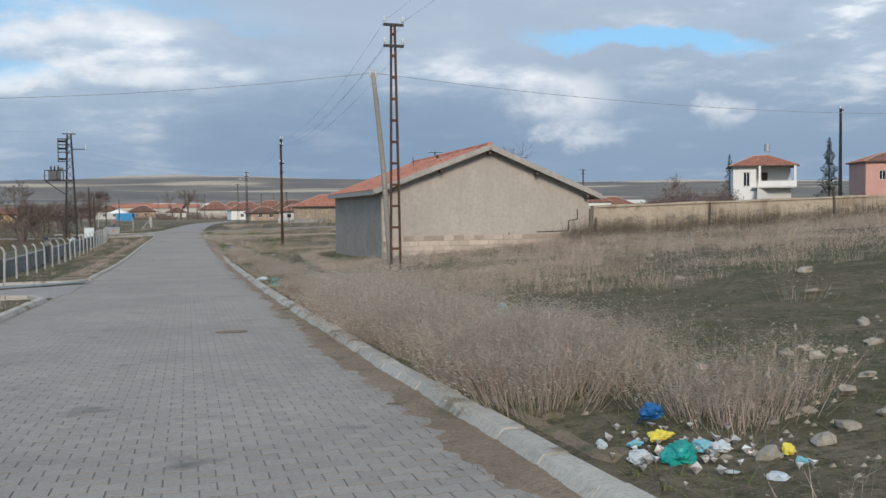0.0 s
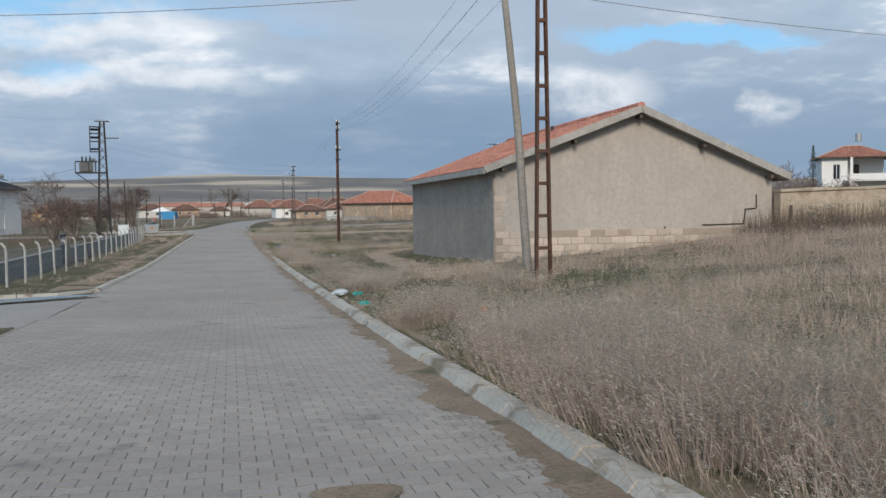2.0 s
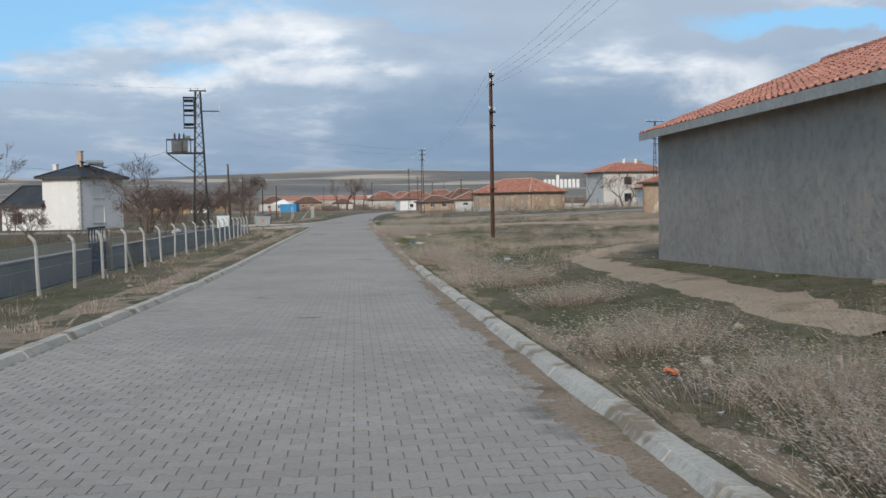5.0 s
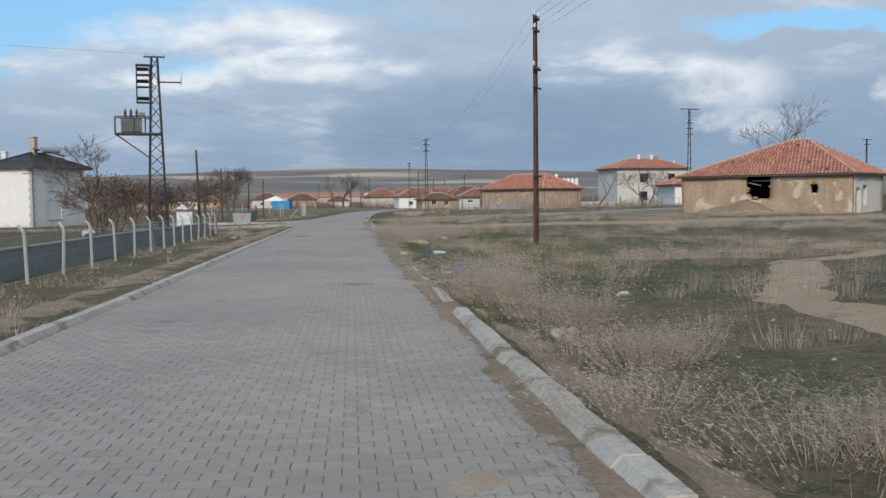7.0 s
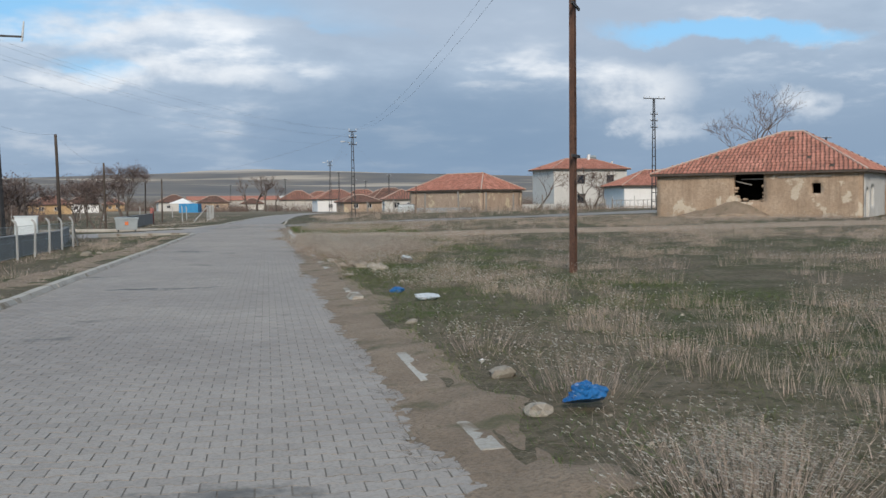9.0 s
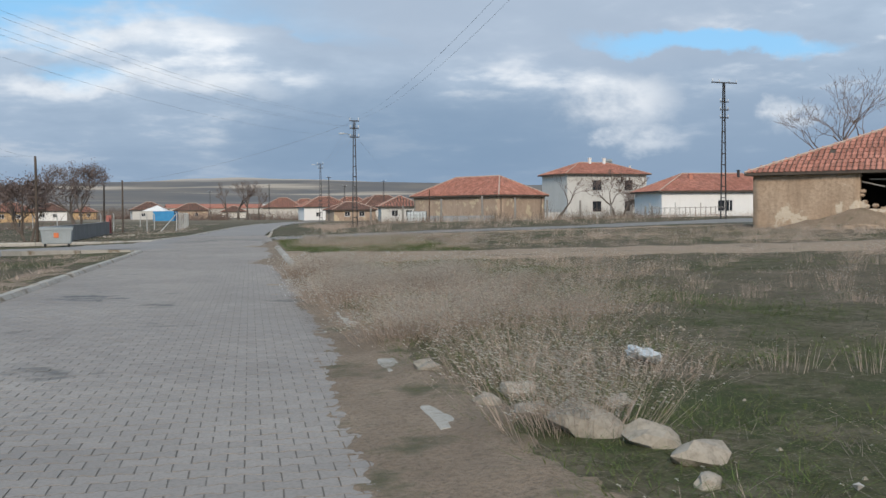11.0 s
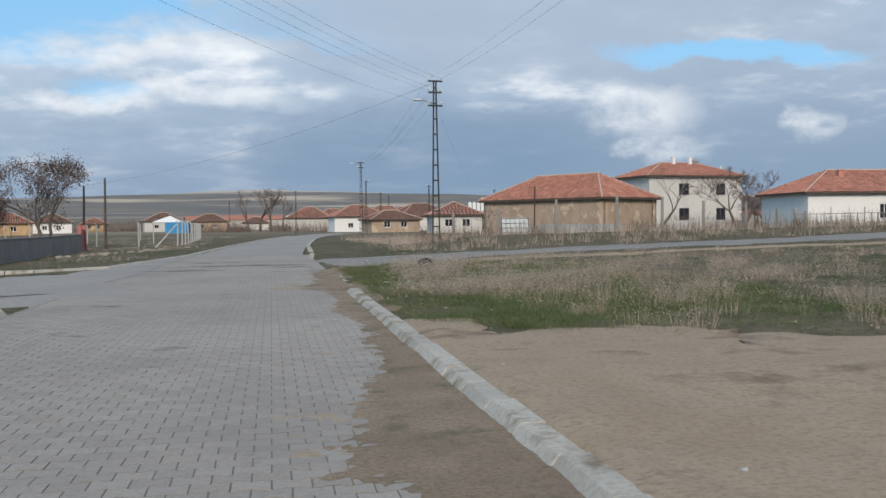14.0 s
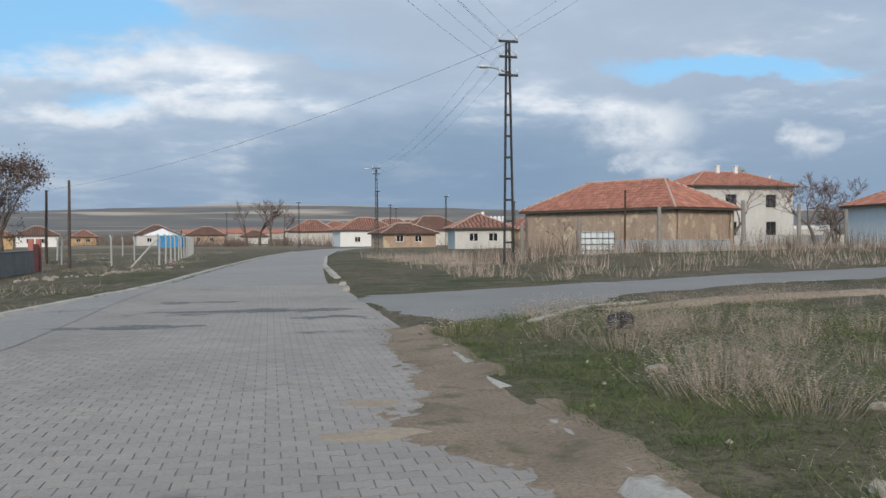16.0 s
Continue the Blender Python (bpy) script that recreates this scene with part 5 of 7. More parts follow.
wire(LEAN_TOP, (-24, 28.6, 5.6), 0.95, "twisted service cable from the leaning pole", 0.009)
wire(LEAN_TOP, (46, 31.5, 6.6), 1.2, "twisted service cable over the field", 0.009)
for s in (-0.3, 0.3):
    wire((6.10 + s, 28.95, NEAR_TOP + 0.1), (7.1 + s * 0.6, 76.5, TWO_TOP), 0.9)
    wire((6.10 + s, 28.95, NEAR_TOP - 0.6), (7.1 + s * 0.6, 76.5, TWO_TOP - 0.5), 0.9)
    wire((6.10 + s, 28.95, NEAR_TOP + 0.1), (5.5 + s, -16, 8.3), 0.8)
    wire((7.1 + s * 0.6, 76.5, TWO_TOP), (8.5 + s, 146.6, THREE_TOP + 0.1), 1.3)
    wire((8.5 + s, 146.6, THREE_TOP + 0.1), (10.2 + s, 206, FIVE_TOP + 0.1), 0.9)
    wire((8.5 + s, 146.6, THREE_TOP - 0.5), (10.2 + s, 206, FIVE_TOP - 0.5), 0.9)
    wire((8.5 + s, 146.6, THREE_TOP + 0.1), (TX + s, TY, TZ + 9.0), 0.8)
    wire((8.5 + s, 146.6, THREE_TOP - 0.5), (TX + s, TY, TZ + 8.4), 0.8)
wire((8.5, 146.6, THREE_TOP - 1.2), (TX, TY, TZ + 7.6), 0.9)
wire((8.5, 146.6, THREE_TOP - 1.0), (18.5, 185, 3.4), 0.5, "service cable to the mud house")
wire((TX, TY, TZ + TH + 0.2), (-60, 60, 11), 1.2)
wire((TX + .4, TY, TZ + TH + 0.2), (-60, 61, 11), 1.2)
wire((TX, TY, TZ + 7.2), (-27, 134, 5.4), 0.6, "service cable to the white house", 0.016)
wire(LP1, LP2, 0.5), wire(LP2, (-40, 120, 5.5), 0.8), wire(LP1, (TX, TY, TZ + 5.5), 0.2)
wire((-26.5, 128.0, 4.6), (-40, 100, 6.5), 0.4, "service cable of the white house", 0.016)


# ---- fences ----
def bent_post(h=1.55, flip=1, r=0.046):
    bm = bmesh.new()
    pts = [(0, 0, -0.3), (0, 0, h - 0.22), (flip * 0.02, 0, h - 0.10), (flip * 0.07, 0, h - 0.02), (flip * 0.14, 0, h + 0.04)]
    tube(bm, pts, [r, r * 0.92, r * 0.9, r * 0.85, r * 0.8], 6)
    return bm_mesh("post", bm, CONCRETE)


def mesh_bay(length, height, pitch=0.12):
    """Diamond wire netting for one bay, along y."""
    V, F = [], []
    t = 0.0055

    def strand(y0, z0, y1, z1):
        b = len(V)
        V.extend([(0, y0 - t, z0), (0, y0 + t, z0), (0, y1 + t, z1), (0, y1 - t, z1)])
        F.append((b, b + 1, b + 2, b + 3))

    n = int(length / pitch)
    for k in range(-int(height / pitch), n):
        y = k * pitch
        a, b = max(0, -y), min(height, length - y)
        if b > a:
            strand(y + a, a, y + b, b)
            strand(length - y - a, a, length - y - b, b)
    for z in (0.02, height * 0.5, height):
        b = len(V)
        V.extend([(0.002, 0, z - t), (0.002, 0, z + t), (0.002, length, z + t), (0.002, length, z - t)])
        F.append((b, b + 1, b + 2, b + 3))
    return mesh_of("wire_netting", V, F, NETTING)


fence = new("fence")
tagged(fence, "wire fence on bent-top pale concrete posts", "fence")
post_me, bay_me = bent_post(1.28, -1), mesh_bay(2.85, 1.0)
FX = lambda y: float(np.interp(y, (38, 50, 80, 104), (-6.6, -6.7, -6.95, -7.8)))
y = 38.6
while y < 104:
    gate_gap = 58.5 < y < 60.5
    o = new("post", post_me)
    o.parent = fence
    o.matrix_basis = pose(FX(y), y, at_land(FX(y), y), rng.uniform(-1.5, 1.5), rng.uniform(-2, 2), rng.uniform(-6, 6))
    if not gate_gap and y < 101:
        o = new("wire_netting", bay_me)
        o.parent = fence
        o.matrix_basis = pose(FX(y), y + 0.02, at_land(FX(y), y) + 0.08, 0, 0, math.degrees(math.atan2(FX(y) - FX(y + 2.85), 2.85)))
    if 57 < y < 59 or 61 < y < 64 or 78 < y < 81 or 99 < y < 102:
        bm = bmesh.new()
        tube(bm, [(FX(y), y + 1.1, at_land(FX(y), y + 1.1) - 0.1), (FX(y), y + 0.05, at_land(FX(y), y) + 0.95)], 0.045, 6)
        part("brace", bm, CONCRETE, fence)
    y += 2.85


GALVWALL = surface("bluish_concrete", ((0.33, 0.34, 0.345), (0.39, 0.40, 0.40), (0.27, 0.275, 0.28)), 0.8, 9, 0.5, 0.02, 0.92, streak=0.2)


def block_wall(name, label, pts, h, thick, mat, cap=True):
    e = new(name)
    tagged(e, label, "wall", kind="structure")
    for (x0, y0), (x1, y1) in zip(pts, pts[1:]):
        n = max(1, int(math.hypot(x1 - x0, y1 - y0) / 6))
        for k in range(n):
            ax, ay = x0 + (x1 - x0) * k / n, y0 + (y1 - y0) * k / n
            bx, by = x0 + (x1 - x0) * (k + 1) / n, y0 + (y1 - y0) * (k + 1) / n
            L, yaw = math.hypot(bx - ax, by - ay), math.degrees(math.atan2(by - ay, bx - ax))
            z = min(at_land(ax, ay), at_land(bx, by))
            o = part("wall_panel", boxed(0.004, L - 0.004, -thick / 2, thick / 2, -0.4, h, bevel=0.012), mat, e)
            o.matrix_basis = pose(ax, ay, z, 0, 0, yaw)
            if cap:
                o = part("coping", boxed(0.004, L - 0.004, -thick / 2 - 0.03, thick / 2 + 0.03, h + 0.002, h + 0.06, bevel=0.01), mat, e)
                o.matrix_basis = pose(ax, ay, z, 0, 0, yaw)
    return e


block_wall("garden_wall", "low grey blockwork wall behind the wire fence", [(-7.7, 37.5), (-7.85, 58.4)], 0.72, 0.2, GREYWALL)
block_wall("garden_wall", "low grey blockwork wall behind the wire fence", [(-7.9, 61.2), (-8.1, 100), (-9.6, 110)], 0.72, 0.2, GREYWALL)
block_wall("garden_wall", "long low grey wall beyond the refuse bin", [(-10.0, 130), (-10.5, 146), (-11.2, 162.5)], 1.0, 0.2, GREYWALL)
block_wall("garden_wall", "low pale wall in front of the mud house", [(15.8, 156.5), (21.5, 155.8)], 0.85, 0.2, GALVWALL)
block_wall("garden_wall", "low yard wall of the white house", [(56, 172), (72, 171)], 1.1, 0.25, OFFWHITE)
block_wall("garden_wall", "low yard wall by the pale house", [(34, 200), (47, 196), (62, 200)], 1.0, 0.25, OFFWHITE)

gate = empty("yard_gate", pose(-7.85, 58.5, at_land(-7.85, 59.5), 0, 0, 92))
tagged(gate, "navy sheet-metal yard gate with white lattice top", "gate")
part("panel", boxed(0, 2.3, -0.02, 0.02, 0.02, 0.95), NAVY, gate)
for k in range(12):
    bm = bmesh.new()
    beam(bm, (k * 0.19, 0, 0.98), (k * 0.19 + 0.19, 0, 1.38), 0.02), beam(bm, (k * 0.19 + 0.19, 0, 0.98), (k * 0.19, 0, 1.38), 0.02)
    part("lattice", bm, CONCRETE if k % 2 else NAVY, gate)
part("top_rail", boxed(0, 2.3, -0.03, 0.03, 1.38, 1.44), NAVY, gate)
part("gate_post", boxed(2.34, 2.62, -0.16, 0.16, -0.2, 1.3, bevel=0.02), MORTAR, gate)
gate2 = empty("yard_gate", pose(-11.25, 162.8, at_land(-11.2, 163), 0, 0, 92))
tagged(gate2, "faded red metal yard gate in the grey wall", "gate")
part("panel", boxed(0, 1.6, -0.02, 0.02, 0.0, 1.35), REDPAINT, gate2)
part("gate_post", boxed(-0.25, -0.02, -0.12, 0.12, -0.2, 1.6, bevel=0.02), REDPAINT, gate2)
part("gate_post", boxed(1.62, 1.85, -0.12, 0.12, -0.2, 1.6, bevel=0.02), REDPAINT, gate2)

fence_b = new("fence")
tagged(fence_b, "bright wire fence on hooked white concrete posts", "fence")
post_b = bent_post(1.7, -1, 0.06)
for k in range(14):
    f = k / 13
    x, y = -5.9 - 1.9 * f ** 1.5, 168.5 + 50 * f
    o = new("post", post_b)
    o.parent = fence_b
    o.matrix_basis = pose(x, y, at_land(x, y), rng.uniform(-2, 2), rng.uniform(-2, 2), rng.uniform(-8, 8))
for x, y in ((-8.8, 171), (-12.5, 176), (-9.5, 186), (-16, 192), (-20, 188), (-25, 200), (-13, 205), (-28, 175)):
    o = new("post", post_b)
    o.parent = fence_b
    o.matrix_basis = pose(x, y, at_land(x, y), 1, 1, rng.uniform(-90, 90))
bm = bmesh.new()
tube(bm, [(-7.3, 167.2, at_land(-7.3, 167) - 0.1), (-5.95, 168.4, at_land(-6, 168) + 1.5)], 0.05, 6)
part("brace", bm, CONCRETE, fence_b)

yard_fence = new("fence")
tagged(yard_fence, "sparse grey wooden posts round the mud house's yard", "fence")
for x, y, h in ((13.0, 152.4, 1.7), (10.3, 151.6, 1.5), (15.8, 150.6, 2.0), (18.9, 149.3, 2.05), (21.8, 150.2, 2.0), (25, 151.8, 1.9), (28.5, 153.5, 1.9), (33, 158, 1.6), (36.5, 162, 1.6), (39.6, 166, 1.5), (42, 170, 1.5)):
    bm = bmesh.new()
    z = at_land(x, y)
    a = rng.uniform(-.06, .06)
    tube(bm, [(x, y, z - 0.3), (x + a * .5, y, z + h / 2), (x + a, y + a / 2, z + h)], [0.10, 0.09, 0.08], 7)
    part("post", bm, WOODPOLE, yard_fence)
picket = new("fence")
tagged(picket, "rickety bleached picket gate and railings by the white house", "fence")
for k in range(16):
    x, y = 43.2 + k * 0.55, 173.5 - k * 0.1
    z = at_land(x, y)
    bm = bmesh.new()
    tube(bm, [(x, y, z - 0.2), (x + rng.uniform(-.1, .1), y, z + (1.9 if k % 5 == 0 else 1.45))], 0.05, 5)
    part("picket", bm, CONCRETE if k < 7 else WOODPOLE, picket)
for zz in (0.5, 1.3):
    bm = bmesh.new()
    beam(bm, (43.2, 173.5, at_land(43, 173) + zz), (51.5, 172, at_land(51, 172) + zz + 0.1), 0.06)
    part("rail", bm, WOODPOLE, picket)


# ---- yard things ----
cab = empty("electric_cabinet", pose(-9.2, 99.5, at_land(-9.2, 99.5), 0, 0, 8) @ Matrix.Scale(0.8, 4))
tagged(cab, "tall pale street cabinet beside the fence", "cabinet")
part("body", boxed(-0.55, 0.55, -0.25, 0.25, 0.12, 1.75, bevel=0.02), TANK, cab)
part("plinth", boxed(-0.6, 0.6, -0.3, 0.3, -0.2, 0.118, bevel=0.01), CONCRETE, cab)
part("roof", boxed(-0.6, 0.6, -0.3, 0.3, 1.753, 1.8, bevel=0.01), TANK, cab)
part("door", boxed(-0.5, 0.5, -0.275, -0.252, 0.2, 1.68, bevel=0.006), TANK, cab)

bin_e = empty("refuse_bin", pose(-8.9, 126.9, at_land(-8.9, 126.9), 0, 0, 6) @ Matrix.Scale(0.8, 4))
tagged(bin_e, "galvanised wheeled refuse container with an orange sign", "container")
bm = bmesh.new()
vs = box(bm, -0.95, 0.95, -0.55, 0.55, 0.2, 1.2)
for v in bm.verts:
    if v.co.z < 0.5:
        v.co.x *= 0.9
        v.co.y *= 0.85
bmesh.ops.bevel(bm, geom=list(bm.edges), offset=0.03, segments=1, affect="EDGES")
part("body", bm, GALV, bin_e)
part("lid", boxed(-1.0, 1.0, -0.6, 0.6, 1.205, 1.28, bevel=0.03), GALV, bin_e)
part("rim", boxed(-1.0, 1.0, -0.6, -0.552, 1.1, 1.2), GALV, bin_e)
part("sign", boxed(-0.15, 0.15, -0.565, -0.545, 0.6, 0.9), ORANGE, bin_e)
for sx in (-0.7, 0.7):
    for sy in (-0.35, 0.35):
        bm = bmesh.new()
        tube(bm, [(sx - 0.04, sy, 0.1), (sx + 0.04, sy, 0.1)], 0.1, 10)
        part("wheel", bm, BLACKBAG, bin_e)

ibc = empty("water_tank", pose(14.6, 155.0, at_land(14.6, 155) - 0.05, 0, 0, -12))
tagged(ibc, "white plastic bulk liquid tank in a steel cage", "tank")
part("bottle", boxed(-0.78, 0.78, -0.5, 0.5, 0.16, 1.32, bevel=0.06), TANK, ibc)
for k in range(7):
    for y in (-0.53, 0.53):
        part("cage_bar", boxed(-0.8 + k * 0.263, -0.777 + k * 0.263, y - 0.012, y + 0.012, 0.14, 1.34), DARKSTEEL, ibc)
for k in range(5):
    part("cage_hoop", boxed(-0.82, 0.82, -0.558, -0.544, 0.2 + k * 0.27, 0.225 + k * 0.27), DARKSTEEL, ibc)
part("pallet", boxed(-0.8, 0.8, -0.55, 0.55, -0.05, 0.13, bevel=0.01), DARKWOOD, ibc)
bm = bmesh.new()
tube(bm, [(15.3, 153.2, at_land(15.3, 153) - .2), (15.35, 153.2, at_land(15.3, 153) + 3.0)], 0.045, 6)
rod = tagged(part("steel_rod", bm, RUST, None), "thin rusty steel rod standing in the weeds", "rod")

kiosk = empty("market_stall", pose(-19.5, 292, at_land(-17, 292), 0, 0, -8))
tagged(kiosk, "stall with blue tarpaulin sides and white canopy", "stall")
part("side", boxed(0, 4.4, 0, 0.06, 0, 2.1), BLUEPAINT, kiosk)
part("side", boxed(0, 0.06, 0.06, 4, 0, 2.1), BLUEPAINT, kiosk)
part("side", boxed(4.34, 4.4, 0.06, 4, 0, 2.1), BLUEPAINT, kiosk)
part("canopy", deck_quad([(-2.5, 0.5, 2.2), (2.6, 0.5, 2.2), (0.4, 2.5, 3.4)], 0.08), WHITE, kiosk)
part("canopy", deck_quad([(2.6, 0.5, 2.2), (2.6, 5, 2.2), (0.4, 2.5, 3.4)], 0.08), WHITE, kiosk)
part("canopy", deck_quad([(-2.5, 5, 2.2), (-2.5, 0.5, 2.2), (0.4, 2.5, 3.4)], 0.08), WHITE, kiosk)


for x, y, h, a in ((19.3, 33.6, 1.05, .03), (24.7, 33.4, 1.2, -.05), (15.0, 34.6, .8, .05), (29.6, 33.0, 1.1, .02)):
    bm = bmesh.new()
    tube(bm, [(0, 0, -.25), (a * .4, 0, h * .5), (a, .02, h)], [.06, .055, .045], 7)
    o = part("wooden_stake", bm, DARKWOOD, None)
    o.matrix_world = pose(x, y, at_land(x, y))
    tagged(o, "dark weathered stake standing in dry weeds", "stake", group="stakes")
_, LP4 = wood_pole(-13.4, 176.0, 4.6, 0.05, "dark wooden pole among the orchard trees", r0=.1, r1=.07, mat=DARKWOOD)
wire((8.5, 146.6, THREE_TOP - 0.1), LP4, 0.7, "service cable crossing the road", 0.008)


# ---- the village beyond ----
def far_house(px, rng_m, w, d, h, ridge, mat, turn, seed, label, roof_mat=None):
    """px: bearing in degrees from the road's direction at the junction, rng_m: metres from there."""
    a = radians(px)
    x, y = rng_m * math.sin(a), 112.5 + rng_m * math.cos(a)
    return small_house("village_house", label, pose(x, y, at_land(x, y) - 0.3, 0, 0, turn), w, d, h * 0.8, ridge * 0.85, mat, ((w * .25, w * .25 + 1, 1.1, 2.0), (w * .6, w * .6 + 1, 1.1, 2.0)) if mat is not FARWALL else (), seed, roof_mat)


DULL = surface("old_brown_tile", ((0.22, 0.105, 0.075), (0.28, 0.14, 0.10), (0.16, 0.085, 0.065)), 0.7, 10, 0.3, 0.008, 0.88, per="island", spread=0.2)
for b, r_m, w, d, h, rg, mt, tn, lb, rm in (
        (1.1, 205, 9.5, 8, 4.0, 6.6, FARWALL, -6, "distant house with orange-red hipped roof", None),
        (4.1, 168, 10, 8, 4.0, 6.3, WHITE, 6, "whitewashed village house with bright tiled roof", None),
        (6.6, 132, 7.5, 6, 2.9, 4.3, MUD, 10, "low mud house with old brown tiles", DULL),
        (10.8, 104, 6.0, 7, 3.2, 4.8, OFFWHITE, -4, "white cottage with red tiles beside the mud house", None),
        (-7.3, 228, 9, 8, 3.6, 5.8, OFFWHITE, 10, "distant pale house with weathered roof", DULL),
        (-4.6, 245, 9, 7, 3.4, 5.5, MUD, 0, "distant mud house with weathered roof", DULL),
        (-1.6, 262, 7, 6, 2.8, 4.6, FARWALL, 0, "distant small outbuilding with low tiled roof", DULL),
        (-10.8, 250, 6, 6, 3.0, 4.8, OCHRE, 5, "distant orange-walled outbuilding with red tiles", None),
        (-13.5, 215, 8, 7, 3.4, 5.4, WHITE, 12, "distant white house by the orchard", DULL),
        (-16.5, 180, 9, 7, 3.2, 5.2, OCHRE, 12, "distant ochre house behind trees", None),
        (2.9, 240, 10, 8, 4.0, 6.8, FARWALL, 10, "distant house with hipped roof", None),
        (5.6, 215, 11, 8, 4.2, 7.0, OFFWHITE, -8, "distant house with hipped roof", None),
        (8.3, 180, 11, 8, 4.0, 6.8, FARWALL, 14, "distant house with hipped roof", DULL),
        (7.2, 265, 10, 8, 5.0, 7.6, WHITE, 0, "distant house with hipped roof", None),
        (14.5, 150, 10, 8, 3.6, 6.0, OCHRE, 10, "distant ochre house with red roof", None),
        (35, 230, 12, 9, 4.4, 7.0, OCHRE, -10, "distant ochre house with red roof", None),
        (36, 190, 10, 9, 5.4, 8.0, WHITE, 10, "distant white house with red roof", None),
        (-20, 260, 10, 8, 3.6, 6.0, FARWALL, 0, "distant house with red roof", None)):
    far_house(b, r_m, w, d, h, rg, mt, tn, int(r_m), lb, rm)
for k in range(16):
    x = rng.uniform(-330, 420)
    y = rng.uniform(520, 900)
    z = at_land(x, y)
    e = empty("farm_building", pose(x, y, z - 0.3, 0, 0, rng.uniform(-20, 20)))
    tagged(e, "faraway pale farm building on the plain", "building", group="farm buildings")
    w = rng.uniform(8, 30)
    part("wall", boxed(0, w, 0, 9, 0, 3.6), FARWALL, e)
    part("roof", deck_quad([(-.5, -.5, 3.62), (w + .5, -.5, 3.62), (w + .5, 4.5, 5.6), (-.5, 4.5, 5.6)], 0.2), TILE[1] if k % 2 else FARWALL, e)
    part("roof", deck_quad([(-.5, 4.5, 5.6), (w + .5, 4.5, 5.6), (w + .5, 9.5, 3.62), (-.5, 9.5, 3.62)], 0.2), TILE[1] if k % 2 else FARWALL, e)
SX, SY = 395, 2030
silo_site = empty("grain_silos", pose(SX, SY, at_land(SX, SY)) @ Matrix.Scale(0.78, 4))
tagged(silo_site, "faraway white grain silos with a tall tower", "silo")
for k in range(9):
    bm = bmesh.new()
    tube(bm, [(k * 11, 0, -6), (k * 11, 0, 20), (k * 11, 0, 23)], [4.6, 4.6, 1.0], 12)
    part("silo", bm, WHITE, silo_site)
part("tower", boxed(30, 37, -3, 3, -6, 34), WHITE, silo_site)


# ---- trees ----
def tree(x, y, h, seed, label, spread=0.5, depth=5, leaf=None, leaves=0, bark=None, low=0.25, stems=1, twig_r=0.010):
    r = random.Random(seed)
    z = at_land(x, y)
    e = empty("tree", pose(x, y, z))
    tagged(e, label, "tree", group="bare trees")
    trunk, crown = bmesh.new(), bmesh.new()
    tips = []

    def limb(p, d, length, rad, lvl):
        q = p
        pts, rads = [p], [rad]
        n = 3
        for k in range(n):
            d = (d + Vector((r.gauss(0, .16), r.gauss(0, .16), r.gauss(0.03, .10)))).normalized()
            q = q + d * length / n
            pts.append(q)
            rads.append(max(twig_r * 0.6, rad * (1 - 0.38 * (k + 1) / n)))
        tube(trunk if lvl < 2 else crown, pts, rads, 6 if lvl < 2 else 3, caps=lvl < 2)
        if lvl >= depth:
            tips.append(q)
            return
        kids = r.choice((2, 3, 3)) if lvl else r.choice((3, 4))
        for k in range(kids):
            ax = Vector((r.gauss(0, 1), r.gauss(0, 1), r.gauss(0, .35)))
            nd = (d + ax.normalized() * spread * r.uniform(0.7, 1.4)).normalized()
            start = pts[-1] if k == 0 or lvl == 0 else pts[-2].lerp(pts[-1], r.random())
            limb(start, nd, length * r.uniform(0.62, 0.85), max(twig_r, rads[-1] * 0.72), lvl + 1)

    for s in range(stems):
        a = 2 * math.pi * s / max(1, stems)
        limb(Vector((0.12 * math.cos(a) * (stems > 1), 0.12 * math.sin(a) * (stems > 1), -0.15)), Vector((r.gauss(0, .08) + (0.25 * math.cos(a) if stems > 1 else 0), r.gauss(0, .08) + (0.25 * math.sin(a) if stems > 1 else 0), 1)).normalized(), h * low + 0.15, h * 0.028 / (1 if stems == 1 else 1.5), 0)
    top = max(v.co.z for v in crown.verts)
    f = h / top
    for b in (trunk, crown):
        for v in b.verts:
            v.co *= f
    part("trunk", trunk, bark or BARK, e)
    part("crown", crown, TWIG, e, "bare twigs")
    if leaf:
        V, F = [], []
        for t in tips:
            t = t * f
            for _ in range(leaves):
                c = t + Vector((r.gauss(0, .22), r.gauss(0, .22), r.gauss(0, .2)))
                u = Vector((r.gauss(0, 1), r.gauss(0, 1), r.gauss(0, 1))).normalized() * r.uniform(.03, .07)
                w = u.orthogonal() * 0.7
                b = len(V)
                V += [c - u, c + w, c + u, c - w]
                F.append((b, b + 1, b + 2, b + 3))
        part("foliage", mesh_of("foliage", V, F, leaf), None, e, "withered russet leaves")
    return e


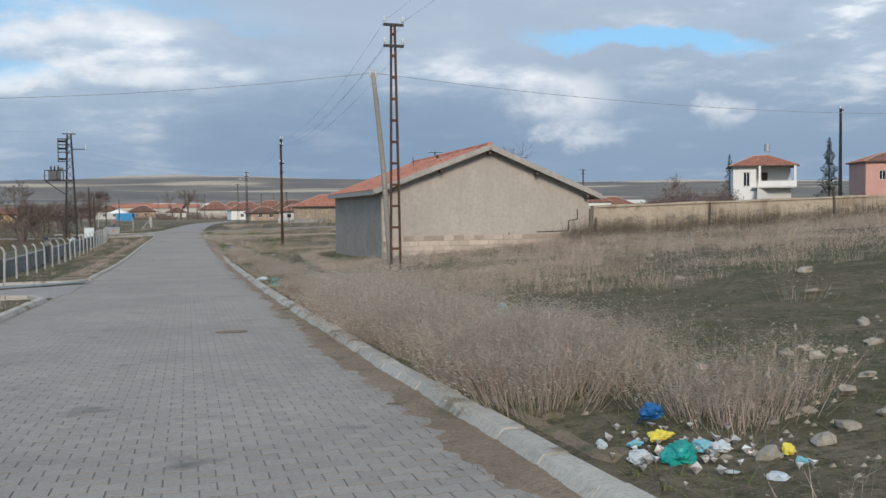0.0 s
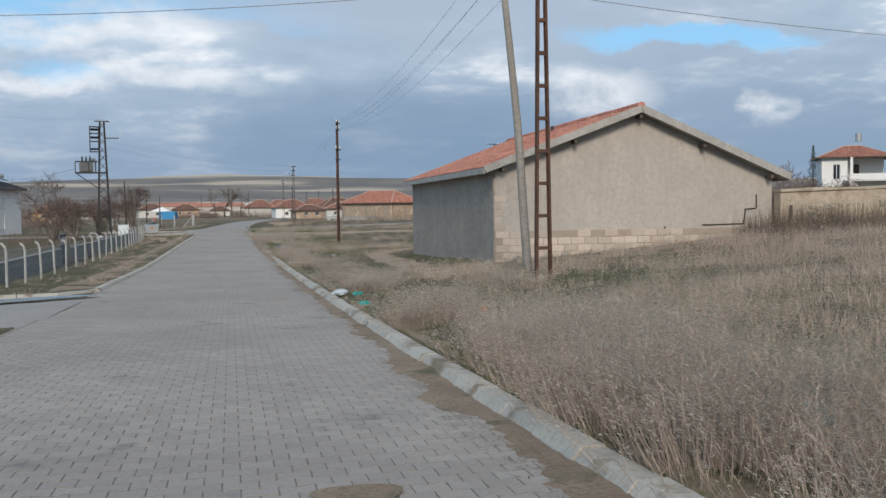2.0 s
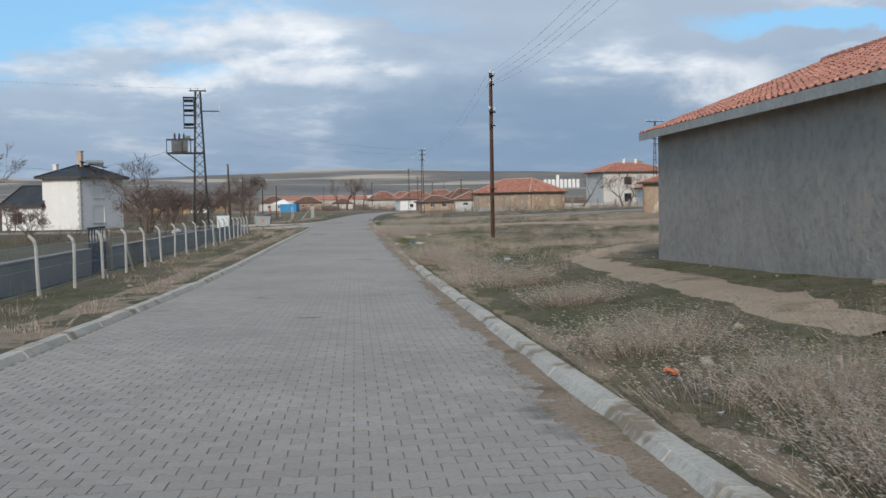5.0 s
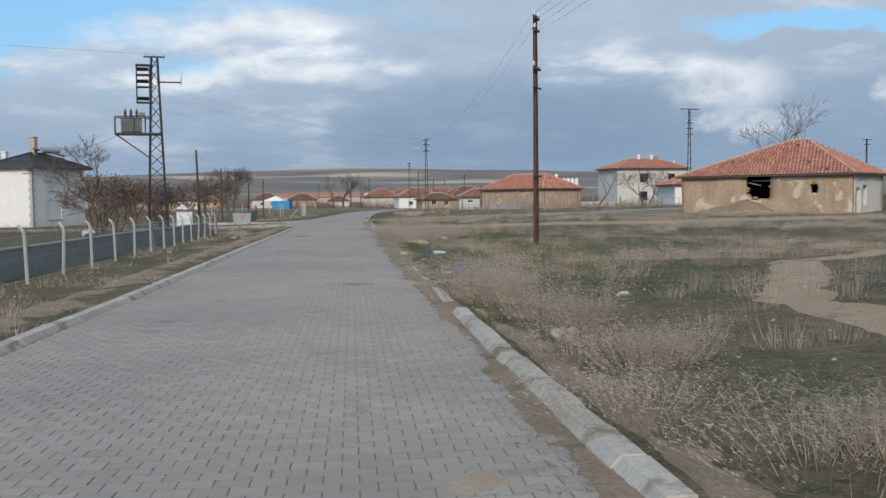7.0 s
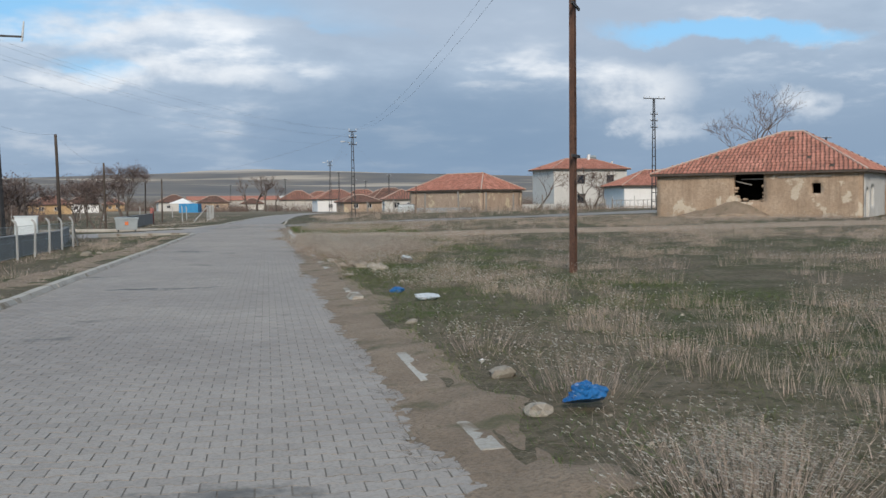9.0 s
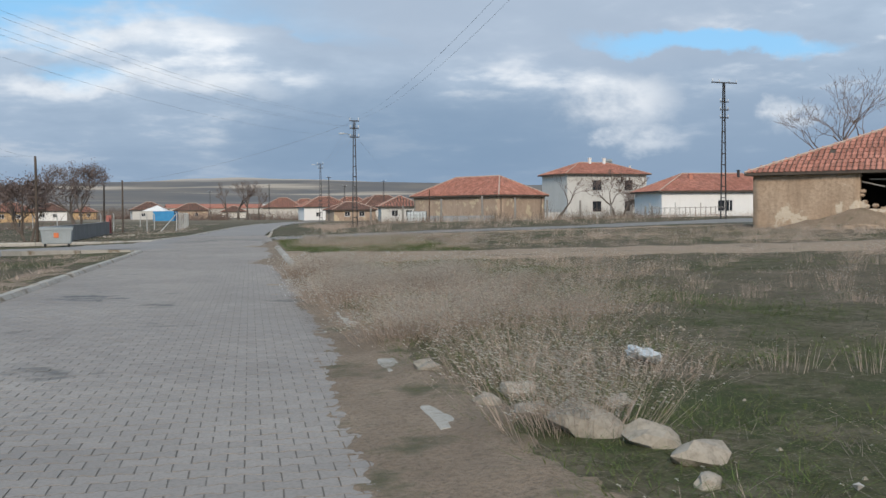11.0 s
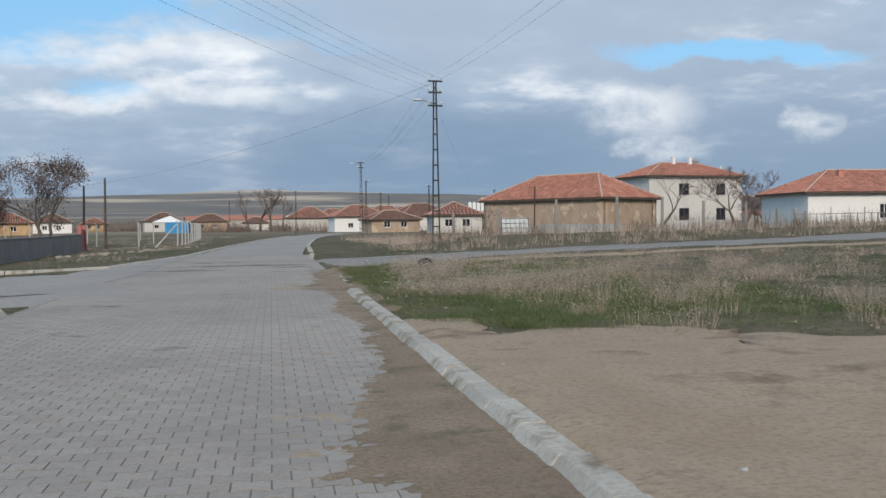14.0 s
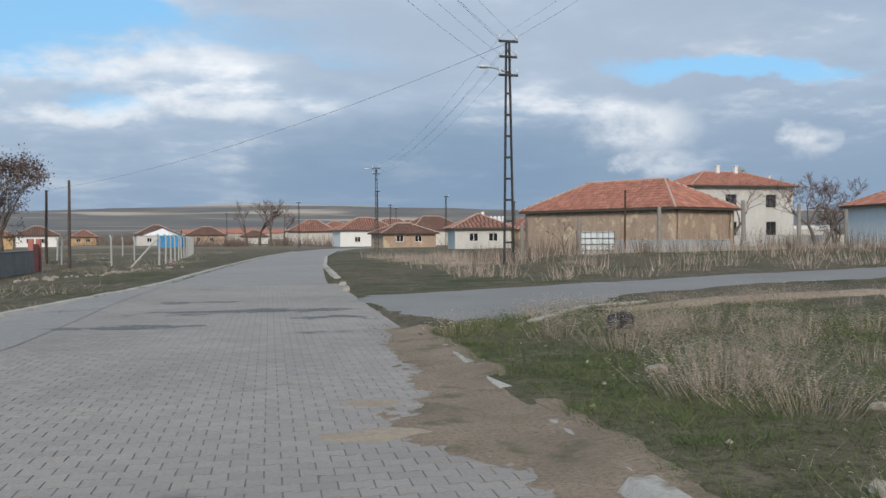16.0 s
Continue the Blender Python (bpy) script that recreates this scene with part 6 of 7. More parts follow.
tree(-14.0, 103, 4.0, 1, "leafless russet shrub behind the fence", 0.7, 5, RUSSET, 1, low=.2, stems=4)
tree(-16.5, 108, 6.6, 2, "bare spreading tree behind the transformer pole", 0.55, 6, low=.28)
tree(-12.2, 108, 3.6, 3, "leafless russet shrub behind the fence", 0.7, 5, RUSSET, 1, low=.2, stems=4)
tree(-17.0, 112, 4.2, 4, "leafless russet shrub behind the fence", 0.7, 5, RUSSET, 1, low=.2, stems=4)
tree(-21.5, 96, 2.6, 5, "leafless grey shrub behind the fence", 0.7, 5, low=.2, stems=4)
tree(-15.2, 172, 6.6, 6, "half-bare tree with withered dark-red leaves", 0.6, 5, RUSSET, 10, low=.22, stems=3)
tree(-20.5, 172, 5.0, 16, "half-bare tree with withered leaves", 0.6, 5, RUSSET, 7, low=.22, stems=3)
tree(-13, 140, 4.5, 7, "leafless russet garden tree", 0.65, 5, RUSSET, 5, low=.25, stems=2)
tree(-28, 99, 7.5, 8, "tall bare tree near the white house", 0.5, 6)
tree(-23, 160, 5, 9, "leafless shrub in the orchard", 0.65, 5, RUSSET, 4, stems=3)
tree(-17, 122, 4, 10, "leafless shrub in the orchard", 0.7, 5, RUSSET, 5, stems=3, low=.2)
tree(-31.5, 122, 3.0, 11, "leafless shrub beside the white house", 0.7, 5, stems=3, low=.2)
tree(-4, 303, 9, 12, "distant bare poplar beside the village", 0.4, 5, twig_r=.02)
tree(0.5, 308, 9.5, 13, "distant bare poplar beside the village", 0.4, 5, twig_r=.02)
tree(3, 300, 8, 14, "distant bare poplar beside the village", 0.45, 5, twig_r=.02)
tree(-1.8, 312, 9, 15, "distant bare poplar beside the village", 0.4, 5, RUSSET, 2, twig_r=.02)
tree(48.5, 146, 12, 21, "tall bare tree with drooping twigs behind the ruin", 0.62, 6)
tree(38.5, 191, 6.6, 22, "pollarded bare tree in front of the pale house", 0.4, 5, low=.35)
tree(45.0, 187, 6.3, 23, "gnarled bare fruit tree by the pale house", 0.7, 6, low=.2, stems=2)
tree(49.5, 192, 5.4, 24, "dark tangled bare bush", 0.8, 6, low=.2, stems=3)
tree(54.0, 190, 4.4, 25, "dark tangled bare bush", 0.8, 5, low=.2, stems=3)
tree(40, 75, 5.6, 31, "tall bare tree behind the boundary wall", 0.4, 6)
tree(37.5, 70, 4.0, 32, "bare bush behind the boundary wall", 0.6, 5, RUSSET, 3, stems=4)
tree(43.5, 74, 4.2, 33, "russet bush behind the boundary wall", 0.6, 5, RUSSET, 5, stems=4)
tree(34.5, 66, 2.8, 34, "low russet bush behind the boundary wall", 0.6, 5, RUSSET, 5, stems=4)
tree(31, 62, 2.4, 35, "low russet bush behind the boundary wall", 0.6, 4, RUSSET, 6, stems=4)
tree(46.5, 80, 4.0, 36, "russet bush behind the boundary wall", 0.6, 5, RUSSET, 5, stems=4)
tree(12.7, 153.6, 1.9, 41, "young leafless sapling in the weeds", 0.5, 4, low=.35)


def conifer(x, y, h, seed):
    r = random.Random(seed)
    e = empty("conifer_tree", pose(x, y, at_land(x, y)))
    tagged(e, "dark green conifer behind the houses", "tree")
    bm = bmesh.new()
    tube(bm, [(0, 0, -.2), (0, 0, h)], [h * .02, .02], 6)
    part("trunk", bm, BARK, e)
    V, F = [], []
    for k in range(2600):
        u = r.random() ** 0.7
        zz = h * (1 - u * 0.9)
        rad = h * 0.24 * u * (0.7 + 0.3 * math.sin(zz * 5)) * r.random() ** 0.4
        a = r.uniform(0, 2 * math.pi)
        c = Vector((rad * math.cos(a), rad * math.sin(a), zz))
        d = Vector((math.cos(a), math.sin(a), -.3)) * r.uniform(.1, .25)
        w = Vector((-math.sin(a), math.cos(a), r.uniform(-.5, .5))) * r.uniform(.04, .09)
        b = len(V)
        V += [c - w, c + d, c + w]
        F.append((b, b + 1, b + 2))
    part("crown", mesh_of("crown", V, F, CONIFER), None, e)


conifer(58.5, 80, 7.0, 1)
conifer(84, 140, 9.0, 2)
conifer(90, 146, 8.0, 3)


# ---- stones and litter ----
def lump(seed, sub=2, rough=0.25, flat=0.6):
    bm = bmesh.new()
    bmesh.ops.create_icosphere(bm, subdivisions=sub, radius=0.5)
    o = Vector((seed * 3.7, seed * 1.3, 0))
    for v in bm.verts:
        n = noise.noise(v.co * 2.2 + o) + 0.5 * noise.noise(v.co * 5.1 + o)
        v.co *= 1 + rough * n
        v.co.z *= flat
        v.co.z = max(v.co.z, -0.18)
    return bm


rock_me = [bm_mesh("rock", lump(k, 2, 0.45, 0.6), STONE) for k in range(6)]


def rock(x, y, s, label="pale weathered limestone rock in the grass", k=None, tall=1.0):
    o = new("rock", rock_me[rng.randrange(6) if k is None else k])
    s *= 0.58 if y < 9 else 0.72
    o.matrix_world = pose(x, y, at_land(x, y) + 0.07 * s * tall, rng.uniform(-12, 12), rng.uniform(-12, 12), rng.uniform(0, 360)) @ Matrix.Diagonal((s * rng.uniform(.8, 1.25), s * rng.uniform(.7, 1), s * tall, 1))
    tagged(o, label, "rock", group="rocks")


for x, y, s in ((3.01, 4.6, .30), (3.44, 4.72, .27), (2.8, 4.7, .12), (3.78, 4.95, .26), (4.1, 5.0, .2), (3.9, 5.5, .2), (3.7, 5.9, .2), (4.4, 5.8, .3), (5.06, 7.06, .26), (5.26, 7.5, .24), (5.0, 7.4, .22), (5.4, 7.2, .22), (5.9, 7.4, .26), (6.61, 8.44, .3), (6.3, 7.5, .25),
                (8.08, 11.37, .26), (8.33, 15.55, .28), (4.63, 11.06, .26), (4.39, 10.3, .3), (4.16, 7.4, .3), (4.3, 7.1, .22), (4.9, 6.2, .24), (4.5, 5.3, .24), (5.1, 5.9, .3), (3.5, 5.3, .14), (5.38, 23.65, .42), (5.17, 21.2, .3), (7.3, 18, .24), (9.8, 14.0, .4), (2.45, 9.2, .14), (2.6, 12.0, .16), (11, 22, .3), (9, 25, .26),
                (6.9, 36.6, .42), (7.3, 36.9, .5), (7.8, 36.6, .46), (8.2, 36.7, .35), (8.6, 36.5, .5), (9.2, 36.6, .4), (6.6, 36.2, .3), (7.0, 38.6, .34), (6.9, 40, .28), (5.95, 29.0, .42), (9.9, 36.4, .35), (10.6, 36.6, .3), (7.6, 35.9, .28),
                (2.45, 22.5, .16), (3.0, 27.5, .16), (3.2, 36.2, .22), (2.9, 37.5, .2), (4.2, 38, .2), (2.75, 52.3, .46), (2.95, 52.7, .28), (3.3, 50.4, .2), (2.5, 63, .3), (2.6, 64.5, .35), (2.4, 68.5, .2),
                (2.85, 79.6, .62), (3.1, 79.2, .5), (2.65, 80.2, .34), (2.75, 80.9, .4), (2.45, 80.6, .3), (3.2, 78.8, .46), (3.0, 78.3, .24), (2.3, 82.2, .4), (3.35, 80.4, .3), (2.35, 77.2, .3), (5.6, 88, .3), (3.2, 75.2, .18), (3.6, 74.6, .2),
                (3.05, 117.0, .24), (3.6, 121.2, .3), (4.4, 119, .25), (-5.2, 52, .2), (-5.6, 44, .22), (-4.8, 66, .18), (-5.4, 91, .55), (-5.1, 92, .3)):
    rock(x, y, s)
for k in range(46):
    f = rng.random()
    rock(9.5 + 20 * f + rng.uniform(-.5, .5), 150.5 - 2.2 * math.sin(f * 3) + rng.uniform(-.7, .7), rng.uniform(.2, .55), "pale rubble stone heaped along the verge")
for k in range(40):
    f = rng.random()
    rock(-9.5 + 5.0 * f + rng.uniform(-.5, .5), 147 + 16 * f + rng.uniform(-1, 1), rng.uniform(.15, .45), "pale rubble stone on the trampled verge")
pb = []
for k in range(800):
    x, y = 2.4 + abs(rng.gauss(0, 4)), rng.uniform(2, 130)
    pb.append((x, y, rng.uniform(.012, .032)))
for k in range(350):
    pb.append((rng.uniform(3.0, 7), rng.uniform(3.5, 9), rng.uniform(.008, .028)))
PV, PF = [], []
for x, y, s in pb:
    z = at_land(x, y)
    b = len(PV)
    PV += [(x - s, y - s * .6, z - .01), (x + s, y - s * .7, z - .01), (x + s * .8, y + s * .7, z - .01), (x - s * .9, y + s * .8, z - .01), (x - s * .3, y - s * .2, z + s * .8), (x + s * .4, y + s * .1, z + s * .7)]
    PF += [(b, b + 1, b + 5, b + 4), (b + 1, b + 2, b + 5), (b + 2, b + 3, b + 4, b + 5), (b + 3, b, b + 4)]
GRAVEL = surface("gravel", ((0.28, 0.245, 0.195), (0.34, 0.30, 0.245), (0.2, 0.17, 0.135)), 2, 20, 0.3, per="island", spread=0.3)
tagged(new("gravel", mesh_of("gravel", PV, PF, GRAVEL)), "scattered small stones in the grass", "gravel", kind="stuff")


def bag(x, y, s, mat, label, flat=0.6, seed=1, up=0.0, name="plastic_bag"):
    """A crumpled film or wrapper: a lump folded by ridged noise."""
    bm = bmesh.new()
    bmesh.ops.create_icosphere(bm, subdivisions=4, radius=0.5)
    o = Vector((seed * 2.3, seed * 0.7, 1.1))
    for v in bm.verts:
        n1, n2 = noise.noise(v.co * 2.0 + o), abs(noise.noise(v.co * 4.5 + o))
        n3 = abs(noise.noise(v.co * 10 + o))
        v.co *= 0.85 + 0.55 * n1 + 0.45 * n2 + 0.22 * n3
        v.co.z = max(v.co.z * flat, -0.16)
    o = new(name, bm_mesh(name, bm, mat))
    if y < 6.5:     # the heap at the kerb
        x, y, s, up = 2.58 + (x - 2.62) * .75, y - 0.55, s * 0.58, up * .4
    o.matrix_world = pose(x, y, at_land(x, y) + 0.14 * s + up, seed * 7 % 20, 0, seed * 53 % 360) @ Matrix.Diagonal((s, s * .8, s, 1))
    tagged(o, label, "litter", group="litter")


bag(2.62, 5.35, .40, TEAL, "crumpled teal plastic bag on the verge", .6, 1)
bag(2.88, 5.5, .28, LIGHTBLUE, "crumpled pale teal plastic bag", .5, 2)
bag(2.98, 5.4, .24, CLEARBAG, "translucent crumpled plastic bag", .5, 3)
bag(2.72, 5.75, .24, YELLOW, "yellow snack wrapper on the litter heap", .5, 4, .06, "wrapper")
bag(2.95, 6.2, .30, DEEPBLUE, "dark blue plastic bag caught in dry grass", .7, 5, .14)
bag(2.45, 5.6, .2, CLEARBAG, "small white plastic scrap beside kerb", .4, 6, 0, "wrapper")
bag(2.36, 5.5, .2, CLEARBAG, "torn white plastic scrap beside kerb", .35, 7, 0, "wrapper")
bag(2.5, 5.75, .16, LIGHTBLUE, "pale blue plastic scrap on litter heap", .5, 31, .04, "wrapper")
bag(2.3, 5.9, .15, CLEARBAG, "crushed pale paper cup beside kerb", .8, 32, .02, "cup")
bag(3.34, 5.15, .14, YELLOW, "yellow and brown drink packet", .95, 8, .04, "packet")
bag(3.28, 4.95, .11, LIGHTBLUE, "small pale blue cup lying down", .8, 9, 0, "cup")
bag(2.72, 4.95, .12, CLEARBAG, "scrap of white paper on soil", .3, 10, 0, "wrapper")
bag(2.9, 4.75, .18, CLEARBAG, "flattened grey plastic scrap on soil", .25, 33, 0, "wrapper")
bag(3.1, 15.05, .27, LIGHTBLUE, "light blue plastic bag snagged in dry grass", .9, 11, .08)
bag(4.5, 13.9, .16, LIGHTBLUE, "pale blue plastic cup in the grass", .8, 12, .05, "cup")
bag(2.55, 31.1, .2, TEAL, "teal plastic bag beside the white sheet", .5, 41)
bag(2.2, 31.2, .36, CLEARBAG, "white plastic sheet lying on the kerb", .24, 13, .05)
bag(2.35, 28.6, .22, TEAL, "green plastic bag beside the kerb", .35, 14)
bag(2.75, 35.8, .14, ORANGE, "red-orange plastic scrap in the weeds", .35, 15, .02)
bag(3.65, 24.6, .13, ORANGE, "broken orange brick piece", .8, 16, 0, "brick_piece")
bag(2.84, 63.0, .27, DEEPBLUE, "blue plastic bag in dry grass", .7, 17, .06)
bag(4.65, 56.6, .2, CLEARBAG, "pale plastic bottle in the grass", .5, 18, 0, "bottle")
bag(2.82, 73.1, .2, DEEPBLUE, "blue plastic scrap in the grass", .6, 20)
bag(3.1, 71.6, .38, CLEARBAG, "pale blue plastic sheet beside the road", .25, 21)
bag(4.3, 82.2, .34, CLEARBAG, "pale plastic bag among dry weeds", .4, 22, .04)
bag(3.85, 92.75, .30, CLEARBAG, "white plastic sack caught in weeds", .45, 23, .1)
bag(4.47, 124.4, .36, BLACKBAG, "black plastic bag in dry grass", .8, 24, .1)
bag(-8.0, 74, .42, CLEARBAG, "white sack on the low wall", .6, 25, .85)

# torn scraps and husks round the heap and along the kerb
SCRAP = [surface("paper_scraps", ((0.5, 0.48, 0.45), (0.62, 0.6, 0.57), (0.3, 0.22, 0.16)), 3, 20, 0, per="island", spread=0.4)]
sv, sf = [], []
for k in range(150):
    if k < 70:
        x, y, s = 2.75 + rng.gauss(0, .32), 4.95 + rng.gauss(0, .35), rng.uniform(.012, .035)
    else:
        x, y, s = 2.3 + abs(rng.gauss(0, .9)), rng.uniform(6, 125), rng.uniform(.012, .032)
    if x < 2.15:
        continue
    z, a = at_land(x, y) + .035, rng.uniform(0, 6.28)
    b = len(sv)
    c, d = math.cos(a) * s, math.sin(a) * s
    sv += [(x + c, y + d, z), (x - d, y + c, z + s * rng.uniform(0, 1)), (x - c, y - d, z), (x + d, y - c, z + s * rng.uniform(0, .6)), (x, y, z - s)]
    sf += [(b, b + 1, b + 2), (b, b + 2, b + 3), (b, b + 4, b + 1), (b + 1, b + 4, b + 2), (b + 2, b + 4, b + 3), (b + 3, b + 4, b)]
tagged(new("litter_scraps", mesh_of("litter_scraps", sv, sf, SCRAP[0])), "small torn paper and plastic scraps", "litter", kind="stuff")

# a dark manhole-like repair patch and wet stains on the paving
for x, y, a, b in ((0.55, 15.3, .24, .20),):
    bm = bmesh.new()
    ring = [bm.verts.new((x + a * math.cos(t) * (1 + .12 * math.sin(3 * t)), y + b * math.sin(t) * (1 + .15 * math.cos(2 * t)), float(road_z(y)) + 0.010)) for t in [2 * math.pi * k / 20 for k in range(20)]]
    bm.faces.new(ring)
    tagged(part("road_patch", bm, SOIL, None), "dark earth-filled hollow in the paving", "patch", kind="structure")


def road_film(name, label, mat, x, y, hx, hy, seed, turn=0.0):
    """A ragged film of mud or sand on the pavers: its edge dips between the stones."""
    u, v = np.meshgrid(np.linspace(-1.3, 1.3, int(hx * 2.6 / .05) + 2), np.linspace(-1.3, 1.3, int(hy * 2.6 / .05) + 2))
    c, d = math.cos(radians(turn)), math.sin(radians(turn))
    X, Y = x + u * hx * c - v * hy * d, y + u * hx * d + v * hy * c
    Z = road_z(Y) + 0.006 + 0.05 * (fbm(X * 1.6 + 9, Y * 3.2, seed) - 0.5) + 0.02 * (fbm(X * 8, Y * 8, seed + 4) - 0.5) - 0.022 * (u * u + v * v)
    k = np.arange(X.size).reshape(X.shape)
    q = np.stack([k[:-1, :-1], k[:-1, 1:], k[1:, 1:], k[1:, :-1]], -1).reshape(-1, 4)
    ob = new(name, np_mesh(name, np.stack([X, Y, Z], -1).reshape(-1, 3), q, [mat]))
    ob.data.shade_smooth()
    tagged(ob, label, "stain", kind="stuff")


WETMUD = surface("wet_mud", ((0.10, 0.092, 0.082), (0.135, 0.122, 0.108), (0.075, 0.07, 0.063)), 0.8, 14, 0.4, 0.006, 0.6)
SAND = surface("road_sand", ((0.30, 0.235, 0.17), (0.36, 0.285, 0.21), (0.24, 0.185, 0.13)), 1.2, 20, 0.5, 0.006, 0.95)
for x, y, hx, hy, turn in ((-1.7, 128.3, 2.0, .55, 4), (-0.3, 131.2, 2.4, .8, 5), (-1.6, 134.0, 1.5, .5, 3), (1.2, 129.4, 0.9, .7, 0), (-2.0, 92.3, .8, 1.3, 0), (-1.2, 75.5, 1.4, .5, 4)):
    road_film("wet_patch", "dark wet mud smeared over the paving", WETMUD, x, y, hx, hy, int(y), turn)
for x, y, hx, hy in ((1.3, 94.3, .3, .5), (1.15, 92.0, .35, .35), (0.85, 119.3, .5, .35), (0.75, 104.9, .5, .8), (1.0, 108.8, .3, .5), (0.9, 120.8, .35, .5), (1.1, 46.8, .25, .3), (0.9, 32.0, .3, .25)):
    road_film("sand_patch", "pale sand spread over the pavers", SAND, x, y, hx, hy, int(y))

# rain water standing along the kerb of the near side road
WATER = surface("puddle_water", ((0.05, 0.055, 0.06), (0.06, 0.065, 0.07), (0.04, 0.045, 0.05)), 2, 12, 0, rough=0.2)
bm = bmesh.new()
rim = []
for k in range(40):
    t = 2 * math.pi * k / 40
    x, y = -6.1 + 3.0 * math.cos(t), 34.05 + (0.55 + 0.12 * math.sin(3 * t)) * math.sin(t) + 0.12 * math.cos(2 * t)
    rim.append((x, y))
rim = [bm.verts.new((x, y, max(at_land(-3.6, 34), at_land(-6, 34)) + 0.055 - 0.03 * max(0.0, -x - 3.6))) for x, y in rim]
bm.faces.new(rim)
tagged(part("puddle", bm, WATER, None), "shallow rain puddle mirroring the sky", "puddle", kind="structure")


# ---- grass ----
gr = np.random.RandomState(5)


def stems(x, y, n, spread, h0, h1, width, lean, z=None):
    """n stems round each x, y: arrays of base, tip and half-width vectors."""
    k = len(x)
    X = np.repeat(x, n) + gr.normal(0, 1, k * n).clip(-1.7, 1.7) * np.repeat(spread, n)
    Y = np.repeat(y, n) + gr.normal(0, 1, k * n).clip(-1.7, 1.7) * np.repeat(spread, n)
    Z = land(X, Y) - 0.02
    H = np.repeat(h1 - (h1 - h0) * gr.random_sample(k) if np.isscalar(h1) else h1, n) * gr.uniform(0.55, 1.1, k * n)
    ang = gr.uniform(0, 2 * np.pi, k * n)
    ox, oy = X - np.repeat(x, n), Y - np.repeat(y, n)
    L = lean * H
    tip = np.stack([X + ox * lean * 1.6 + np.cos(ang) * L * 0.5, Y + oy * lean * 1.6 + np.sin(ang) * L * 0.5, Z + H], -1)
    base = np.stack([X, Y, Z], -1)
    wa = gr.uniform(0, np.pi, k * n)
    wv = np.stack([np.cos(wa), np.sin(wa), 0 * wa], -1) * width * gr.uniform(0.6, 1.3, (k * n, 1))
    return base, tip, wv


def blade_mesh(name, sets, mats):
    co, tri, idx = [], [], []
    at = 0
    for base, tip, wv, mi, heads in sets:
        n = len(base)
        v = np.stack([base - wv, base + wv, tip], 1).reshape(-1, 3)
        co.append(v)
        tri.append(np.arange(n * 3).reshape(-1, 3) + at)
        idx.append(np.full(n, mi))
        at += n * 3
        if heads:
            sel = np.nonzero(gr.random_sample(n) < heads)[0]
            t = tip[sel]
            s = gr.uniform(0.009, 0.019, (len(sel), 1))
            for a, b, c in (((1, 0, 0), (-.5, .8, 0), (-.5, -.8, .6)), ((0, 1, .3), (.8, -.5, -.4), (-.8, -.5, .5))):
                v = np.stack([t + s * np.array(a), t + s * np.array(b), t + s * np.array(c)], 1).reshape(-1, 3)
                co.append(v)
                m = len(sel)
                tri.append(np.arange(m * 3).reshape(-1, 3) + at)
                idx.append(np.full(m, 1))
                at += m * 3
    return np_mesh(name, np.concatenate(co), np.concatenate(tri), mats, np.concatenate(idx))


def off_tracks(x, y):
    """True where grass may grow: clear of the road, the tracks and the buildings."""
    ok = (x > 1.5) | (x < -3.85)
    ok &= ~((x > 2) & (np.abs(y - np.interp(x, (2.2, 4, 6, 12, 20, 34, 60), (106, 105.2, 104.8, 104.6, 104.8, 106, 109))) < np.interp(x, (2.2, 4, 6, 12, 60), (5.0, 3.5, 3.1, 3.0, 3.0))))
    ok &= ~((x > 2) & (np.abs(y - np.interp(x, (2, 5, 10, 18, 30, 48, 75), (131.5, 133.2, 135.2, 137.2, 140, 144, 150))) < np.interp(x, (2, 3, 4.2, 6, 10), (6.4, 5.3, 3.9, 2.9, 2.4))))
    ok &= ~((x > 7.0) & (x < 16.6) & (y > 36.9) & (y < 52.6))
    ok &= ~((x > 16) & (y > 36.4) & (y < 37.6))
    ok &= ~((x < -3) & (((y > 26.8) & (y < 35)) | ((y > 116) & (y < 129.3))))
    ok &= ~((x > 4.4) & (x < 7) & (y > 36) & (y < 54) & (np.abs(x - np.interp(y, (36, 44, 54), (5.2, 5.6, 6.3))) < 0.7))
    return ok


def scatter(n, x0, x1, y0, y1, prob):
    x, y = gr.uniform(x0, x1, n), gr.uniform(y0, y1, n)
    keep = (gr.random_sample(n) < prob(x, y)) & off_tracks(x, y)
    return x[keep], y[keep]


patch = lambda x, y: fbm(x * 0.45, y * 0.30, 31)
fade = lambda v, lo, hi: np.clip((v - lo) / (hi - lo), 0, 1)


clump = lambda x, y: fade(fbm(x * 0.8, y * 0.5, 33), .46, .54)


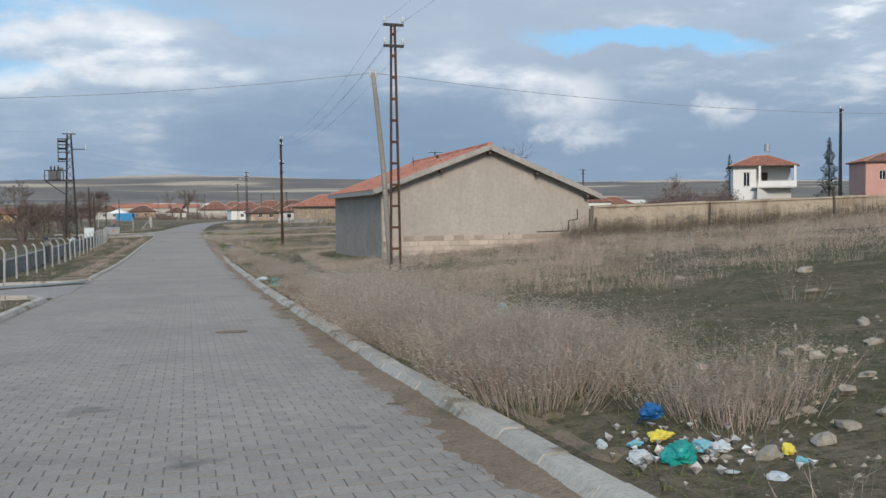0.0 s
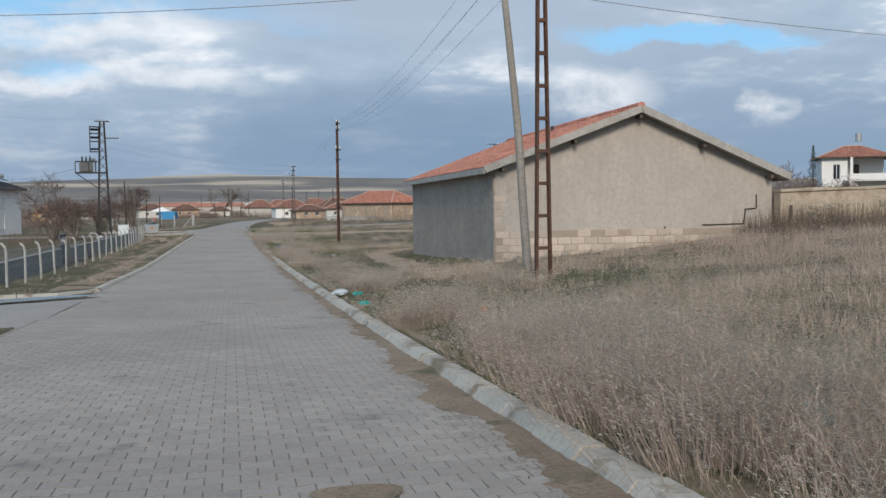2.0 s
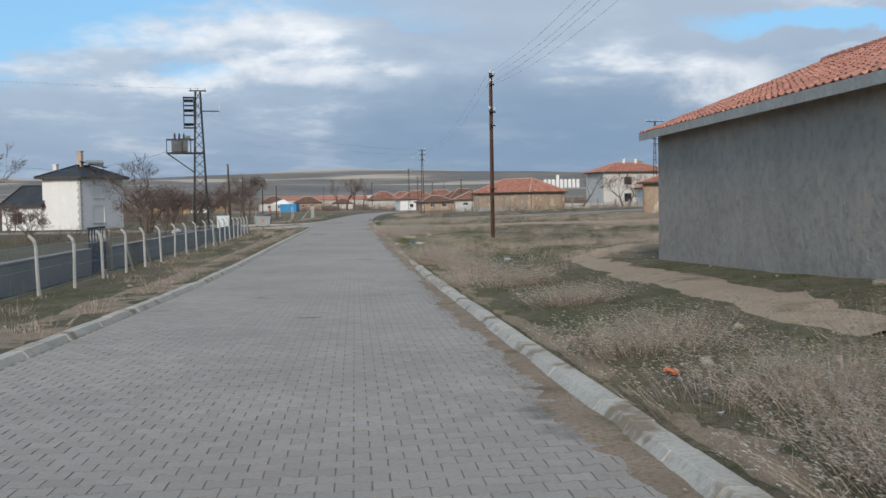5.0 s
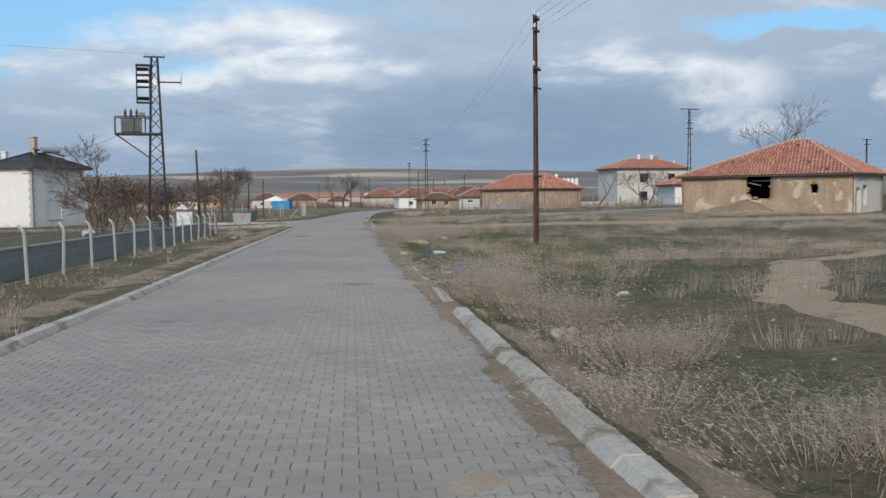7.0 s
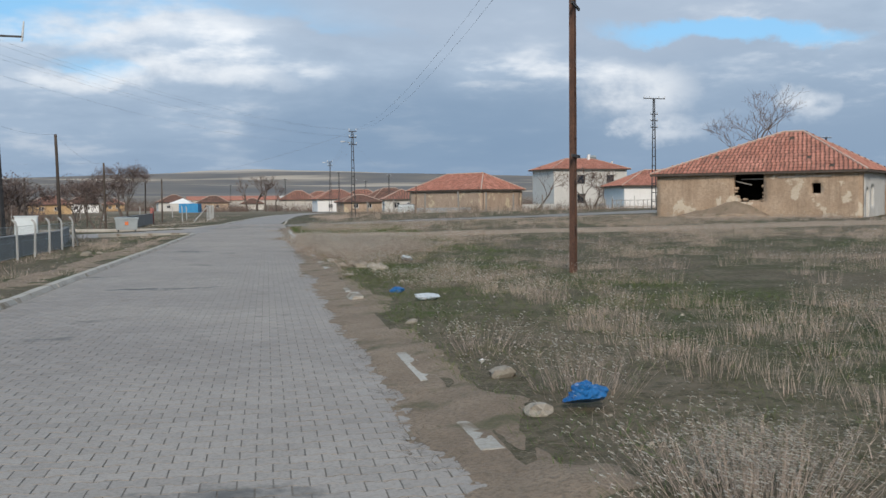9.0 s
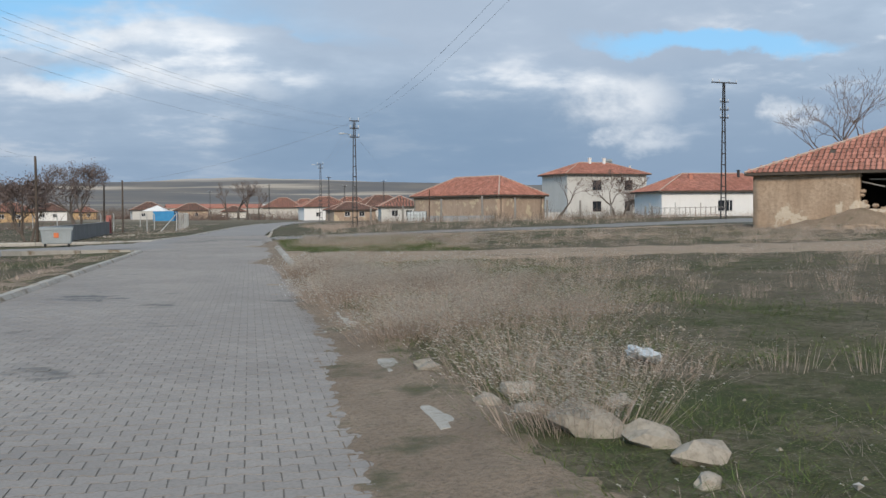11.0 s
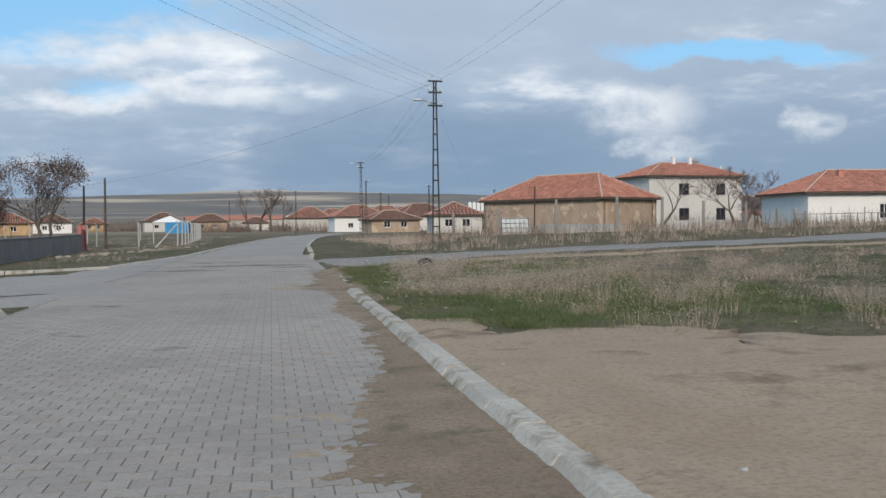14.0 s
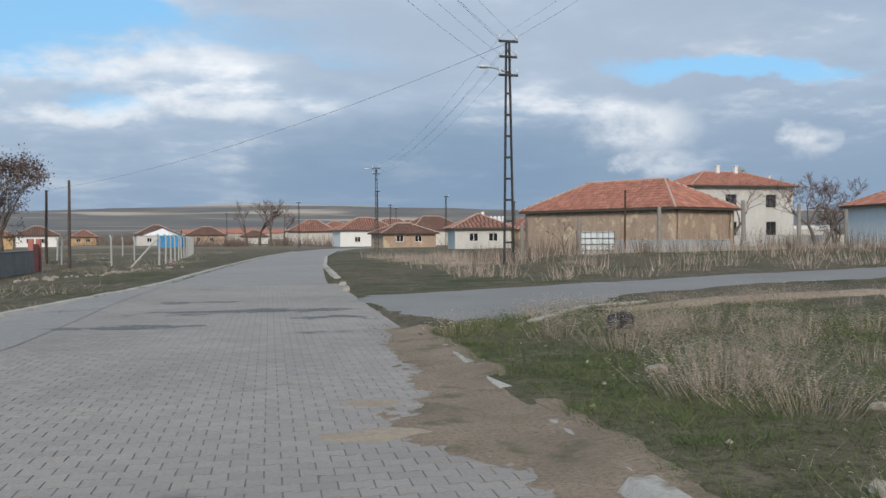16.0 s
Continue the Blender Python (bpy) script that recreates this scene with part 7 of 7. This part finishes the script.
def thick(x, y):
    """How densely the tall dry grass stands beside the kerb."""
    reach = np.interp(y, (0, 10, 22, 30, 45, 58, 66, 74, 84, 92, 99, 120), (1.3, 1.5, 1.5, 1.6, 1.2, 0.5, 0.45, 1.6, 2.6, 2.6, 1.4, 1.6))
    d = np.interp(y, (0, 3, 20, 22.5, 46, 52, 60, 66, 71, 82.5, 84.5, 98, 101, 112, 118, 126, 130), (0.8, 1, 1, .4, .5, .4, .5, .3, .2, .13, .95, .95, .3, .0, .35, .6, .4))
    band = np.interp(y, (4.4, 5.0, 19, 23, 28, 36, 40, 49, 52, 66, 68), (0, 1, 1, .35, .5, .4, .2, .2, .45, .4, 0)) * np.exp(-((x - np.interp(y, (5, 8, 20), (3.25, 3.0, 2.9))) / np.interp(y, (5, 8, 20, 52), (.62, .6, .7, .4))) ** 2)
    return 1.1 * band * (0.35 + 0.65 * clump(x, y)) + d * np.exp(-(np.clip(x - 2.5, 0, None) / reach) ** 2) * (0.02 + 1.3 * clump(x, y))


def branched(x, y, n, spread, h, width, lean, twigs, heads, reach=0.10):
    """Stems with side twigs near their tips; seed heads sit on the twigs."""
    base, tip, wv = stems(x, y, n, spread, h, h, width, lean)
    out = [(base, tip, wv, 0, heads * 0.5)]
    for k in range(twigs):
        f = gr.uniform(0.45, 0.95, (len(base), 1))
        p = base + (tip - base) * f
        d = np.stack([gr.normal(0, 1, len(base)), gr.normal(0, 1, len(base)), gr.uniform(0.3, 1.4, len(base))], -1)
        d *= reach * gr.uniform(0.5, 1.3, (len(base), 1)) / np.linalg.norm(d, axis=1, keepdims=True)
        out.append((p, p + d, wv * 0.7, 0, heads))
    return out


tall_h = lambda y: np.interp(y, (0, 4, 21, 25, 48, 51, 58, 64, 72, 76, 97, 100), (.5, .60, .60, .34, .32, .42, .5, .3, .25, .46, .40, .22)) * gr.uniform(.65, 1.15, len(y))
sets = []
# bushy clumps with bare gaps between them, thickest beside the kerb
x, y = scatter(1900, 2.1, 8, 3, 100, lambda x, y: thick(x, y) * .42 * ((x > 2.4) | (y > 76)))
for rad, num, hs in ((.17, 170, 1.0), (.27, 240, 1.12), (.36, 330, 1.2)):
    pick = gr.random_sample(len(x)) < .5
    cx_, cy_ = x[pick], y[pick]
    sets += branched(cx_, cy_, num, np.full(len(cx_), rad) * gr.uniform(.8, 1.2, len(cx_)), tall_h(cy_) * hs, .0021, .40, 3, .8)
x, y = scatter(3000, 2.2, 9, 2.5, 100, lambda x, y: thick(x, y) * .7)
sets += branched(x, y, 12, np.full(len(x), .16), tall_h(y) * .55, .0022, .6, 2, .5)
for tx_, ty_, num, rad, hh in ((2.75, 56.6, 260, .17, .75), (2.85, 54.4, 240, .2, .55), (3.0, 63.6, 150, .2, .45), (2.75, 66, 120, .25, .35), (2.75, 95.6, 300, .2, .72), (2.9, 81.5, 300, .3, .42), (3.4, 83.2, 320, .34, .46), (2.7, 84.6, 320, .3, .46), (3.9, 81.6, 260, .34, .38), (4.4, 84.4, 300, .36, .42), (3.0, 86.4, 320, .3, .48), (3.6, 87.6, 320, .34, .46), (3.5, 76.4, 220, .3, .22), (4.2, 75.0, 240, .34, .25), (3.6, 74.0, 200, .3, .22), (4.6, 77.4, 220, .3, .25), (5.6, 86.5, 260, .3, .5), (6.6, 90.4, 260, .34, .5), (8.2, 93.0, 260, .3, .5), (2.8, 92.2, 260, .25, .55), (4.6, 93, 260, .3, .65), (4.0, 123.0, 200, .22, .55), (4.0, 120.3, 260, .28, .5), (4.4, 98.6, 160, .2, .55), (3.1, 24.6, 260, .25, .42), (2.65, 23.6, 200, .25, .38), (3.3, 27.6, 260, .35, .34), (3.0, 30.0, 160, .3, .35), (4.6, 71, 120, .25, .4), (5.6, 59.5, 120, .25, .42), (7.5, 66, 120, .3, .45), (8.4, 62, 120, .3, .45), (5.0, 36.4, 160, .3, .35), (3.4, 37.5, 220, .35, .4), (2.6, 51.0, 220, .2, .42), (3.05, 50.2, 200, .25, .36), (3.6, 120.0, 300, .26, .42), (3.9, 119.1, 240, .3, .36), (3.6, 115.3, 260, .34, .36), (6.3, 116.8, 320, .42, .5), (5.7, 124.7, 240, .4, .42), (7.4, 118.6, 300, .45, .5), (5.1, 117.6, 200, .4, .3), (3.3, 32.6, 300, .35, .34), (3.9, 34.0, 260, .4, .36), (2.7, 34.6, 200, .3, .34), (3.2, 19.5, 320, .3, .5), (4.3, 20.6, 260, .35, .45)):
    sets += branched(np.array([tx_]), np.array([ty_]), num, np.array([rad]), np.array([hh]), .0019, .42, 3, .5)
# the thick bush along the kerb behind the litter heap
x, y = scatter(420, 2.4, 4.3, 5.3, 21, lambda x, y: np.exp(-((x - np.interp(y, (5, 8, 20), (3.2, 3.0, 2.85))) / .62) ** 2) * (.45 + .55 * clump(x, y)))
sets += branched(x, y, 150, gr.uniform(.13, .28, len(x)), gr.uniform(.34, .62, len(x)), .0019, .42, 3, .55)
x, y = scatter(1300, 2.3, 12, 108, 129, lambda x, y: .5 * fade(patch(x, y), .46, .62))
x, y = x[::3], y[::3]
sets += branched(x, y, 110, np.full(len(x), .2), np.full(len(x), .30) * gr.uniform(.6, 1.3, len(x)), .0019, .35, 3, .3, .07)
x, y = scatter(8500, 4.5, 32, 9, 37, lambda x, y: .02 + .16 * fade(y, 15, 22) + .62 * fade(patch(x, y), .46, .60) * fade(y, 13, 22))
sets.append((*stems(x, y, 46, np.full(len(x), .18), .14, .42, .0023, .28), 0, .2))
x, y = scatter(9000, 4, 40, 50, 130, lambda x, y: .05 + .18 * fade(y, 84, 112) + .75 * fade(patch(x * .6, y * .6), .48, .62))
sets.append((*stems(x, y, 56, np.full(len(x), .15), .14, .38, .0020, .25), 0, .25))
x, y = scatter(2600, 6, 60, 138, 175, lambda x, y: .3 + .6 * fade(patch(x, y), .42, .6))
sets.append((*stems(x, y, 16, np.full(len(x), .25), .25, .8, .009, .4), 0, .05))
x, y = scatter(1500, -9.5, -3.8, 2, 112, lambda x, y: .10 + .7 * fade(patch(x, y), .48, .64))
sets.append((*stems(x, y, 26, np.full(len(x), .15), .10, .32, .0045, .5), 0, .1))
x, y = scatter(1800, -30, -4, 130, 230, lambda x, y: .2 + .5 * fade(patch(x, y), .48, .64))
sets.append((*stems(x, y, 14, np.full(len(x), .3), .12, .3, .009, .5), 0, .0))
# thatch lying between the clumps
x, y = scatter(22000, 2.2, 10, 2.5, 128, lambda x, y: (.1 + .7 * fade(fbm(x * .6, y * .4, 71), .42, .62)) * np.where(x > 3.6, np.interp(y, (6, 12, 42, 48, 72, 78), (.15, 1, 1, .3, .3, 1)), 1))
sets.append((*stems(x, y, 7, np.full(len(x), .13), .03, .11, .0032, 2.2), 2, 0))
x, y = scatter(6000, 9, 30, 4, 128, lambda x, y: .2 + .8 * fade(fbm(x * .6, y * .4, 71), .38, .6))
sets.append((*stems(x, y, 7, np.full(len(x), .2), .04, .14, .006, 2.0), 2, 0))
tagged(new("dry_grass", blade_mesh("dry_grass", sets, [STRAW, SEED, THATCH])), "tall bleached dry grass with pale seed heads", "grass", kind="stuff")

sets = []
x, y = scatter(2200, 14, 34, 32.6, 36.2, lambda x, y: .25 + .6 * fade(patch(x, y), .45, .6))
sets.append((*stems(x, y, 9, np.full(len(x), .12), .4, 1.0, .006, .25), 0, .5))
x, y = scatter(5200, 1.5, 2.0, 2, 128, lambda x, y: .25 + .5 * fade(patch(x, y), .4, .6))
keep = (np.abs(y - 108) > 9)
x, y = x[keep], y[keep]
b0, t0, w0_ = stems(x, y, 5, np.full(len(x), .04), .02, .07, .003, 1.4)
b0[:, 2] = road_z(b0[:, 1])
t0[:, 2] = b0[:, 2] + np.abs(t0[:, 2] - b0[:, 2]).clip(.01, .06)
sets.append((b0, t0, w0_, 0, 0))
x, y = scatter(900, 10, 30, 24, 34, lambda x, y: .35 * fade(patch(x, y), .45, .6))
sets.append((*stems(x, y, 12, np.full(len(x), .14), .2, .5, .006, .4), 0, .3))
x, y = scatter(1000, 8.5, 34, 144, 156, lambda x, y: .6 * fade(patch(x, y), .40, .6))
sets.append((*stems(x, y, 12, np.full(len(x), .2), .5, 1.2, .010, .3), 0, .2))
x, y = scatter(1600, -26, -9, 84, 118, lambda x, y: .4 * fade(patch(x, y), .40, .6))
sets.append((*stems(x, y, 12, np.full(len(x), .3), .4, 1.1, .010, .3), 0, .0))
tagged(new("dead_weeds", blade_mesh("dead_weeds", sets, [WEED, WEED])), "dark brittle dead weeds by the walls", "weeds", kind="stuff")

sets = []
lush = lambda x, y: .25 + .75 * fade(fbm(x * .3 + 9, y * .3, 41), .4, .6)
x, y = scatter(30000, 2.3, 9, 2.5, 130, lambda x, y: lush(x, y) * np.exp(-np.clip(x - 3, 0, None) / 5))
sets.append((*stems(x, y, 9, np.full(len(x), .10), .04, .12, .0035, .9), 0, 0))
x, y = scatter(12000, 6, 30, 4, 130, lush)
sets.append((*stems(x, y, 6, np.full(len(x), .2), .05, .13, .006, .9), 0, 0))
x, y = scatter(6000, -9, -3.8, 2, 112, lush)
sets.append((*stems(x, y, 8, np.full(len(x), .14), .04, .10, .005, .9), 0, 0))
x, y = scatter(9000, 2.4, 9, 60, 130, lambda x, y: lush(x, y) * np.exp(-np.clip(x - 3, 0, None) / 4))
sets.append((*stems(x, y, 14, np.full(len(x), .09), .05, .14, .0032, .9), 0, 0))
x, y = scatter(16000, 2.3, 9, 109, 128, lambda x, y: .25 + .75 * fade(fbm(x * .5, y * .5, 47), .4, .58))
sets.append((*stems(x, y, 12, np.full(len(x), .08), .05, .15, .003, .8), 1, 0))
x, y = scatter(9000, 2.6, 8, 66, 101, lambda x, y: .8 * fade(fbm(x * .5, y * .5, 47), .46, .6))
sets.append((*stems(x, y, 12, np.full(len(x), .08), .05, .14, .003, .8), 1, 0))
x, y = scatter(9000, 2.2, 2.45, 2, 130, lambda x, y: .3 + 0 * x)
sets.append((*stems(x, y, 5, np.full(len(x), .03), .03, .10, .003, .9), 0, 0))
tagged(new("short_grass", blade_mesh("short_grass", sets, [BLADE, FRESH])), "short winter grass, green and yellowing", "grass", kind="stuff")


# far scrub and orchard thicket between and behind the village houses
x, y = scatter(3200, -95, 110, 150, 420, lambda x, y: fade(fbm(x * .03, y * .03, 61), .45, .6) * (np.abs(x - road_mid(y)) > 14) * ((x < -22) | (y > 215)))
far_s = stems(x, y, 40, np.full(len(x), 1.2), 1.2, 3.2, .035, .5)
x, y = scatter(1500, -420, 460, 420, 1000, lambda x, y: fade(fbm(x * .012, y * .012, 62), .5, .62))
far_t = stems(x, y, 14, np.full(len(x), 3.0), 2.0, 5.0, .12, .5)
tagged(new("scrub", blade_mesh("scrub", [(*far_s, 0, 0), (*far_t, 0, 0)], [TWIG, TWIG])), "distant brown leafless scrub and orchards", "scrub", kind="stuff")


# ---- pieces of walls, roofs and paving ----
def block_mesh(w, h, d):
    bm = boxed(0, w, 0, d, 0, h)
    bmesh.ops.bevel(bm, geom=list(bm.edges), offset=0.008, segments=1, affect="EDGES")
    return bm_mesh("block", bm, PINKBLOCK)


blk = block_mesh(0.385, 0.188, 0.12)
part("mortar_bed", boxed(-0.02, SHW + 0.01, -0.022, 0.0, 0.02, 1.39), MORTAR, shed)
for row in range(7):
    off0 = -0.2 if row % 2 else 0.0
    for k in range(23):
        x = off0 + k * 0.4
        if x < -0.05 or x > SHW - 0.35 or (row == 6 and rng.random() < 0.45):
            continue
        o = new("block", blk)
        o.parent = shed
        o.matrix_basis = pose(x + rng.uniform(-.004, .004), -0.035 + rng.uniform(-.008, .006), 0.0 + row * 0.2, 0, rng.uniform(-.6, .6), rng.uniform(-.5, .5))
for row in range(7, 12):
    o = new("block", blk)
    o.parent = shed
    o.matrix_basis = pose(-0.03, -0.012, row * 0.2, 0, 0, 0) @ Matrix.Diagonal((0.5 + 0.35 * (row % 2), 1, 1, 1))
tile_one = mesh_of("tile", [tuple(v) for v in TV], TF, TILE[0])
for m in SHED_NEAR_TILES:
    o = new("tile", tile_one)
    o.parent = shed
    o.matrix_basis = m
stone_me = [bm_mesh("stone", lump(20 + k, 1, 0.35, 0.8), STONE) for k in range(4)]
for k in range(230):
    x = rng.uniform(16.2, 34)
    f = (x - 15.6) / 32.4
    base = at_land(x, 35.9)
    topz = 1.78 + 0.86 * f
    u = rng.random() ** 1.5
    if fbm(x * .5, u * 2, 77) < 0.44:
        continue
    o = new("stone", rng.choice(stone_me))
    o.parent = yard_wall
    o.matrix_basis = pose(x, 36.2 - 0.8 * f - 0.165, base + 0.08 + u * (topz - base - 0.45), rng.uniform(-8, 8), rng.uniform(-8, 8), rng.uniform(-6, 6)) @ Matrix.Diagonal((rng.uniform(.25, .55), .11, rng.uniform(.18, .30), 1))

# the pavers, double-T stones laid in courses across the road
PXS = np.array([-.0952, -.060, -.034, .034, .060, .0952])
PHW = np.array([.0872, .0855, .0635, .0635, .0855, .0872])
PW, PL = 0.2, 0.165
pv = []
for zz in (0.0, -0.03):
    for s in (-1, 1):
        pv += [(a, s * b, zz) for a, b in zip(PXS, PHW)]
pv = np.array(pv)     # 0-5 near top, 6-11 far top, 12-17 near low, 18-23 far low
pf = [(k, k + 1, 7 + k, 6 + k) for k in range(5)] + [(12 + k, 13 + k, 1 + k, k) for k in range(5)] + [(6 + k, 7 + k, 19 + k, 18 + k) for k in range(5)] + [(12, 0, 6, 18), (5, 17, 23, 11)]
pf = np.array(pf)
rows_y = np.arange(1.0, PAVED_TO, PL)
cx, cy = [], []
for j, yy in enumerate(rows_y):
    shift = 0.1 if j % 2 else 0.0
    xx = np.arange(LEFT + 0.1 + shift, RIGHT + 0.12, PW)
    cx.append(xx)
    cy.append(np.full(len(xx), yy))
cx, cy = np.concatenate(cx), np.concatenate(cy)
n = len(cx)
sunk = 0.003 * (fbm(cx * 0.9, cy * 0.6, 51) - 0.5)
slope = np.gradient(road_z(cy + np.array([[-.1], [.1]])), axis=0)[0] / 0.2
lift = road_z(cy) + sunk + gr.normal(0, 0.0006, n)
tx, ty, yaw = gr.normal(0, .005, n), gr.normal(0, .005, n), gr.normal(0, .012, n)
mine = (cy > 50.0) & (cy < 51.8)
lx, ly = pv[None, :, 0], pv[None, :, 1]
rx_, ry_ = lx - yaw[:, None] * ly, ly + yaw[:, None] * lx
wx, wy = rx_ + cx[:, None], ry_ + cy[:, None]
wz = pv[None, :, 2] + lift[:, None] + tx[:, None] * rx_ + (ty + slope)[:, None] * ry_
co = np.stack([wx, wy, wz], -1)
rest = co[~mine]
faces = (pf[None] + (np.arange(len(rest)) * 24)[:, None, None]).reshape(-1, 4)
rest_ob = part("pavers", np_mesh("pavers", rest.reshape(-1, 3), faces, [PAVER[1]]), None, road)
tagged(rest_ob, "grey double-T concrete pavers, some stained", kind="stuff")
one = mesh_of("paver", [tuple(v) for v in pv], [tuple(int(i) for i in f) for f in pf], PAVER[0])
for k in np.nonzero(mine)[0]:
    o = new("paver", one)
    o.parent = road
    o.matrix_basis = pose(cx[k], cy[k], lift[k], math.degrees(ty[k] + slope[k]), math.degrees(-tx[k]), math.degrees(yaw[k]))
